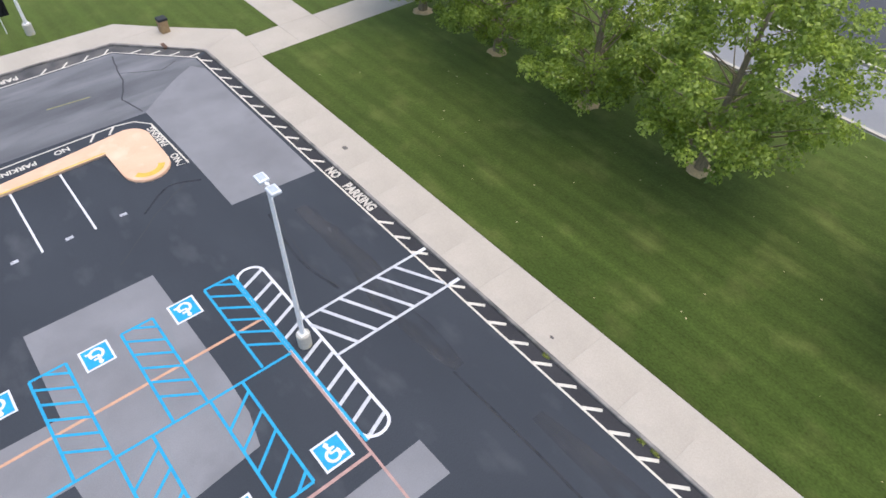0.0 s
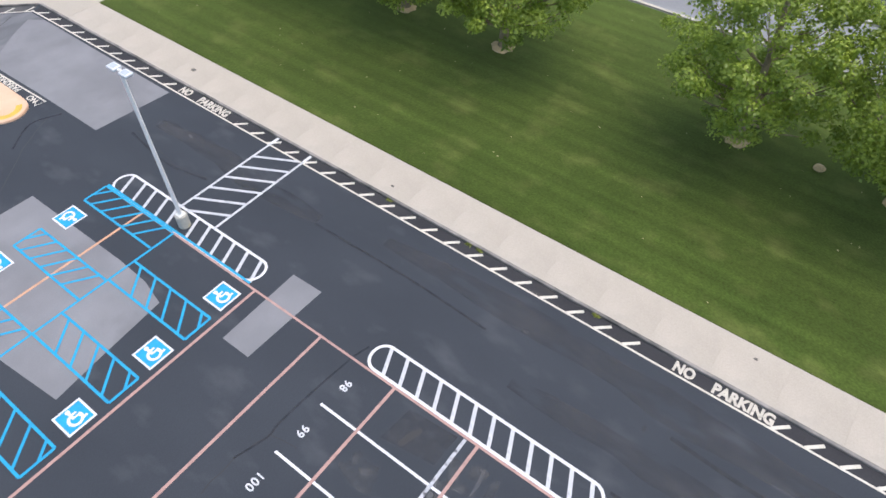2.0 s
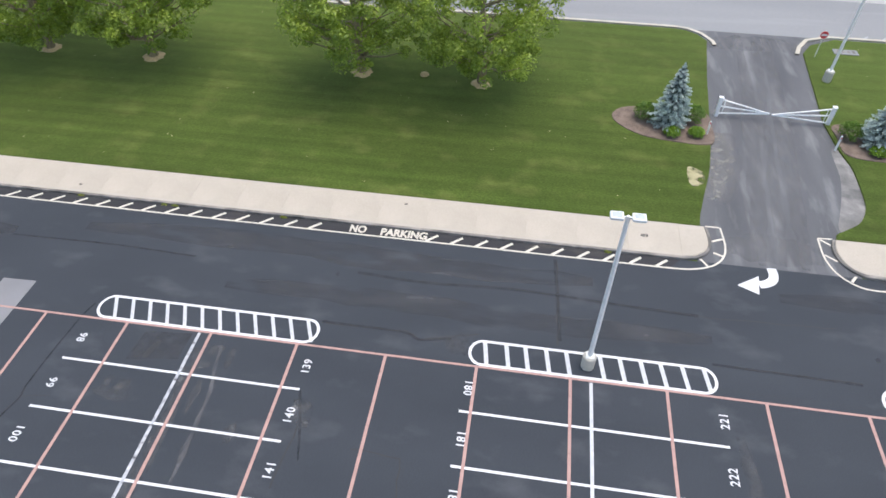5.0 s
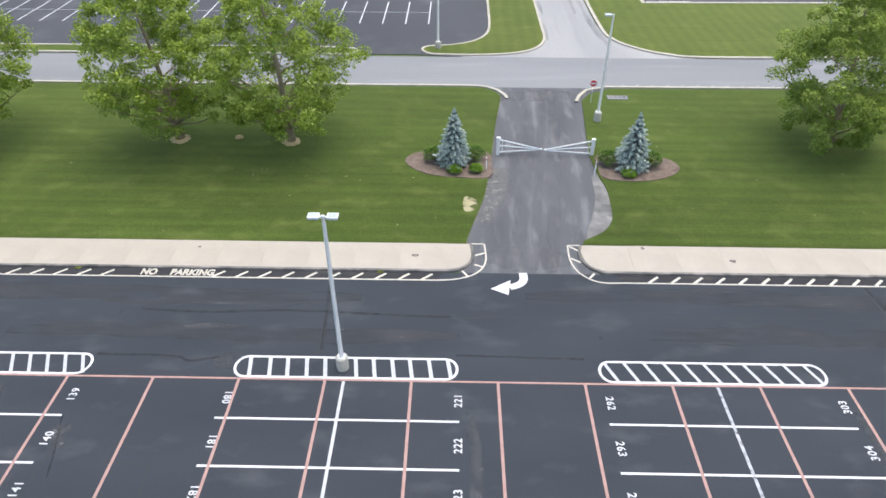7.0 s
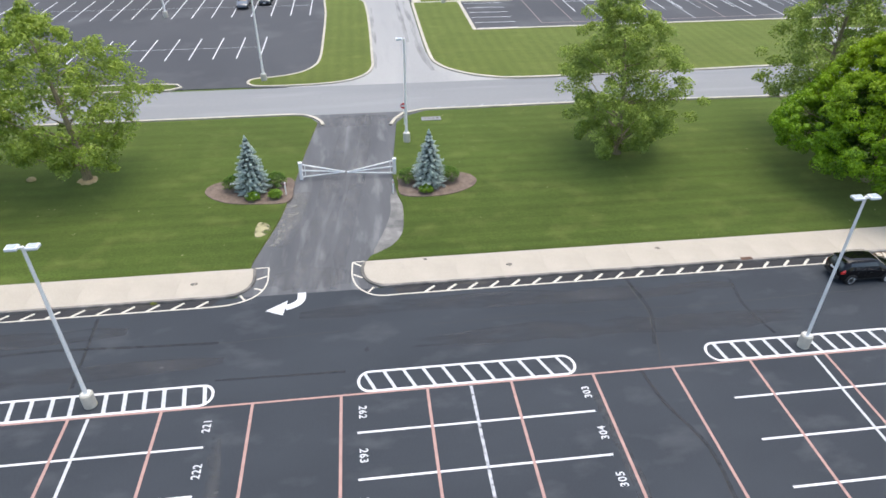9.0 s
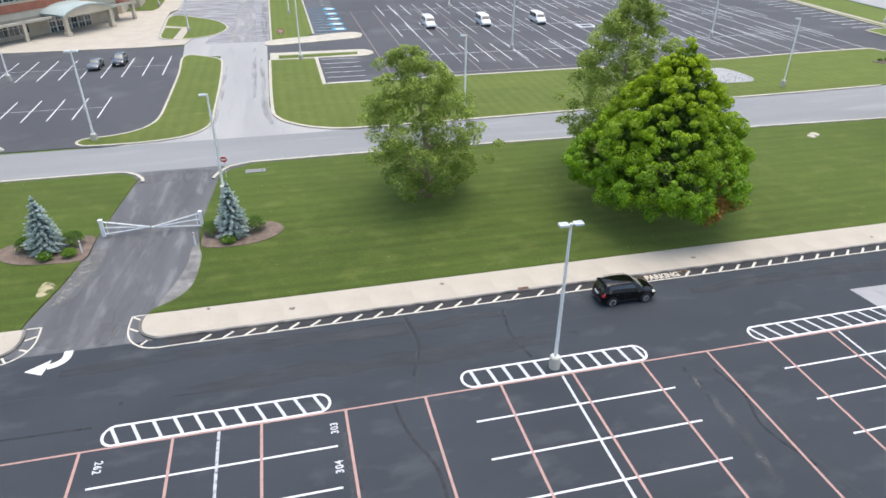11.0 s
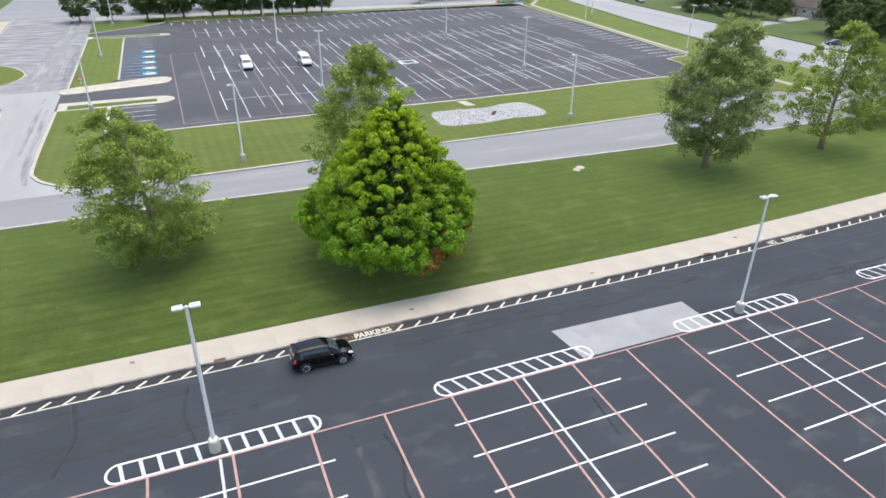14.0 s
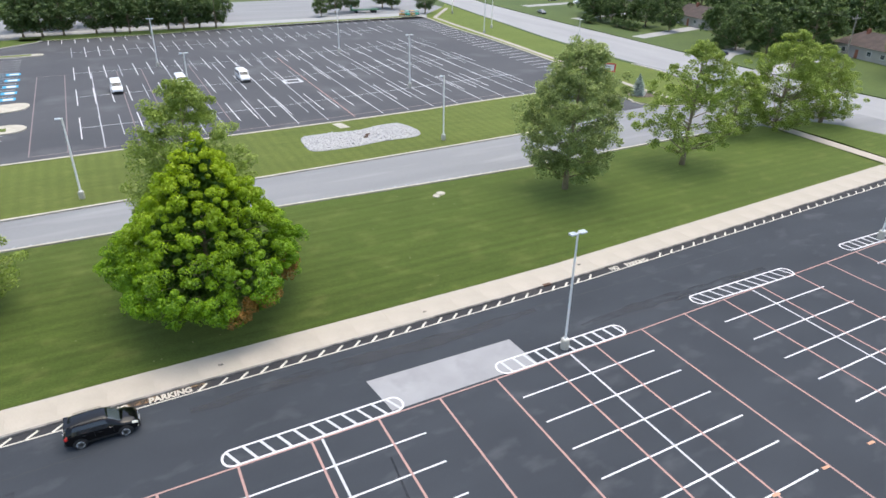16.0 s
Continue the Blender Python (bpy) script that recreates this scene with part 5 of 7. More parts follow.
# ---- lights on poles ----
def light_pole(name, x, y, heads, height=9.92, turn=0.0, base=0.85, z=0.0, label=""):
    """A square tapered steel pole on a round concrete base, with one or two flat lamp heads."""
    ob = thing("light_pole", label or "pale steel light pole on a concrete base, %s" % ("two lamp heads" if heads == 2 else "one lamp head"), "light pole", pose(x, y, z, 0, 0, turn), "parking lot lights")
    if name in POLES:
        bpy.data.objects.remove(ob)
        return copy_thing(POLES[name], pose(x, y, z, 0, 0, turn))
    bm = bmesh.new()
    tube(bm, [(0, 0, -0.05), (0, 0, base - 0.05), (0, 0, base)], [0.33, 0.33, 0.29], 20)
    part("base", bm, M_BASE, ob, "round weathered concrete base")
    part("base_plate", box(-0.2, -0.2, base, 0.2, 0.2, base + 0.035, 0.01), M_GALV, ob)
    for bx, by in ((-0.15, -0.15), (0.15, -0.15), (0.15, 0.15), (-0.15, 0.15)):
        part("anchor_bolt", tube(bmesh.new(), [(bx, by, base + 0.03), (bx, by, base + 0.12)], [0.022, 0.022], 6), M_GALV, ob)
    bm = bmesh.new()
    tube(bm, [(0, 0, base + 0.03), (0, 0, height)], [0.125, 0.09], 4)
    part("pole", bm, M_GALV, ob)
    part("hand_cover", box(0.06, -0.04, base + 0.35, 0.078, 0.04, base + 0.55, 0.006), M_GALV, ob)
    for s in (-1, 1)[: heads]:
        bm = bmesh.new()
        add_box(bm, -0.04, min(0.05 * s, 0.26 * s), height - 0.12, 0.04, max(0.05 * s, 0.26 * s), height - 0.04, 0.01)
        arm = part("arm", bm, M_GALV, ob)
        y0, y1 = sorted((0.16 * s, 0.70 * s))
        head = part("lamp_head", box(-0.22, y0, height - 0.12, 0.22, y1, height + 0.03, 0.06), M_LAMP, ob, "flat rounded lamp head")
        part("heat_sink", box(-0.13, y0 + 0.09, height + 0.028, 0.13, y1 - 0.09, height + 0.05, 0.012), M_SINK, head, "grey-blue ribbed top plate")
        part("lens", box(-0.17, y0 + 0.05, height - 0.14, 0.17, y1 - 0.05, height - 0.115, 0.008), M_LENS, head)
    POLES[name] = ob
    return ob


POLES = {}
M_SINK = surface("lamp_top_plate", (0.50, 0.55, 0.60), (0.42, 0.47, 0.52), scale=4, rough=0.5, fine=15, bump=0.05, grain=0.1)
for px, py in ((0.78, 15.6), (0.88, -23.68), (0.76, -63.12), (0.84, -102.8), (1.5, -144.9)):
    light_pole("double", px, py, 2)
light_pole("lawn", 30.9, -42.4, 1, 9.5, 180, 0.9, TOP - 0.03)
for px, py in ((49.9, -70.9), (51.4, -119.1)):
    light_pole("lawn", px, py, 1, z=TOP - 0.03, turn=180)
for px, py, tn in ((84.5, -129.3, 0), (125.4, -129.6, 0), (82.3, -88.4, 0), (125.5, -88, 0), (89.0, -173.6, 90), (136.2, -177.6, 90), (49.0, -27.6, 180), (82.0, -52.1, 0), (123.6, -51.7, 0), (108.9, -32.4, 0), (139.3, -23.3, 0), (78, -10.5, 0), (168.0, -52.4, 0), (150.5, -21.2, 0), (173.4, -92, 0)):
    light_pole("double", px, py, 2, turn=tn)


# ---- trees ----
def leaf_cloud(name, centres, radii, count, size, material, parent, rng, flat_to=0.75, up=0.6, label="", shell=0.0, loose=0.45):
    """Many small leaves gathered round the given centres; shell: how far they keep to the clumps' upper skins."""
    n = len(centres) * count
    c = np.repeat(np.array(centres), count, 0)
    r = np.repeat(np.array(radii), count)
    d = rng.normal(size=(n, 3))
    if shell:
        d[:, 2] += 0.45
    d /= np.linalg.norm(d, axis=1, keepdims=True)
    p = c + d * (r * (shell + (1 - shell) * rng.random(n) ** 0.45))[:, None] * [1, 1, flat_to]
    normal = d * (1 - up) + [0, 0, up] + rng.normal(size=(n, 3)) * loose
    normal /= np.linalg.norm(normal, axis=1, keepdims=True)
    a = np.cross(normal, rng.normal(size=(n, 3)))
    a /= np.linalg.norm(a, axis=1, keepdims=True) + 1e-9
    b = np.cross(normal, a)
    s = (size * rng.uniform(0.65, 1.3, n))[:, None]
    v = np.stack([p - a * s, p - b * s * 0.62 + normal * s * 0.12, p + a * s, p + b * s * 0.62 + normal * s * 0.12], 1).reshape(-1, 3)
    me = bpy.data.meshes.new(name)
    me.vertices.add(4 * n)
    me.vertices.foreach_set("co", v.astype(np.float32).ravel())
    me.loops.add(4 * n)
    me.loops.foreach_set("vertex_index", np.arange(4 * n, dtype=np.int32))
    me.polygons.add(n)
    me.polygons.foreach_set("loop_start", np.arange(0, 4 * n, 4, dtype=np.int32))
    me.update(calc_edges=True)
    me.materials.append(material)
    ob = new(name, me)
    ob.parent = parent
    return tagged(ob, label, kind="stuff")


def leafy_tree(seed, height, spread, low, clumps, count, leaf, material, label, form, clump=1.0, trunk=0.28, inner=0.35, mulch=True, up=0.5, shell=0.2, lean=None):
    """A tapered trunk with limbs, and a crown of leaf clumps round the limb ends. form(u): the crown's half width at height u of 0 to 1."""
    rng = np.random.default_rng(seed)
    ob = thing("tree", label, "tree")
    bm = bmesh.new()
    sway = rng.normal(size=2) * 0.25
    if lean:
        sway = np.array(lean)
    axis = lambda z: np.array([sway[0] * (z / height) ** 2 * 2, sway[1] * (z / height) ** 2 * 2, z])  # noqa: E731
    zs = np.linspace(0, height * 0.86, 7)
    tube(bm, [axis(z) - [0, 0, 0.08 if z == 0 else 0] for z in zs], [trunk * (1.45 if z == 0 else 1.0) * (1 - 0.9 * z / height) + 0.02 for z in zs], 9)
    lobes = rng.uniform(0, 2 * np.pi, 3)
    centres, radii = [], []
    for i in range(clumps):
        u = rng.beta(1.1, 1.15)
        ang = i * 2.39996 + rng.normal() * 0.35
        wide = spread * form(u) * (1 + 0.16 * np.sin(3 * ang + lobes[0] + 5 * u) + 0.12 * np.sin(5 * ang + lobes[1] - 9 * u))
        rho = wide * (inner + (1 - inner) * rng.random() ** 0.55)
        z = low + (height - low) * u
        p = axis(z) + [rho * np.cos(ang), rho * np.sin(ang), rng.normal() * 0.25]
        centres.append(p)
        radii.append(clump * rng.uniform(0.65, 1.25) * (0.75 + 0.35 * form(u)))
        if i < 46:
            root = max(low * 0.75, z - 0.35 * rho - rng.uniform(0.5, 2.0))
            a = axis(root)
            mid = a * 0.45 + p * 0.55 + [0, 0, -0.15 * rho * 0.4]
            r0 = max(0.03, trunk * 0.42 * (1 - root / height))
            tube(bm, [a, mid, p], [r0, r0 * 0.55, 0.018], 5, cap=False)
    part("trunk", bm, M_BARK, ob, "grey-brown trunk with limbs", smooth=True)
    leaf_cloud("crown", centres, radii, count, leaf, material, ob, rng, up=up, shell=shell)
    if mulch:
        bm = bmesh.new()
        pts = [(1.0 * rng.uniform(0.75, 1.1) * math.cos(a), 1.0 * rng.uniform(0.75, 1.1) * math.sin(a)) for a in [k * 2 * math.pi / 16 for k in range(16)]]
        top = bm.verts.new((0, 0, 0.22))
        mid = [bm.verts.new((0.62 * x, 0.62 * y, 0.15)) for x, y in pts]
        rim = [bm.verts.new((x, y, -0.02)) for x, y in pts]
        for k in range(16):
            bm.faces.new((mid[k], mid[(k + 1) % 16], top))
            bm.faces.new((rim[k], rim[(k + 1) % 16], mid[(k + 1) % 16], mid[k]))
        part("mulch_ring", bm, M_PALE_MULCH, ob, "ring of pale mulch", smooth=True)
    return ob


def round_form(u):
    return max(0.12, math.sin(math.pi * min(1.0, 0.14 + 0.83 * u)) ** 0.8)


def tall_form(u):
    return max(0.15, (1 - u) ** 0.55 * (0.55 + 0.6 * min(1, u * 3.2)))


def egg_form(u):
    return max(0.15, math.sin(math.pi * (0.17 + 0.77 * u)) ** 0.75)


plane_a = leafy_tree(11, 13.4, 6.2, 2.0, 300, 122, 0.116, M_SYC, "broad green plane tree standing in mown lawn", round_form, 0.74, inner=0.30, lean=(0.2, 0.45))
plane_b = leafy_tree(12, 13.0, 5.8, 1.9, 280, 122, 0.116, M_SYC, "broad green plane tree standing in mown lawn", round_form, 0.74, inner=0.30, lean=(0.5, 0.3))
pale_tree = leafy_tree(13, 13.3, 5.8, 1.1, 300, 155, 0.108, M_SYC_PALE, "open yellowish green tree with ragged crown in the lawn", round_form, 0.72, mulch=False, inner=0.26, lean=(0.1, 0.75))
tall_tree = leafy_tree(14, 16.8, 6.6, 2.4, 290, 160, 0.110, M_SYC_PALE, "tall greyish green tree with ragged crown in the lawn", tall_form, 0.80, mulch=False, inner=0.25)
egg_tree = leafy_tree(15, 17.2, 5.9, 1.9, 430, 130, 0.135, M_EGG, "full greyish green tree with an egg-shaped crown in the lawn", egg_form, 0.80, mulch=False, inner=0.22, lean=(0.0, -0.6))
open_tree = leafy_tree(16, 15.8, 7.6, 2.4, 290, 105, 0.120, M_SYC_PALE, "wide open pale green tree with a lacy crown in the lawn", tall_form, 0.72, mulch=False, inner=0.20)


def put(ob, x, y, turn=0.0, scale=1.0, z=TOP - 0.02):
    ob.matrix_basis = pose(x, y, z, 0, 0, turn) @ Matrix.Diagonal((scale, scale, scale, 1))
    return ob


def put_copy(ob, x, y, turn=0.0, scale=1.0, z=TOP - 0.02, label=""):
    c = copy_thing(ob, pose(x, y, z, 0, 0, turn))
    c.scale = (scale, scale, scale)
    return tagged(c, label)


put(plane_a, 26.3, -15.7, 20)
put(plane_b, 26.5, -6.1, 100)
put_copy(plane_b, 26.3, 11.4, 215, 1.04)
put_copy(plane_a, 26.3, 20.5, 140, 0.98)
put_copy(plane_b, 26.0, 38.2, 300, 1.0)
put_copy(plane_a, 26.3, 29.5, 60, 0.95)
put(pale_tree, 26.3, -60.9, 0)
put(tall_tree, 28.6, -80.6, 0, 1.0)
put(egg_tree, 27.5, -123.3, 0)
put(open_tree, 27.6, -143.2, 40)
put_copy(pale_tree, 32.9, -169.0, 200, 1.10)
put_copy(pale_tree, 32.6, -180.0, 300, 0.90)
put_copy(pale_tree, 34.4, -160.5, 90, 0.72)


def lime_tree(x, y, height=15.0, spread=8.5):
    """A dense, pointed lime-green tree: layered fans of leaves with dark gaps between, browned at the foot."""
    rng = np.random.default_rng(21)
    ob = thing("tree", "dense pointed lime-green tree with foliage nearly to the ground", "tree", pose(x, y, TOP - 0.02))
    bm = bmesh.new()
    tube(bm, [(0, 0, -0.08), (0, 0, 1.2), (0.0, -0.1, 5), (0.0, -0.3, height * 0.75)], [0.5, 0.36, 0.20, 0.03], 10)
    centres, radii, rust, rust_r, inside, lobe = [], [], [], [], [], rng.uniform(0, 6, 3)
    total = 900
    for i in range(total):
        u = 1 - (1 - (i + rng.random()) / total) ** 0.60
        ang = i * 2.39996 + rng.normal() * 0.25
        z = 2.35 + (height - 2.7) * u
        shape = (1 - u) ** 0.80 * (0.78 + 0.31 * min(1, u * 5)) + 0.03
        bulge = 0.06 * math.sin(3 * ang + lobe[0] + 4 * u) + 0.06 * math.sin(5 * ang + lobe[1] - 9 * u) + 0.05 * math.sin(9 * ang + lobe[2] + 17 * u)
        rho = max(0.06, spread * shape * (0.96 + bulge) - 0.3 - (0.9 if i % 2 == 0 else 0.2) * rng.random())
        lean = -0.7 * u ** 2
        p = (rho * math.cos(ang), rho * math.sin(ang) + lean, z + rng.normal() * 0.15)
        if i % 23 == 0 and u < 0.6:
            tube(bm, [(0, 0, max(1.2, z - 1.8)), p], [0.08, 0.02], 5, cap=False)
        if z < 3.6 and math.cos(ang - 3.95) > 0.72 and rng.random() < 0.7:
            rust.append(p)
            rust_r.append(0.6)
        else:
            centres.append(p)
            radii.append(rng.uniform(0.30, 0.74) * (0.66 + 0.38 * (1 - u)))
        # Darkly coloured clumps inside paint the shade seen through the gaps.
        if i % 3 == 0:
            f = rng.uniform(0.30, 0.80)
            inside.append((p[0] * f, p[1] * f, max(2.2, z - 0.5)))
    part("trunk", bm, M_BARK, ob, "short dark trunk", smooth=True)
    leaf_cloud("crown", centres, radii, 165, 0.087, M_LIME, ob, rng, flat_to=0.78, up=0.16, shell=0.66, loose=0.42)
    leaf_cloud("inner_foliage", inside, [0.9] * len(inside), 60, 0.17, M_LIME_INNER, ob, rng, up=0.3, label="inner leaves coloured dark to stand for shade")
    leaf_cloud("browned_foliage", rust, rust_r, 130, 0.10, M_RUST, ob, rng, label="browned dying leaves at the foot", shell=0.6)
    return ob


lime_tree(18.9, -79.9)


def spruce(seed, height, spread):
    """A blue spruce: tiers of boughs, each a flat spray of needled twigs, over a core coloured dark as shade."""
    rng = np.random.default_rng(seed)
    ob = thing("spruce", "silvery blue spruce standing in a mulched bed", "spruce")
    bm = bmesh.new()
    tube(bm, [(0, 0, -0.05), (0, 0, height * 0.97)], [0.1, 0.012], 7)
    centres, radii, core, core_r = [], [], [], []
    tiers = 15
    for t in range(tiers):
        u = t / (tiers - 1)
        z = 0.35 + (height - 0.75) * u ** 0.94
        r = spread * (1 - u) ** 0.80 * min(1.0, 0.84 + 1.6 * u) + 0.07
        n = max(4, int(12 * (1 - u) + 4))
        for k in range(n):
            ang = 2 * math.pi * (k + rng.uniform(-0.3, 0.3)) / n + t * 1.3
            rr = r * rng.uniform(0.78, 1.16)
            out, side = np.array([math.cos(ang), math.sin(ang)]), np.array([-math.sin(ang), math.cos(ang)])
            rise = rng.normal() * 0.05
            if u < 0.85:
                tube(bm, [(0, 0, z + 0.1), (*(out * rr * 0.95), z - 0.16 * rr + rise)], [0.022, 0.006], 4, cap=False)
            for f in np.linspace(0.35, 1.0, 5):
                drop = z + 0.1 - 0.26 * rr * f + 0.10 * rr * f * f + rise
                for w in (-1, 0, 1):
                    p = out * rr * (f - 0.10 * abs(w)) + side * w * 0.17 * rr * (1.12 - f)
                    centres.append((p[0], p[1], drop - 0.03 * abs(w)))
                    radii.append((0.085 + 0.05 * (1 - u)) * rng.uniform(0.8, 1.2))
            core.append((*(out * rr * 0.42), z - 0.1))
            core_r.append(0.12 + 0.26 * (1 - u))
    for k in range(6):
        centres.append((0, 0, height - 0.1 - 0.09 * k))
        radii.append(0.05 + 0.012 * k)
    part("trunk", bm, M_BARK, ob)
    leaf_cloud("needles", centres, radii, 16, 0.055, M_SPRUCE, ob, rng, flat_to=0.55, up=0.3, shell=0.3)
    leaf_cloud("inner_needles", core, core_r, 26, 0.10, M_SPRUCE_DARK, ob, rng, flat_to=0.8, up=0.2, label="bluish inner needles, darkened in colour as shade")
    return ob


put(spruce(31, 5.0, 1.45), 22.7, -29.5)
put(spruce(32, 5.0, 1.45), 22.3, -43.6)
far_spruce = spruce(33, 5.5, 2.0)
put(far_spruce, 59.4, -148.4, 0, 0.80)
put_copy(far_spruce, 60.0, -165.4, 130, 0.76, label="bluish spruce by the lot entrance")
tagged(far_spruce, "bluish spruce by the lot entrance")


def shrub(seed, r, h, label="low rounded green shrub in a mulched bed", leaf=M_SHRUB):
    """A dense mound of small leaves on short stems."""
    rng = np.random.default_rng(seed)
    ob = thing("shrub", label, "shrub", group="bed shrubs")
    bm = bmesh.new()
    centres = []
    for k in range(64):
        ang, f = k * 2.39996 + rng.normal() * 0.2, math.sqrt((k + 0.5) / 64)
        p = (0.80 * r * f * math.cos(ang), 0.80 * r * f * math.sin(ang), h * (0.12 + 0.66 * math.sqrt(max(0.0, 1 - 0.9 * f * f))) * rng.uniform(0.88, 1.06))
        centres.append(p)
        if k % 6 == 0:
            tube(bm, [(0, 0, -0.03), p], [0.02, 0.008], 4, cap=False)
    part("stems", bm, M_BARK, ob)
    leaf_cloud("leaves", centres, [0.26 * r] * len(centres), 46, 0.05 if r < 1 else 0.12, leaf, ob, rng, shell=0.3)
    return ob


big_shrub, small_shrub = shrub(41, 0.98, 1.4, leaf=M_DARK_SHRUB), shrub(42, 0.62, 0.8, "low rounded bright green shrub in a mulched bed")
put(big_shrub, 23.3, -27.9)
put(small_shrub, 21.4, -29.6)
for x, y, s in ((23.5, -31.2, big_shrub), (21.6, -31.3, small_shrub), (23.0, -41.9, big_shrub), (22.9, -45.3, big_shrub), (21.1, -43.2, small_shrub)):
    put_copy(s, x, y, 70 * y)
for x, y, s in ((60.4, -146.2, 0.62), (60.6, -144.9, 0.5), (59.4, -167.9, 0.66)):
    put_copy(big_shrub, x, y, 30 * y, s, label="dark low shrub by the spruce")


def bed(name, cx, cy, pts):
    bm = prism(pts, TOP - 0.05, TOP + 0.05, bevel=0.04)
    return structure(name, bm, M_MULCH, "brown bark mulch bed beside the driveway", "mulch bed")


bed("mulch_bed_1", 0, 0, smooth([(20.75, -32.3), (20.65, -30.0), (21.1, -27.6), (22.3, -26.0), (23.6, -25.6), (24.6, -26.6), (24.9, -28.8), (24.8, -32.2), (22.8, -32.6)], 5, True))
bed("mulch_bed_2", 0, 0, smooth([(20.9, -41.2), (20.4, -43.0), (20.6, -45.2), (21.6, -47.0), (22.9, -47.6), (24.0, -46.8), (24.5, -45.0), (24.6, -41.4), (22.8, -41.1)], 5, True))

bed("mulch_bed_3", 0, 0, smooth([(61.3, -144.0), (58.6, -145.4), (57.5, -149.0), (58.4, -150.8), (60.6, -150.2), (61.6, -147.0)], 4, True))
bed("mulch_bed_4", 0, 0, smooth([(61.4, -163.9), (58.7, -164.3), (57.9, -167.0), (58.9, -168.8), (61.0, -168.3), (61.8, -166.0)], 4, True))
ob = thing("marker_post", "short yellow marker post beside the lot entrance", "post", pose(53.3, -163.6, TOP - 0.02))
bm = bmesh.new()
tube(bm, [(0, 0, -0.05), (0, 0, 1.15), (0, 0, 1.2)], [0.07, 0.07, 0.03], 10)
part("post", bm, M_YELLOW, ob)

# broken shoulders beside the driveway
M_SHOULDER = surface("gravelly_shoulder", (0.34, 0.33, 0.315), (0.17, 0.165, 0.16), scale=0.7, rough=0.95, fine=12, bump=0.5, stain=(0.10, 0.10, 0.10), stain_scale=0.5, stain_at=(0.5, 0.66), grain=0.3)
structure("gravel_shoulder", flat(smooth([(21.4, -41.2), (17.6, -41.4), (15.2, -41.2), (13.6, -40.3), (12.8, -39.0), (13.3, -38.75), (14.4, -39.1), (16.3, -39.7), (18.5, -40.2), (21.4, -40.4)], 4, True), 0.011), M_SHOULDER, "broken pale shoulder of the driveway", "shoulder")
blotch("worn_spill", driveway, [(14.8, -31.5), (17.0, -32.1), (18.6, -32.6), (20.6, -32.9), (22.4, -33.2)], 1.7, 0.0075, M_SPILL, "pale gravel spill", 77)
structure("bare_patch", flat(smooth([(16.9 + 0.95 * math.cos(a) * (1 + 0.25 * math.sin(3 * a)), -30.8 + 0.7 * math.sin(a) * (1 + 0.2 * math.cos(2 * a))) for a in [k * 0.57 for k in range(11)]], 4, True), TOP + 0.008),
          surface("bare_sand", (0.46, 0.41, 0.25), (0.33, 0.31, 0.16), scale=1.5, rough=0.95, fine=14, bump=0.4, grain=0.3, worn=(0.38, 0.55), worn_scale=1.1), "bare sandy spot in the lawn", "bare patch")

# pale leaves and scraps on the grass
scrap = mesh_of("fallen_leaf", flat([(-0.09, 0), (0, -0.05), (0.1, 0.0), (0.0, 0.06)], 0.0), plain("dry_leaf", (0.42, 0.36, 0.20), rough=0.9))
bm = bmesh.new()
rng = random.Random(17)
for k in range(240):
    x, y, r = rng.uniform(12.5, 37.5), rng.choice((rng.uniform(-29, 38), rng.uniform(-150, -44))), rng.uniform(0.03, 0.10)
    a0 = rng.uniform(0, 6)
    flat([(x + r * f * math.cos(a0 + q), y + r * f * math.sin(a0 + q)) for q, f in ((0, 1), (1.5, 0.5), (3.1, 0.9), (4.6, 0.55))], TOP + 0.012, bm)
tagged(finish("fallen_leaves", bm, scrap.materials[0], None, "scattered dry leaves and scraps on the lawn"), "", "leaves", "", "stuff")


for i, (x, y) in enumerate(((9.05, 1.62), (9.06, 2.3), (9.04, -5.4), (9.07, 7.9), (9.05, -24.9))):
    ob = thing("weed", "small yellowish weed growing in the gutter", "weed", pose(x, y, 0.0), "gutter weeds")
    wrng = np.random.default_rng(300 + i)
    leaf_cloud("leaves", [(0, 0.12 * k - 0.12, 0.05) for k in range(3)], [0.12, 0.15, 0.1], 26, 0.045, M_TUFT, ob, wrng)


# ---- gate ----
def gate(y_post, y_tip, x, label):
    """One leaf of a swing barrier: a post, and three bars that meet at its tip."""
    ob = thing("barrier_gate", label, "gate", pose(x, 0, 0), "driveway gate")
    s = 1 if y_tip > y_post else -1
    part("post", box(-0.13, y_post - 0.13, -0.05, 0.13, y_post + 0.13, 1.5, 0.02), M_GATE, ob)
    part("post_cap", box(-0.16, y_post - 0.16, 1.5, 0.16, y_post + 0.16, 1.56, 0.015), M_GATE, ob)
    for z in (1.36, 0.82, 0.22):
        bm = bmesh.new()
        tube(bm, [(0, y_post + 0.1 * s, z), (0, y_tip, 0.52 + (z - 0.8) * 0.06)], [0.06, 0.05], 8)
        part("bar", bm, M_GATE, ob)
    bm = bmesh.new()
    tube(bm, [(0, y_post + 0.35 * s, 0.22), (0, y_post + 0.35 * s, 1.33)], [0.03, 0.03], 6)
    part("brace", bm, M_GATE, ob)
    part("latch", box(-0.06, min(y_tip, y_tip + 0.18 * s), 0.46, 0.06, max(y_tip, y_tip + 0.18 * s), 0.58, 0.01), M_GATE, ob)
    return ob


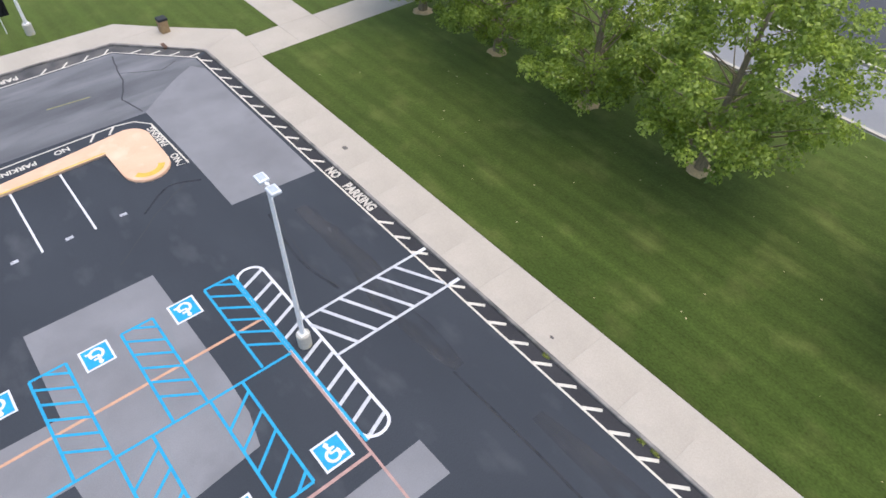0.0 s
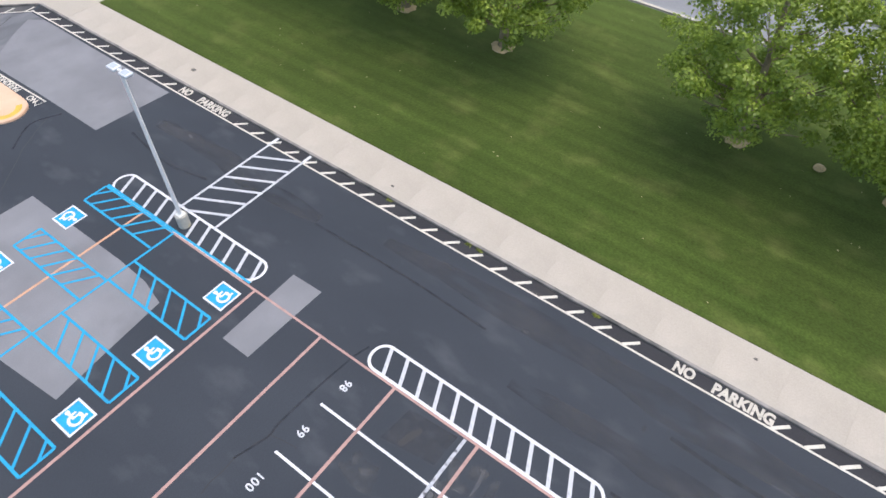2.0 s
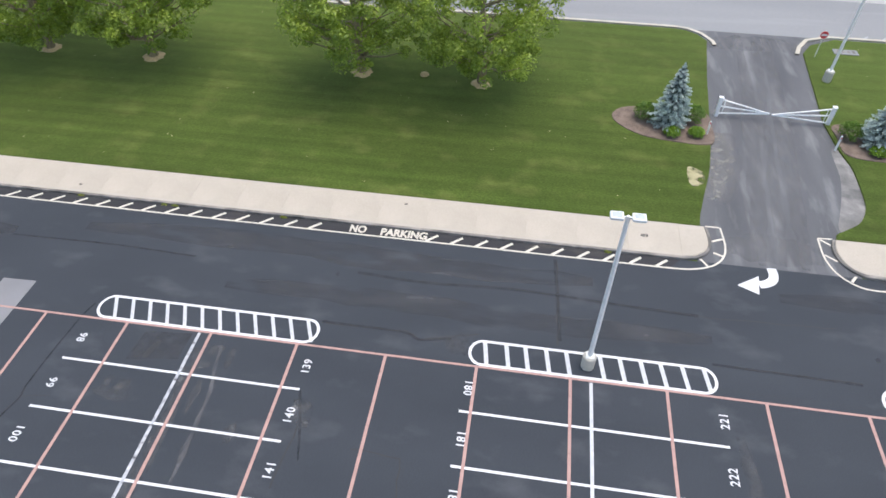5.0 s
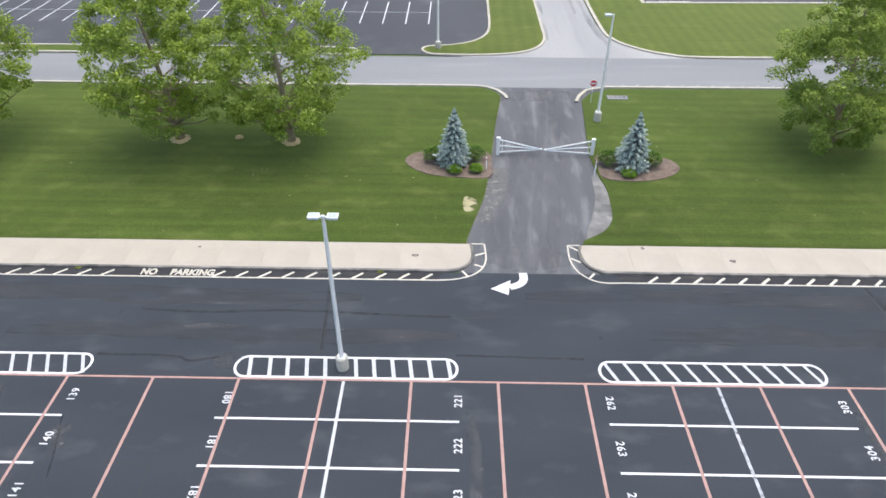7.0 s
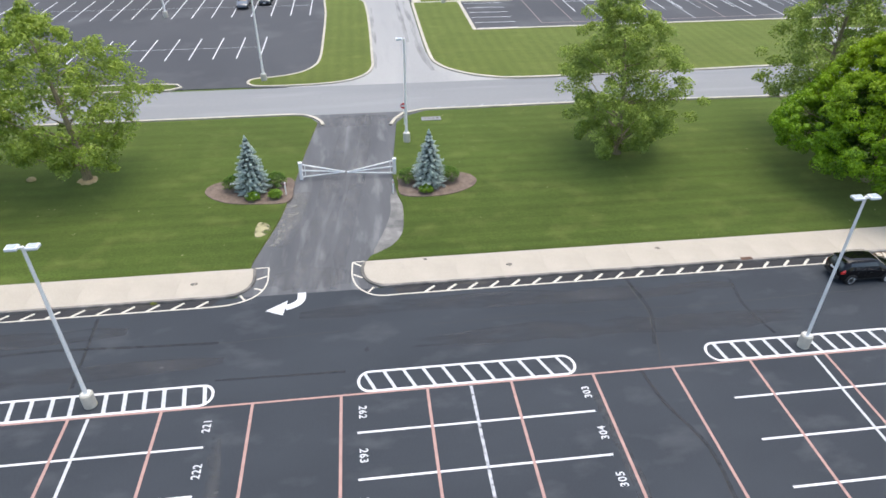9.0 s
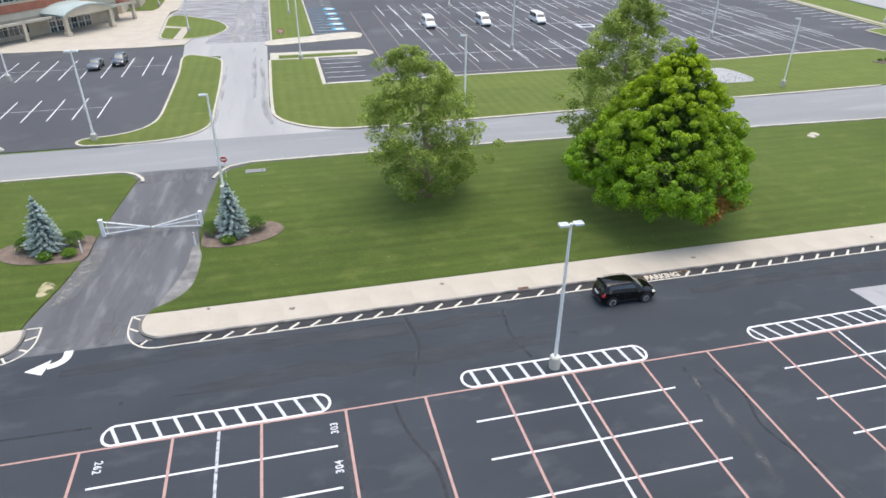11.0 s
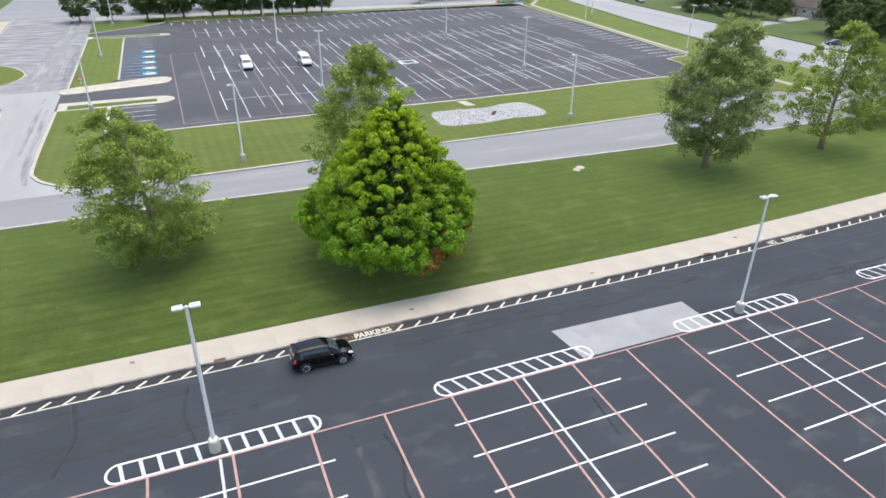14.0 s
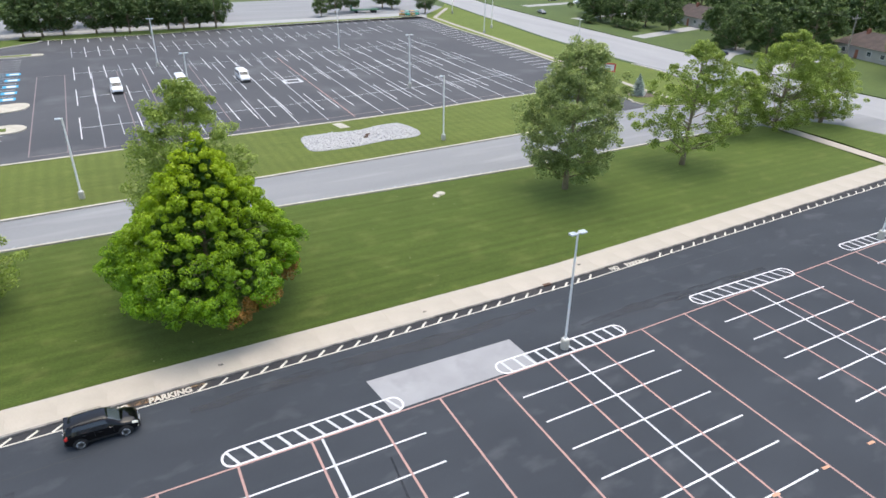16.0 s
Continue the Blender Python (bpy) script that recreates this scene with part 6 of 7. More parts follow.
gate(-33.15, -36.6, 24.7, "white steel swing barrier with three bars, closed")
gate(-40.9, -37.1, 24.6, "white steel swing barrier with three bars, closed")
for x, y in ((21.9, -32.1), (21.4, -40.6)):
    ob = thing("marker_post", "thin white marker post beside the driveway", "post", pose(x, y, TOP - 0.03), "marker posts")
    part("stake", box(-0.05, -0.05, -0.03, 0.05, 0.05, 1.15, 0.012), M_GATE, ob)
    part("reflector", box(-0.055, -0.035, 0.95, -0.048, 0.035, 1.08), M_SIGNRED, ob)

# ---- signs, covers, bin ----
ob = thing("no_entry_sign", "red and white round no-entry sign on a thin post", "sign", pose(34.75, -42.45, TOP - 0.03))
bm = bmesh.new()
tube(bm, [(0, 0, -0.05), (0, 0, 2.3)], [0.03, 0.03], 6)
part("sign_post", bm, M_GALV, ob)
bm = bmesh.new()
tube(bm, [(-0.035, 0, 1.97), (-0.055, 0, 1.97)], [0.30, 0.30], 24)
disc = part("disc", bm, M_SIGNRED, ob)
part("bar", box(-0.062, -0.23, 1.895, -0.0555, 0.23, 2.045), M_SIGNWHITE, disc)
ob = thing("drain_cover", "pale concrete drain cover set in the lawn", "drain cover", pose(35.9, -45.2, TOP))
part("slab", box(-0.42, -0.98, -0.03, 0.42, 0.98, 0.06, 0.03), M_ROAD, ob)
for k in range(4):
    part("slot", box(-0.2, -0.75 + 0.42 * k, 0.0585, 0.2, -0.5 + 0.42 * k, 0.063), M_CURB, ob)
bm = bmesh.new()
bmesh.ops.create_icosphere(bm, subdivisions=2, radius=1.0)
rng = random.Random(3)
for v in bm.verts:
    v.co *= rng.uniform(0.86, 1.1)
    v.co.x, v.co.y, v.co.z = v.co.x * 0.30, v.co.y * 0.38, max(-0.1, v.co.z * 0.27)
boulder = finish("boulder", bm, M_PALE_MULCH, None, "small tan boulder lying in the lawn", True)
boulder.matrix_basis = pose(26.8, -11.1, TOP + 0.06, 0, 0, 20)
tagged(boulder, "", "boulder")
for x, y in ((32.8, -108.8),):
    ob = thing("manhole_cover", "small pale concrete manhole cover in the lawn", "manhole", pose(x, y, TOP - 0.02))
    bm = bmesh.new()
    tube(bm, [(0, 0, -0.05), (0, 0, 0.10), (0, 0, 0.13)], [0.55, 0.55, 0.48], 18)
    part("collar", bm, M_PALE_CURB, ob)
    bm = bmesh.new()
    tube(bm, [(0, 0, 0.125), (0, 0, 0.15)], [0.33, 0.32], 18)
    part("lid", bm, M_BASE, ob)
    part("broken_slab", prism([(-0.9, 0.5), (-0.2, 0.35), (0.1, 0.9), (-0.5, 1.3), (-1.0, 1.0)], -0.03, 0.1, bevel=0.03), M_PALE_CURB, ob, "broken pale concrete slab")
for x, y in ((9.3, -64.2), (9.3, -107.3), (7.0, 46.0)):
    ob = thing("curb_drain", "rusty iron curb drain inlet", "drain", pose(x, y, 0.0))
    part("inlet_box", box(-0.12, -0.4, -0.02, 0.2, 0.4, 0.15, 0.02), M_RUSTY, ob)
    for k in range(4):
        part("grate_bar", box(-0.135, -0.36 + 0.2 * k, 0.0, -0.115, -0.28 + 0.2 * k, 0.12), M_RUSTY, ob)
ob = thing("litter_bin", "square litter bin with tan slats and a dark lid", "bin", pose(8.0, 48.0, TOP))
part("body", box(-0.33, -0.33, 0.0, 0.33, 0.33, 0.95, 0.03), M_BINWOOD, ob)
for k in range(5):
    part("slat", box(-0.345, -0.29 + 0.125 * k, 0.06, -0.32, -0.2 + 0.125 * k, 0.9), M_BINWOOD, ob)
    part("slat", box(-0.29 + 0.125 * k, -0.345, 0.06, -0.2 + 0.125 * k, -0.32, 0.9), M_BINWOOD, ob)
part("lid", box(-0.37, -0.37, 0.95, 0.37, 0.37, 1.15, 0.06), M_TRIM, ob, "dark plastic lid")
light_pole("lawn", -0.2, 54.0, 1, 9.4, 0, 0.9, TOP - 0.03)
ob = thing("banner", "dark hanging banner on a slim pole", "banner", pose(-1.6, 55.2, TOP))
bm = bmesh.new()
tube(bm, [(0, 0, -0.05), (0, 0, 4.2)], [0.04, 0.03], 8)
part("mast", bm, M_GALV, ob)
bm = bmesh.new()
grid = [[bm.verts.new((0.05 + 0.7 * i / 6, 0.05 * math.sin(2.2 * i + 0.8 * k), 4.1 - 2.8 * k / 9)) for i in range(7)] for k in range(10)]
for a, b in zip(grid, grid[1:]):
    for i in range(6):
        bm.faces.new((a[i], a[i + 1], b[i + 1], b[i]))
bmesh.ops.solidify(bm, geom=list(bm.faces), thickness=0.008)
part("cloth", bm, M_TRIM, ob, "dark cloth")

# ---- rubble bed ----
rng = random.Random(5)
heap_edge = smooth([(61.4, -100.5), (57.5, -99.8), (54.5, -100.3), (54.0, -105.8), (54.7, -111), (54.6, -116), (56.5, -117.7), (60, -117.5), (62.3, -116.5), (62.5, -113.5), (61.4, -109.2), (61.9, -104)], 4, True)
heap = structure("rubble_bed", prism(heap_edge, TOP - 0.04, TOP + 0.05, bevel=0.03), M_ROCK, "bed of pale broken limestone in the grass", "rubble bed")
stones = []
for s in range(5):
    bm = bmesh.new()
    bmesh.ops.create_icosphere(bm, subdivisions=1, radius=1.0)
    for v in bm.verts:
        v.co *= rng.uniform(0.65, 1.2)
    stones.append(mesh_of("stone", bm, M_ROCK))


def in_heap(x, y):
    """Whether a point lies inside the bed's outline."""
    inside = False
    for (xa, ya), (xb, yb) in zip(heap_edge, heap_edge[1:] + heap_edge[:1]):
        if (ya > y) != (yb > y) and x < xa + (y - ya) / (yb - ya) * (xb - xa):
            inside = not inside
    return inside


placed = 0
while placed < 290:
    x, y = rng.uniform(53.6, 62.8), rng.uniform(-118.0, -99.6)
    if in_heap(x, y):
        s = rng.uniform(0.09, 0.24)
        piece("stone", stones[placed % 5], None, heap, pose(x, y, TOP + 0.05 + 0.2 * s, rng.uniform(-20, 20), rng.uniform(-20, 20), rng.uniform(0, 360)) @ Matrix.Diagonal((s * 1.4, s, s * 0.6, 1)))
        placed += 1
verts, faces = [], []
while placed < 2300:
    x, y = rng.uniform(53.4, 63.0), rng.uniform(-118.2, -99.4)
    if in_heap(x, y):
        s, h, a0, k0 = rng.uniform(0.06, 0.15), rng.uniform(0.02, 0.07), rng.uniform(0, 6), len(verts)
        verts += [(x + s * q * math.cos(a0 + 1.57 * j), y + s * q * math.sin(a0 + 1.57 * j), TOP + z) for q, z in ((1.0, 0.03), (rng.uniform(0.3, 0.75), 0.05 + h)) for j in range(4)]
        faces += [(k0 + j, k0 + (j + 1) % 4, k0 + 4 + (j + 1) % 4, k0 + 4 + j) for j in range(4)] + [(k0 + 4, k0 + 5, k0 + 6, k0 + 7)]
        placed += 1
me = bpy.data.meshes.new("gravel")
me.from_pydata(verts, [], faces)
me.materials.append(M_GRAVEL)
gravel = new("gravel", me)
gravel.parent = heap
tagged(gravel, "small pale broken stones", kind="stuff")
for k in range(4):
    finish("rusty_scrap", box(57.2 + 0.45 * k, -109.4 - 0.3 * k, TOP + 0.05, 57.45 + 0.45 * k, -108.75 - 0.3 * k, TOP + 0.19, 0.05), M_RUSTY, heap, "rust-brown scrap among the stones")
structure("chute_slab", prism([(63.5, -107.4), (66.4, -107.0), (66.4, -108.4), (63.5, -109.0)], TOP - 0.03, TOP + 0.03), M_PALE_CURB, "pale concrete spillway slab", "slab")


# ---- vehicles ----
class Skin:
    """A car body as a loft: sections along the length, each a half profile from sill to roof centre."""

    def __init__(self, stations):
        self.rows = stations

    def at(self, x, s):
        rows = self.rows
        x = min(max(x, rows[0][0]), rows[-1][0])
        for a, b in zip(rows, rows[1:]):
            if x <= b[0]:
                f = (x - a[0]) / (b[0] - a[0])
                zb, w0, w1, belt, wt, zt = [p + (q - p) * f for p, q in zip(a[1:], b[1:])]
                break
        pts = [(w0 * 0.86, zb), (w0, zb + 0.10), (w1, (zb + belt) / 2 + 0.05), (w1 * 0.985, belt), ((w1 + wt) / 2 + 0.02, (belt + zt) / 2), (wt, zt - 0.055), (wt * 0.82, zt - 0.015), (wt * 0.4, zt + 0.005), (0.0, zt + 0.012)]
        k = min(int(s), len(pts) - 2)
        f = s - k
        return Vector((x, pts[k][0] + (pts[k + 1][0] - pts[k][0]) * f, pts[k][1] + (pts[k + 1][1] - pts[k][1]) * f))

    def body(self):
        bm = bmesh.new()
        xs = []
        for a, b in zip(self.rows, self.rows[1:]):
            xs += [a[0] + (b[0] - a[0]) * i / 3 for i in range(3)]
        xs.append(self.rows[-1][0])
        rings = []
        for x in xs:
            half = [self.at(x, s) for s in range(9)]
            ring = [bm.verts.new(p) for p in half] + [bm.verts.new((p.x, -p.y, p.z)) for p in half[-2::-1]]
            rings.append(ring)
        n = len(rings[0])
        for a, b in zip(rings, rings[1:]):
            for k in range(n):
                bm.faces.new((a[k], b[k], b[(k + 1) % n], a[(k + 1) % n]))
        bm.faces.new(rings[0])
        bm.faces.new(rings[-1][::-1])
        bmesh.ops.recalc_face_normals(bm, faces=bm.faces)
        return bm

    def patch(self, x0, x1, s0, s1, off=0.012, side=1, slant=0.0, n=4):
        """A panel that lies on the skin, with a small thickness."""
        bm = bmesh.new()
        grid = []
        for i in range(n + 1):
            row = []
            for j in range(n + 1):
                s = s0 + (s1 - s0) * j / n
                x = x0 + (x1 - x0) * i / n + slant * (j / n)
                p = self.at(x, s)
                e = 0.01
                tx, ts = self.at(x + e, s) - self.at(x - e, s), self.at(x, min(s + e, 7.99)) - self.at(x, max(s - e, 0))
                nrm = tx.cross(ts)
                nrm = nrm.normalized() if nrm.length > 1e-9 else Vector((0, 0, 1))
                if nrm.y < 0 or (abs(nrm.y) < 0.2 and nrm.z < 0):
                    nrm = -nrm
                p = p + nrm * off
                row.append(bm.verts.new((p.x, p.y * side, p.z)))
            grid.append(row)
        for a, b in zip(grid, grid[1:]):
            for j in range(n):
                bm.faces.new((a[j], b[j], b[j + 1], a[j + 1]))
        bmesh.ops.recalc_face_normals(bm, faces=bm.faces)
        return bm

    def band(self, x0, x1, s0, off=0.012, n=6):
        """A panel across the middle from one side to the other, such as a windscreen."""
        bm = bmesh.new()
        grid = []
        for i in range(n + 1):
            x = x0 + (x1 - x0) * i / n
            half = []
            for j in range(n + 1):
                p = self.at(x, s0 + (8 - s0) * j / n)
                tx = self.at(x + 0.01, 7.5) - self.at(x - 0.01, 7.5)
                nrm = Vector((-tx.z, 0, tx.x)).normalized()
                half.append(p + nrm * off)
            grid.append([bm.verts.new(p) for p in half] + [bm.verts.new((p.x, -p.y, p.z)) for p in half[-2::-1]])
        for a, b in zip(grid, grid[1:]):
            for j in range(len(a) - 1):
                bm.faces.new((a[j], b[j], b[j + 1], a[j + 1]))
        bmesh.ops.recalc_face_normals(bm, faces=bm.faces)
        return bm


M_GREY_ALLOY = plain("grey_alloy", (0.50, 0.50, 0.51), rough=0.4)


def wheel(parent, x, y, r, width=0.2):
    side = 1 if y > 0 else -1
    bm = bmesh.new()
    tube(bm, [(x, y - width / 2, r), (x, y - width / 2 + 0.03, r), (x, y + width / 2 - 0.03, r), (x, y + width / 2, r)], [r - 0.035, r, r, r - 0.035], 26)
    hub = part("wheel", bm, M_TYRE, parent, "black tyre on a bright alloy rim", smooth=False)
    bm = bmesh.new()
    yo = y + side * width / 2
    tube(bm, [(x, yo - side * 0.01, r), (x, yo + side * 0.008, r)], [r * 0.66, r * 0.63], 22)
    rim = part("rim", bm, M_GREY_ALLOY, hub)
    for k in range(5):
        a = 2 * math.pi * k / 5
        bm = bmesh.new()
        d = Vector((math.cos(a), 0, math.sin(a)))
        t = Vector((-math.sin(a), 0, math.cos(a)))
        c = Vector((x, yo + side * 0.012, r))
        f = [bm.verts.new(c + d * q * r + t * w * r + Vector((0, side * 0.012, 0))) for q, w in ((0.05, -0.13), (0.66, -0.22), (0.66, 0.22), (0.05, 0.13))]
        bm.faces.new(f)
        bmesh.ops.solidify(bm, geom=list(bm.faces), thickness=0.015)
        part("spoke", bm, M_RIM, hub)
    bm = bmesh.new()
    n = 22
    ring = [[bm.verts.new((x + q * r * math.cos(2 * math.pi * k / n), yo + side * 0.014, r + q * r * math.sin(2 * math.pi * k / n))) for k in range(n)] for q in (0.56, 0.72)]
    for k in range(n):
        bm.faces.new((ring[0][k], ring[0][(k + 1) % n], ring[1][(k + 1) % n], ring[1][k]))
    part("rim_lip", bm, M_RIM, hub)


def arch(parent, x, y, r):
    """The black moulding round a wheel opening, and the dark well behind the wheel."""
    side = 1 if y > 0 else -1
    bm = bmesh.new()
    n = 16
    rows = [[bm.verts.new((x + q * math.cos(math.pi * k / n), y + side * o, 0.34 + q * math.sin(math.pi * k / n))) for k in range(n + 1)] for q, o in ((r + 0.015, -0.10), (r + 0.02, 0.012), (r + 0.085, 0.014), (r + 0.09, -0.05))]
    for a, b in zip(rows, rows[1:]):
        for k in range(n):
            bm.faces.new((a[k], a[k + 1], b[k + 1], b[k]))
    part("arch_moulding", bm, M_TRIM, parent)
    bm = bmesh.new()
    tube(bm, [(x, y - side * 0.3, 0.34), (x, y + side * 0.004, 0.34)], [r + 0.02, r + 0.02], 20)
    part("wheel_well", bm, M_TRIM, parent)


SUV = Skin([(-2.12, 0.46, 0.66, 0.70, 0.86, 0.60, 0.98), (-2.04, 0.33, 0.80, 0.84, 0.96, 0.64, 1.15), (-1.90, 0.29, 0.85, 0.87, 1.02, 0.60, 1.46), (-1.72, 0.26, 0.86, 0.885, 1.03, 0.60, 1.595), (-1.3, 0.24, 0.86, 0.89, 1.02, 0.62, 1.64),
            (-0.5, 0.22, 0.86, 0.89, 0.99, 0.635, 1.66), (0.1, 0.22, 0.86, 0.89, 0.97, 0.63, 1.64), (0.42, 0.22, 0.86, 0.885, 0.96, 0.61, 1.58), (0.80, 0.22, 0.86, 0.88, 0.95, 0.62, 1.35), (1.18, 0.22, 0.86, 0.88, 0.93, 0.66, 1.08),
            (1.60, 0.24, 0.85, 0.87, 0.88, 0.62, 1.02), (1.90, 0.28, 0.80, 0.82, 0.80, 0.56, 0.94), (2.06, 0.32, 0.72, 0.74, 0.70, 0.50, 0.82), (2.13, 0.40, 0.60, 0.62, 0.58, 0.44, 0.68)])
SEDAN = Skin([(-2.3, 0.46, 0.62, 0.66, 0.74, 0.56, 0.86), (-2.15, 0.30, 0.78, 0.80, 0.84, 0.62, 0.98), (-1.55, 0.24, 0.84, 0.86, 0.92, 0.62, 1.04), (-1.0, 0.22, 0.85, 0.87, 0.92, 0.56, 1.32), (-0.5, 0.22, 0.85, 0.87, 0.92, 0.56, 1.43), (0.2, 0.22, 0.85, 0.87, 0.91, 0.57, 1.43),
              (0.55, 0.22, 0.85, 0.87, 0.90, 0.57, 1.32), (1.1, 0.22, 0.85, 0.87, 0.88, 0.64, 1.0), (1.7, 0.24, 0.83, 0.85, 0.80, 0.60, 0.92), (2.1, 0.30, 0.74, 0.76, 0.68, 0.52, 0.80), (2.28, 0.40, 0.58, 0.60, 0.56, 0.44, 0.62)])
VAN = Skin([(-2.75, 0.45, 0.92, 0.95, 1.05, 0.80, 1.95), (-2.68, 0.35, 0.97, 1.0, 1.10, 0.82, 2.06), (-2.2, 0.30, 0.98, 1.0, 1.12, 0.83, 2.12), (0.0, 0.28, 0.98, 1.0, 1.12, 0.83, 2.13), (0.95, 0.28, 0.98, 1.0, 1.10, 0.82, 2.08), (1.25, 0.28, 0.97, 0.99, 1.08, 0.80, 1.90), (1.85, 0.28, 0.96, 0.98, 1.02, 0.78, 1.28),
            (2.35, 0.30, 0.92, 0.94, 0.92, 0.70, 1.12), (2.65, 0.36, 0.84, 0.86, 0.78, 0.62, 0.92), (2.75, 0.42, 0.74, 0.76, 0.66, 0.56, 0.74)])


def suv(m, paint, label):
    ob = thing("car", label, "car", m)
    part("body", SUV.body(), paint, ob, "glossy dark bodywork", smooth=True)
    for side in (1, -1):
        for x0, x1, sl in ((-1.62, -1.30, 0.10), (-1.24, -0.42, 0.02), (-0.36, 0.52, -0.22)):
            part("side_window", SUV.patch(x0, x1, 3.18, 4.78, 0.014, side, sl), M_GLASS, ob)
        part("headlight", SUV.patch(1.72, 2.04, 2.75, 3.9, 0.016, side), M_HEAD, ob, "clear headlight")
        part("fog_light", SUV.patch(1.98, 2.08, 1.0, 1.5, 0.014, side, 0.0, 2), M_HEAD, ob)
        part("tail_light", SUV.patch(-2.09, -1.88, 2.55, 3.6, 0.018, side), M_TAIL, ob, "red tail light")
        part("sill_moulding", SUV.patch(-1.0, 1.0, 0.3, 1.45, 0.012, side), M_TRIM, ob)
        for x in (-0.98, -0.10):
            part("door_handle", SUV.patch(x - 0.09, x + 0.09, 2.72, 2.85, 0.03, side, 0.0, 2), M_TRIM, ob)
        for x in (-0.39, 0.66):
            part("door_gap", SUV.patch(x - 0.007, x + 0.007, 1.5, 3.0, 0.004, side, 0.0, 3), M_TRIM, ob)
        bm = bmesh.new()
        add_box(bm, 0.50, side * 1.0 - 0.10, 0.98, 0.66, side * 1.0 + 0.10, 1.13, 0.04)
        mirror = part("wing_mirror", bm, paint, ob)
        part("mirror_glass", box(0.488, side * 1.0 - 0.075, 1.0, 0.498, side * 1.0 + 0.075, 1.11), M_CHROME, mirror)
        part("mirror_arm", box(0.54, min(side * 0.84, side * 0.92), 1.0, 0.62, max(side * 0.84, side * 0.92), 1.05, 0.01), M_TRIM, mirror)
        bm = bmesh.new()
        tube(bm, [(-1.45, side * 0.60, 1.62), (-1.3, side * 0.60, 1.69), (0.05, side * 0.60, 1.69), (0.2, side * 0.60, 1.63)], [0.018] * 4, 6)
        part("roof_rail", bm, M_TRIM, ob)
        for x in (-1.275, 1.28):
            arch(ob, x, side * 0.885, 0.36)
            wheel(ob, x, side * 0.825, 0.345)
    part("windscreen", SUV.band(0.47, 1.10, 5.15, 0.012), M_SHIELD, ob, "pale reflecting windscreen")
    part("rear_window", SUV.band(-2.02, -1.84, 5.2, 0.012), M_GLASS, ob)
    for y in (-0.28, 0.22):
        bm = bmesh.new()
        tube(bm, [(1.12, y, 1.115), (0.92, y + 0.42, 1.27)], [0.012, 0.008], 5)
        part("wiper", bm, M_TRIM, ob)
    part("grille", SUV.band(2.075, 2.125, 5.6, 0.014), M_TRIM, ob)
    part("grille_bar", box(2.10, -0.38, 0.70, 2.145, 0.38, 0.735, 0.008), M_CHROME, ob)
    part("front_bumper", box(1.98, -0.68, 0.30, 2.16, 0.68, 0.50, 0.06), M_TRIM, ob)
    part("rear_bumper", box(-2.16, -0.72, 0.36, -1.98, 0.72, 0.58, 0.06), M_TRIM, ob)
    part("number_plate", box(-2.145, -0.26, 0.80, -2.118, 0.26, 0.93, 0.004), M_SIGNWHITE, ob)
    part("number_plate", box(2.155, -0.26, 0.42, 2.175, 0.26, 0.54, 0.004), M_SIGNWHITE, ob)
    part("rear_spoiler", box(-1.99, -0.58, 1.56, -1.70, 0.58, 1.60, 0.015), paint, ob)
    bm = bmesh.new()
    tube(bm, [(-1.55, 0, 1.63), (-1.68, 0, 1.74)], [0.03, 0.008], 6)
    part("antenna", bm, M_TRIM, ob)
    return ob


def plain_car(name, skin, m, paint, label, windows, shield, wheels, rear):
    ob = thing(name, label, "van" if skin is VAN else "car", m)
    part("body", skin.body(), paint, ob, smooth=True)
    for side in (1, -1):
        for x0, x1, sl in windows:
            part("side_window", skin.patch(x0, x1, 3.15, 4.75, 0.014, side, sl), M_GLASS, ob)
        part("headlight", skin.patch(wheels[1] + 0.55, wheels[1] + 0.78, 2.6, 3.7, 0.016, side, 0.0, 2), M_HEAD, ob)
        part("tail_light", skin.patch(skin.rows[0][0] + 0.02, skin.rows[0][0] + 0.16, 2.3, 3.5, 0.016, side, 0.0, 2), M_TAIL, ob)
        for x in wheels:
            arch(ob, x, side * skin.rows[4][3] * 0.995, 0.35)
            wheel(ob, x, side * (skin.rows[4][3] - 0.1), 0.33)
    part("windscreen", skin.band(*shield, 5.15, 0.012), M_GLASS, ob)
    part("rear_window", skin.band(*rear, 5.2, 0.012), M_GLASS, ob)
    x_front, x_back = skin.rows[-1][0], skin.rows[0][0]
    part("front_bumper", box(x_front - 0.14, -0.66, 0.32, x_front + 0.05, 0.66, 0.52, 0.05), M_TRIM if skin is VAN else paint, ob)
    part("rear_bumper", box(x_back - 0.05, -0.7, 0.36, x_back + 0.12, 0.7, 0.56, 0.05), M_TRIM if skin is VAN else paint, ob)
    return ob


suv(pose(6.78, -70.8, 0.0, 0, 0, -90), M_CARPAINT, "glossy black compact SUV driving along the lot's lane")
van_windows, van_wheels = ((-2.45, -1.45, 0), (-1.35, -0.45, 0), (-0.35, 0.5, 0), (0.6, 1.35, -0.25)), (-1.75, 1.75)
first_van = plain_car("van", VAN, pose(104.6, -78.4, 0.005, 0, 0, 180), M_VAN, "white passenger van with dark windows in a distant stall", van_windows, (1.28, 1.80), van_wheels, (-2.745, -2.69))
tagged(first_van, group="parked vans")
copy_thing(first_van, pose(104.4, -89.8, 0.005, 0, 0, 180))
copy_thing(first_van, pose(104.4, -101.6, 0.005, 0, 0, 180))
sedan_windows = ((-1.05, -0.35, 0.12), (-0.28, 0.55, -0.2))
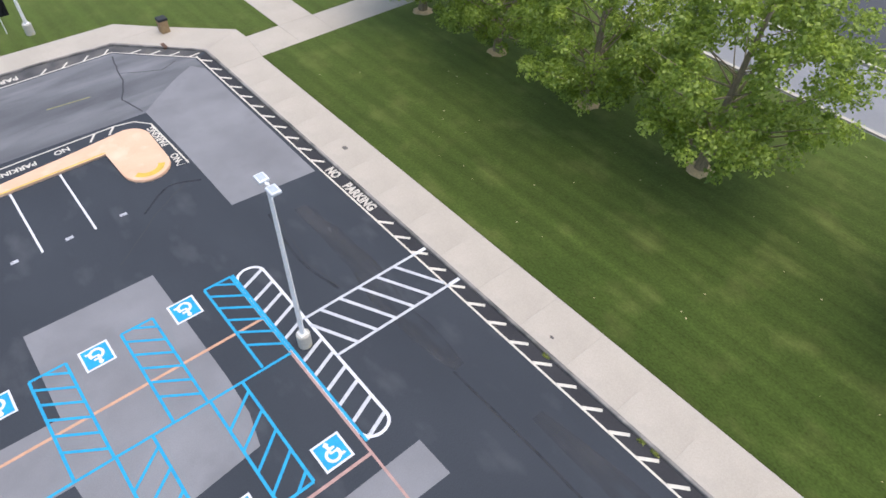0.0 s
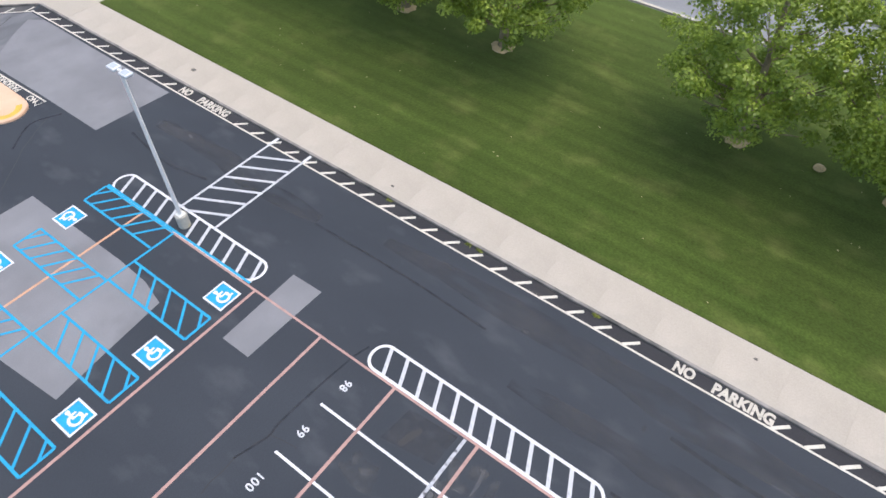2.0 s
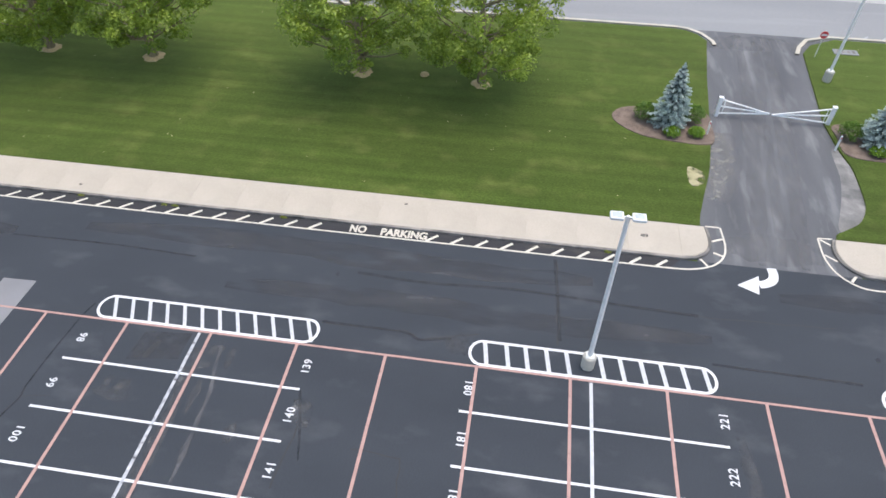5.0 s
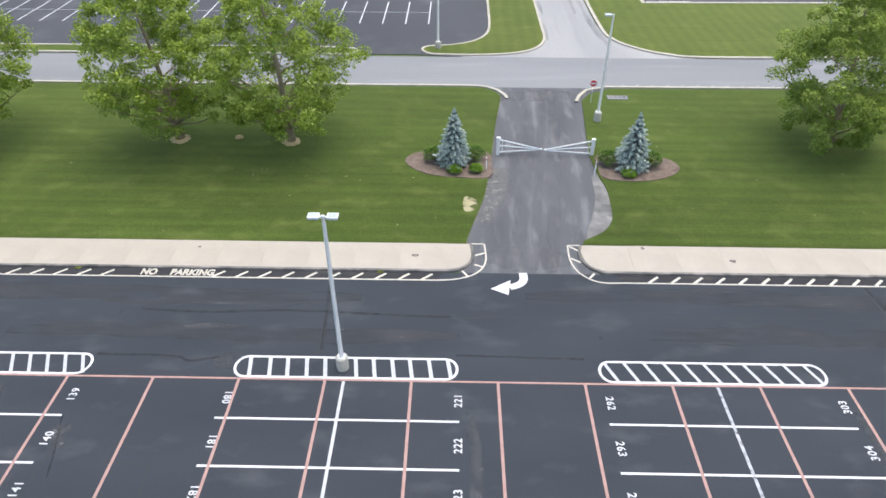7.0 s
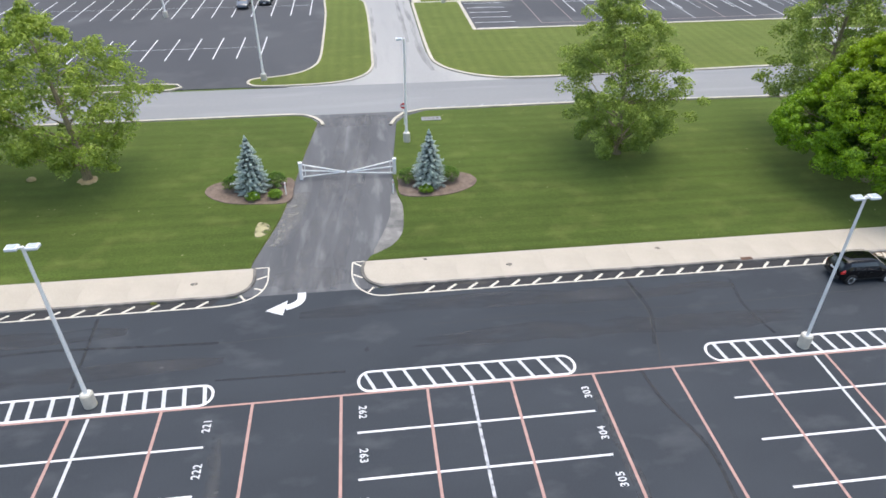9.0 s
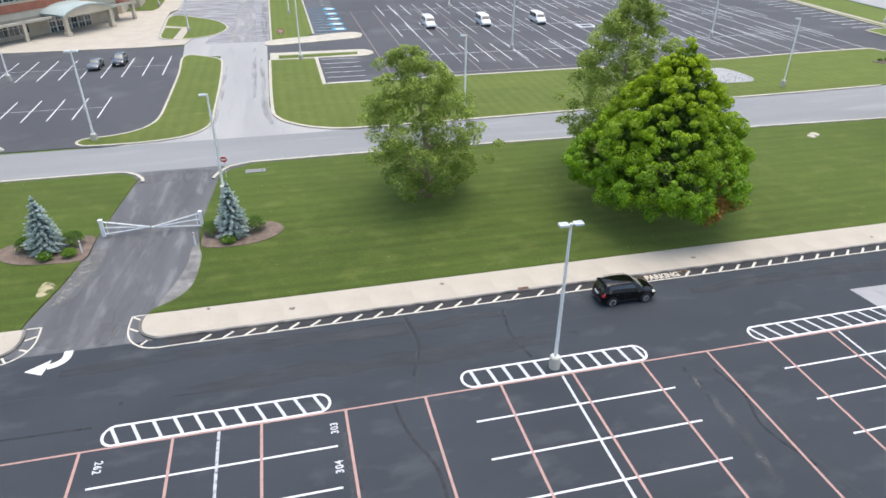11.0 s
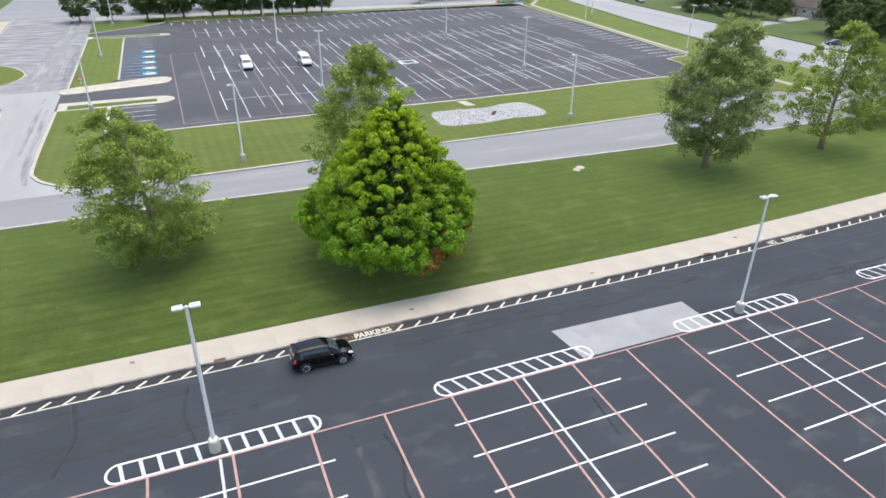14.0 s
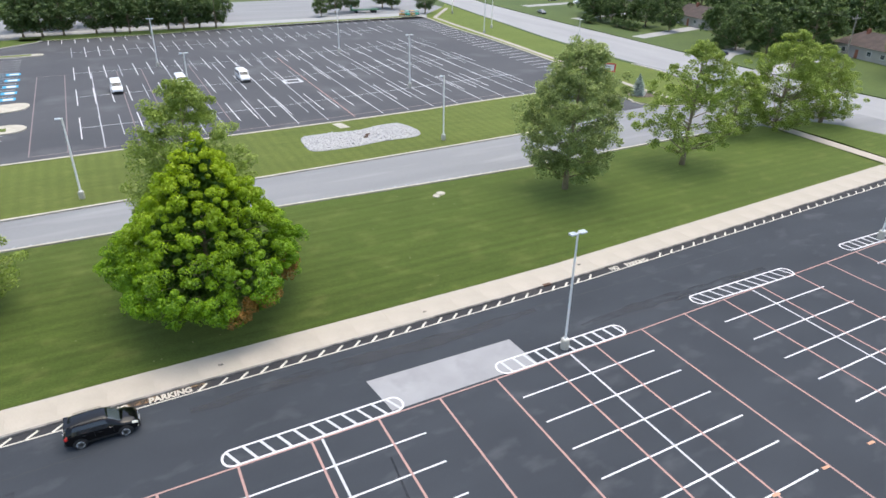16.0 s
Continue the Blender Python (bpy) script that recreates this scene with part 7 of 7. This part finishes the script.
plain_car("car", SEDAN, pose(83.4, -21.0, 0.005, 0, 0, 180), M_SILVER, "grey sedan parked in the school lot", sedan_windows, (0.58, 1.05), (-1.4, 1.4), (-1.5, -1.05))
suv(pose(85.2, -24.2, 0.005, 0, 0, 180), M_DARKBLUE, "dark grey SUV parked in the school lot")
for x, y, turn, paint, label in ((166, -219.5, 170, M_DARKBLUE, "dark car on the distant street"), (186, -252, 80, M_VAN, "white car in a distant drive"), (197, -247, 80, M_DARKBLUE, "dark car in a distant drive"), (176, -262, 80, M_SILVER, "grey car in a distant drive"),
                                 (82.5, -212.6, 60, M_DARKBLUE, "dark car beside the distant hedge"), (68.5, -236, 75, M_SILVER, "grey car before a distant garage")):
    plain_car("car", SEDAN, pose(x, y, 0.15 if y < -211 and x < 160 or y < -230 else 0.01, 0, 0, turn), paint, label, sedan_windows, (0.58, 1.05), (-1.4, 1.4), (-1.5, -1.05))


# ---- school entrance ----
def wall_windows(owner, x0, x1, y, z0, z1, n, facing):
    """Framed panes set into a wall that runs along x."""
    w = (x1 - x0) / n
    for k in range(n):
        a = x0 + w * k
        win = part("window", box(a + 0.06, y - 0.10, z0, a + w - 0.06, y + 0.02, z1, 0.01), M_SIGNWHITE, owner)
        for i in range(2):
            for j in range(2):
                dx, dz = (w - 0.36) / 2, (z1 - z0 - 0.24) / 2
                px, pz = a + 0.14 + i * (dx + 0.08), z0 + 0.08 + j * (dz + 0.08)
                part("pane", box(px, y - 0.118, pz, px + dx, y - 0.104, pz + dz), M_PANE, win)


structure("plaza", prism([(96.2, 60), (96.2, -25), (97.2, -32.6), (101.4, -33.6), (101.6, -27.6), (111.8, -26.9), (127, -26.6), (131, -26.6), (134, -28.0), (184, -26.7), (184, -23.0), (137.5, -23.7), (133.3, -22.8), (133, -10), (115, -6), (108, 60)], -0.04, TOP - 0.01, bevel=0.03), M_WALK, "broad pale concrete forecourt", "pavement")
school = tagged(thing("school_building", "brick and pale stone school with an arched entrance canopy", "building", pose(119.2, -13.4, 0, 0, 0, -38)), kind="")
part("wall", box(-26, 0.6, -0.05, 7.0, 16, 10.5), M_STONE, school, "pale stone wall")
part("brick_band", box(-26.0, 0.5, 4.6, 7.05, 0.65, 6.0), M_BRICK, school, "red brick band")
wall_windows(school, -9.5, -1.0, 0.55, 6.4, 9.6, 4, -1)
wall_windows(school, 1.5, 6.4, 0.55, 6.4, 8.6, 2, -1)
wall_windows(school, -23, -12, 0.55, 6.4, 9.6, 5, -1)
wall_windows(school, -23, -13, 0.55, 0.8, 3.4, 5, -1)
for k in range(6):
    x = -9.0 + 1.55 * k
    door = part("door", box(x, 0.42, 0.0, x + 1.45, 0.56, 3.0, 0.01), M_SIGNWHITE, school, "white framed glass door")
    for i in range(2):
        for z0, z1 in ((0.15, 1.0), (1.12, 2.05), (2.2, 2.85)):
            part("pane", box(x + 0.12 + 0.64 * i, 0.40, z0, x + 0.68 + 0.64 * i, 0.415, z1), M_PANE, door)
canopy = bmesh.new()
rows = []
for k in range(15):
    a = math.pi * (0.16 + 0.68 * k / 14)
    rows.append([canopy.verts.new((-4.6 - 5.6 * math.cos(a) / math.cos(math.pi * 0.16), y, 3.55 + 2.7 * (math.sin(a) - math.sin(math.pi * 0.16)) + dz)) for y, dz in ((-5.8, 0), (-5.8, 0.25), (0.6, 0.25), (0.6, 0))])
for a, b in zip(rows, rows[1:]):
    for i in range(4):
        canopy.faces.new((a[i], a[(i + 1) % 4], b[(i + 1) % 4], b[i]))
part("canopy_roof", canopy, M_ROOFMETAL, school, "pale arched metal canopy roof", smooth=False)
for x in (-9.6, 0.4):
    part("column", box(x - 0.35, -5.4, -0.02, x + 0.35, -4.7, 3.7, 0.04), M_STONE, school, "square stone column")
    part("column_foot", box(x - 0.5, -5.55, -0.02, x + 0.5, -4.55, 0.9, 0.05), M_STONE, school)
arch_bm = bmesh.new()
prism([(-10.0, 0.0), (0.8, 0.0), (0.8, 0.55), (-1.5, 1.25), (-4.6, 1.5), (-7.7, 1.25), (-10.0, 0.55)], 0, 0.5, arch_bm)
arch_bm.transform(pose(0, -5.0, 3.4, 90, 0, 0))
part("arch_beam", arch_bm, M_STONE, school, "arched stone beam")
for x0, x1 in ((-26, -10.4), (1.6, 9)):
    part("side_canopy", box(x0, -2.6, 3.2, x1, 0.6, 3.5, 0.04), M_GLASS, school, "dark glass side canopy")
    part("canopy_edge", box(x0, -2.9, 3.1, x1, -2.6, 3.6, 0.03), M_PALE_CURB, school)
for x in (-22, -16, 8.2):
    part("column", box(x - 0.3, -2.8, -0.02, x + 0.3, -2.2, 3.15, 0.04), M_STONE, school)
wing = thing("school_wing", "red brick school wing on a pale stone base", "building", pose(0, 0, 0))
part("wall", box(131, -16.6, 2.2, 190, 40, 11.5), M_BRICK, wing, "red brick wall")
part("stone_base", box(130.8, -17.0, -0.05, 190, 40, 2.2, 0.03), M_STONE, wing)
part("stone_base", box(138, -19.5, -0.05, 146, -17.0, 3.0, 0.03), M_STONE, wing)
part("roof_edge", box(130.7, -16.9, 11.5, 190.2, 40.2, 12.0, 0.05), M_STONE, wing)
wall_windows(wing, 150, 170, -16.6, 4.0, 7.0, 8, -1)


# ---- far side: houses, trees, street furniture ----
def house(m, w, d, h, label, gable=True):
    ob = thing("house", label, "house", m)
    part("wall", box(-w / 2, -d / 2, -0.05, w / 2, d / 2, h), M_SIDING, ob)
    bm = bmesh.new()
    e, r = 0.5, h + d * 0.28
    v = [bm.verts.new(p) for p in ((-w / 2 - e, -d / 2 - e, h - 0.1), (w / 2 + e, -d / 2 - e, h - 0.1), (w / 2 + e, d / 2 + e, h - 0.1), (-w / 2 - e, d / 2 + e, h - 0.1), (-w / 2 - e + (0 if gable else d * 0.4), 0, r), (w / 2 + e - (0 if gable else d * 0.4), 0, r))]
    for f in ((0, 1, 5, 4), (2, 3, 4, 5), (1, 2, 5), (3, 0, 4), (3, 2, 1, 0)):
        bm.faces.new([v[i] for i in f])
    roof = part("roof", bm, M_SHINGLE, ob, "brown shingle roof")
    part("chimney", box(w * 0.2, 0.2, r - 0.8, w * 0.2 + 0.7, 0.9, r + 0.7, 0.02), M_BRICK, roof)
    for x in (-w * 0.34, -w * 0.12, w * 0.32):
        win = part("window", box(x - 0.65, d / 2 - 0.03, 1.0, x + 0.65, d / 2 + 0.05, 2.2, 0.01), M_SIGNWHITE, ob)
        for i in range(2):
            part("pane", box(x - 0.55 + 0.57 * i, d / 2 + 0.052, 1.1, x - 0.02 + 0.57 * i, d / 2 + 0.06, 2.1), M_PANE, win)
    part("door", box(w * 0.06, d / 2 - 0.02, 0, w * 0.06 + 0.95, d / 2 + 0.06, 2.05, 0.01), M_BRICK, ob)
    part("garage_door", box(w * 0.42 - 1.2, d / 2 - 0.02, 0, w * 0.42 + 0.6, d / 2 + 0.07, 2.1, 0.01), M_SIGNWHITE, ob)
    return ob


house(pose(121, -250, TOP, 0, 0, -10), 17, 10, 3.0, "low brown-roofed house behind trees")
house(pose(63, -246, TOP, 0, 0, -14), 18, 10, 3.0, "low brown-roofed house with a garage", False)
house(pose(190, -282, TOP, 0, 0, -10), 16, 9, 3.0, "grey house behind trees")
for run, w in (([(112, -214), (122, -258)], 4.5), ([(64, -206), (69, -242)], 5.5), ([(79, -207.5), (84, -216), (86, -228)], 6.5), ([(186, -226), (190, -276)], 5.0), ([(150, -221), (156, -262)], 3.5)):
    structure("house_drive", ribbon(run, w, TOP + 0.012), M_ENTRY, "pale concrete house drive", "driveway")

far_a = leafy_tree(51, 11.0, 4.6, 2.0, 90, 60, 0.30, M_FAR_LEAF, "dark green street tree", round_form, 1.15, 0.22, 0.35, False)
far_b = leafy_tree(52, 14.5, 6.0, 2.2, 120, 60, 0.36, M_FAR_LEAF, "large dark green tree in a distant yard", round_form, 1.5, 0.3, 0.35, False)
put(far_a, 176.3, -65.5, 0)
put(far_b, 104, -254, 0)
rng = random.Random(9)
for y in (-52, -61, -70.5, -78.4, -83, -86.7, -92, -97, -101, -105.5, -110):
    put_copy(far_a, 176.5 + rng.uniform(-0.6, 1.2), y, rng.uniform(0, 360), rng.uniform(0.85, 1.1))
for x, y, s in ((188, -146, 0.6), (194, -153, 0.7), (197, -160, 0.8), (202, -174, 0.9), (190, -69, 0.9), (195, -87, 1.0), (192, -104, 1.0), (196, -112, 0.8), (192, -60, 1.0), (196, -78, 1.1), (194, -95, 0.9), (178, -44, 0.9), (183, -182, 0.8), (198, -176, 0.8)):
    put_copy(far_a, x, y, rng.uniform(0, 360), s)
for x, y, s in ((133, -228, 0.7), (127, -231, 0.75), (117, -231, 0.55), (146, -229, 0.7), (94, -227, 0.85), (86, -223, 0.7), (79, -226, 0.8), (74, -236, 0.95), (44, -230, 0.95), (36, -222, 0.8), (30, -228, 0.9), (137, -226, 0.55), (144, -224, 0.6), (152, -230, 0.7), (160, -236, 0.7), (90, -246, 1.1), (76, -256, 1.1), (134, -246, 0.75), (142, -251, 0.9), (98, -247, 0.95), (88, -240, 0.9), (84, -256, 1.1), (100, -268, 1.2), (112, -280, 1.25), (130, -284, 1.2), (148, -278, 1.2), (160, -262, 0.7), (166, -285, 1.1), (46, -250, 1.0), (48, -238, 0.9), (40, -256, 1.2), (60, -280, 1.25), (80, -284, 1.2), (26, -240, 1.0), (20, -262, 1.2),
                (0, -240, 1.0), (182, -300, 1.2), (206, -276, 1.0), (214, -300, 1.2), (40, -286, 1.2), (128, -300, 1.3), (98, -304, 1.3), (150, -306, 1.3), (70, -308, 1.3), (176, -318, 1.3), (20, -300, 1.3), (222, -262, 0.9), (240, -286, 1.2), (244, -312, 1.2), (206, -330, 1.3), (0, -280, 1.2), (140, -330, 1.3), (100, -335, 1.3), (60, -340, 1.3)):
    put_copy(far_b, x, y, rng.uniform(0, 360), s)
hedge = shrub(61, 1.6, 2.4, "dark clipped hedge bush in a yard", M_FAR_LEAF)
put(hedge, 139, -219, 0, 1.2)
for x, y, s in ((142, -219.5, 1.2), (130, -222, 1.3), (127, -222, 1.2), (124, -222, 1.25), (121.5, -222, 1.1), (80, -222, 1.2), (88, -222, 1.3), (92, -223, 1.2), (176, -240, 0.9)):
    put_copy(hedge, x, y, rng.uniform(0, 360), s)

ob = thing("notice_board", "white notice board with a red border on two posts", "sign", pose(77.2, -172.4, TOP - 0.02, 0, 0, -47))
for y in (-1.7, 1.7):
    part("post", box(-0.06, y - 0.06, -0.05, 0.06, y + 0.06, 2.2, 0.01), M_GALV, ob)
board = part("board", box(-0.08, -1.9, 0.6, -0.06 - 0.07, 1.9, 2.4, 0.01), M_SIGNRED, ob)
panel = part("panel", box(-0.15, -1.6, 0.85, -0.135, 1.6, 2.15), M_SIGNWHITE, board)
for z in (1.75, 1.35, 1.1):
    part("text_bar", box(-0.158, -0.9, z - 0.08, -0.151, 0.9, z + 0.08), M_CURB, panel)
ob = thing("utility_pole", "tall grey wooden utility pole with a crossarm", "utility pole", pose(60, -228, TOP - 0.02, 0, 0, -10))
bm = bmesh.new()
tube(bm, [(0, 0, -0.05), (0, 0, 11.5)], [0.17, 0.11], 10)
part("pole", bm, M_WOODPOLE, ob)
part("crossarm", box(-0.07, -1.2, 10.6, 0.07, 1.2, 10.75, 0.01), M_WOODPOLE, ob)
for y in (-1.1, -0.4, 0.4, 1.1):
    bm = bmesh.new()
    tube(bm, [(0, y, 10.75), (0, y, 10.95)], [0.05, 0.04], 8)
    part("insulator", bm, M_GALV, ob)
for i, y in enumerate((-1.1, -0.4, 1.1)):
    bm = bmesh.new()
    pts = [Vector((60 + 190 * t - 60 * (1 - t) * 0, -228 + y - 190 * 0.171 * t, TOP + 10.9 - 6.0 * t * (1 - t))) for t in [k / 16 for k in range(17)]]
    tube(bm, pts, [0.018] * 17, 4)
    tagged(finish("power_line", bm, M_TRIM, None, "thin dark overhead power line"), "", "power line", "power lines")
for x, y in ((144, -185), (178, -190)):
    light_pole("lawn", x, y, 1, z=TOP - 0.03)
ob = thing("flatbed_trailer", "dark green flatbed trailer parked behind the trees", "trailer", pose(192, -163, 0.0, 0, 0, 80))
part("bed", box(-5, -1.2, 0.9, 5, 1.2, 1.2, 0.04), M_GREENMETAL, ob)
part("headboard", box(4.6, -1.2, 1.2, 4.9, 1.2, 2.6, 0.03), M_GREENMETAL, ob)
for y in (-1.0, 1.0):
    for x in (-3.6, -2.6, 3.0):
        bm = bmesh.new()
        tube(bm, [(x, y - 0.15, 0.46), (x, y + 0.15, 0.46)], [0.46, 0.46], 16)
        part("wheel", bm, M_TYRE, ob)
for k, (dy, m) in enumerate(((0, M_TAN), (-2.2, M_TEAL), (-4.2, M_TAN), (-6.0, M_TEAL))):
    ob = thing("play_cart", "small bright plastic cart at the lot's far edge", "cart", pose(178.5, -171 + dy * 0.9, TOP), "plastic carts")
    part("tub", box(-0.9, -0.7, 0.3, 0.9, 0.7, 0.9, 0.12), m, ob)
    part("canopy", box(-0.8, -0.6, 1.5, 0.8, 0.6, 1.62, 0.05), m, ob)
    for x, y in ((-0.7, -0.5), (0.7, -0.5), (0.7, 0.5), (-0.7, 0.5)):
        part("post", box(x - 0.04, y - 0.04, 0.85, x + 0.04, y + 0.04, 1.52), M_TRIM, ob)
        bm = bmesh.new()
        tube(bm, [(x, y - 0.08, 0.2), (x, y + 0.08, 0.2)], [0.2, 0.2], 12)
        part("wheel", bm, M_TYRE, ob)
ob = thing("entrance_sign", "small red sign board on the island lawn", "sign", pose(100.9, -49.4, TOP - 0.02))
part("post", box(-0.05, -0.05, -0.03, 0.05, 0.05, 1.0), M_GALV, ob)
board = part("board", box(-0.09, -0.6, 0.55, -0.05, 0.6, 1.25, 0.01), M_PALE_SIGN, ob)
for z in (0.75, 1.0):
    part("text_bar", box(-0.098, -0.42, z - 0.06, -0.0905, 0.42, z + 0.06), M_SIGNWHITE, board)
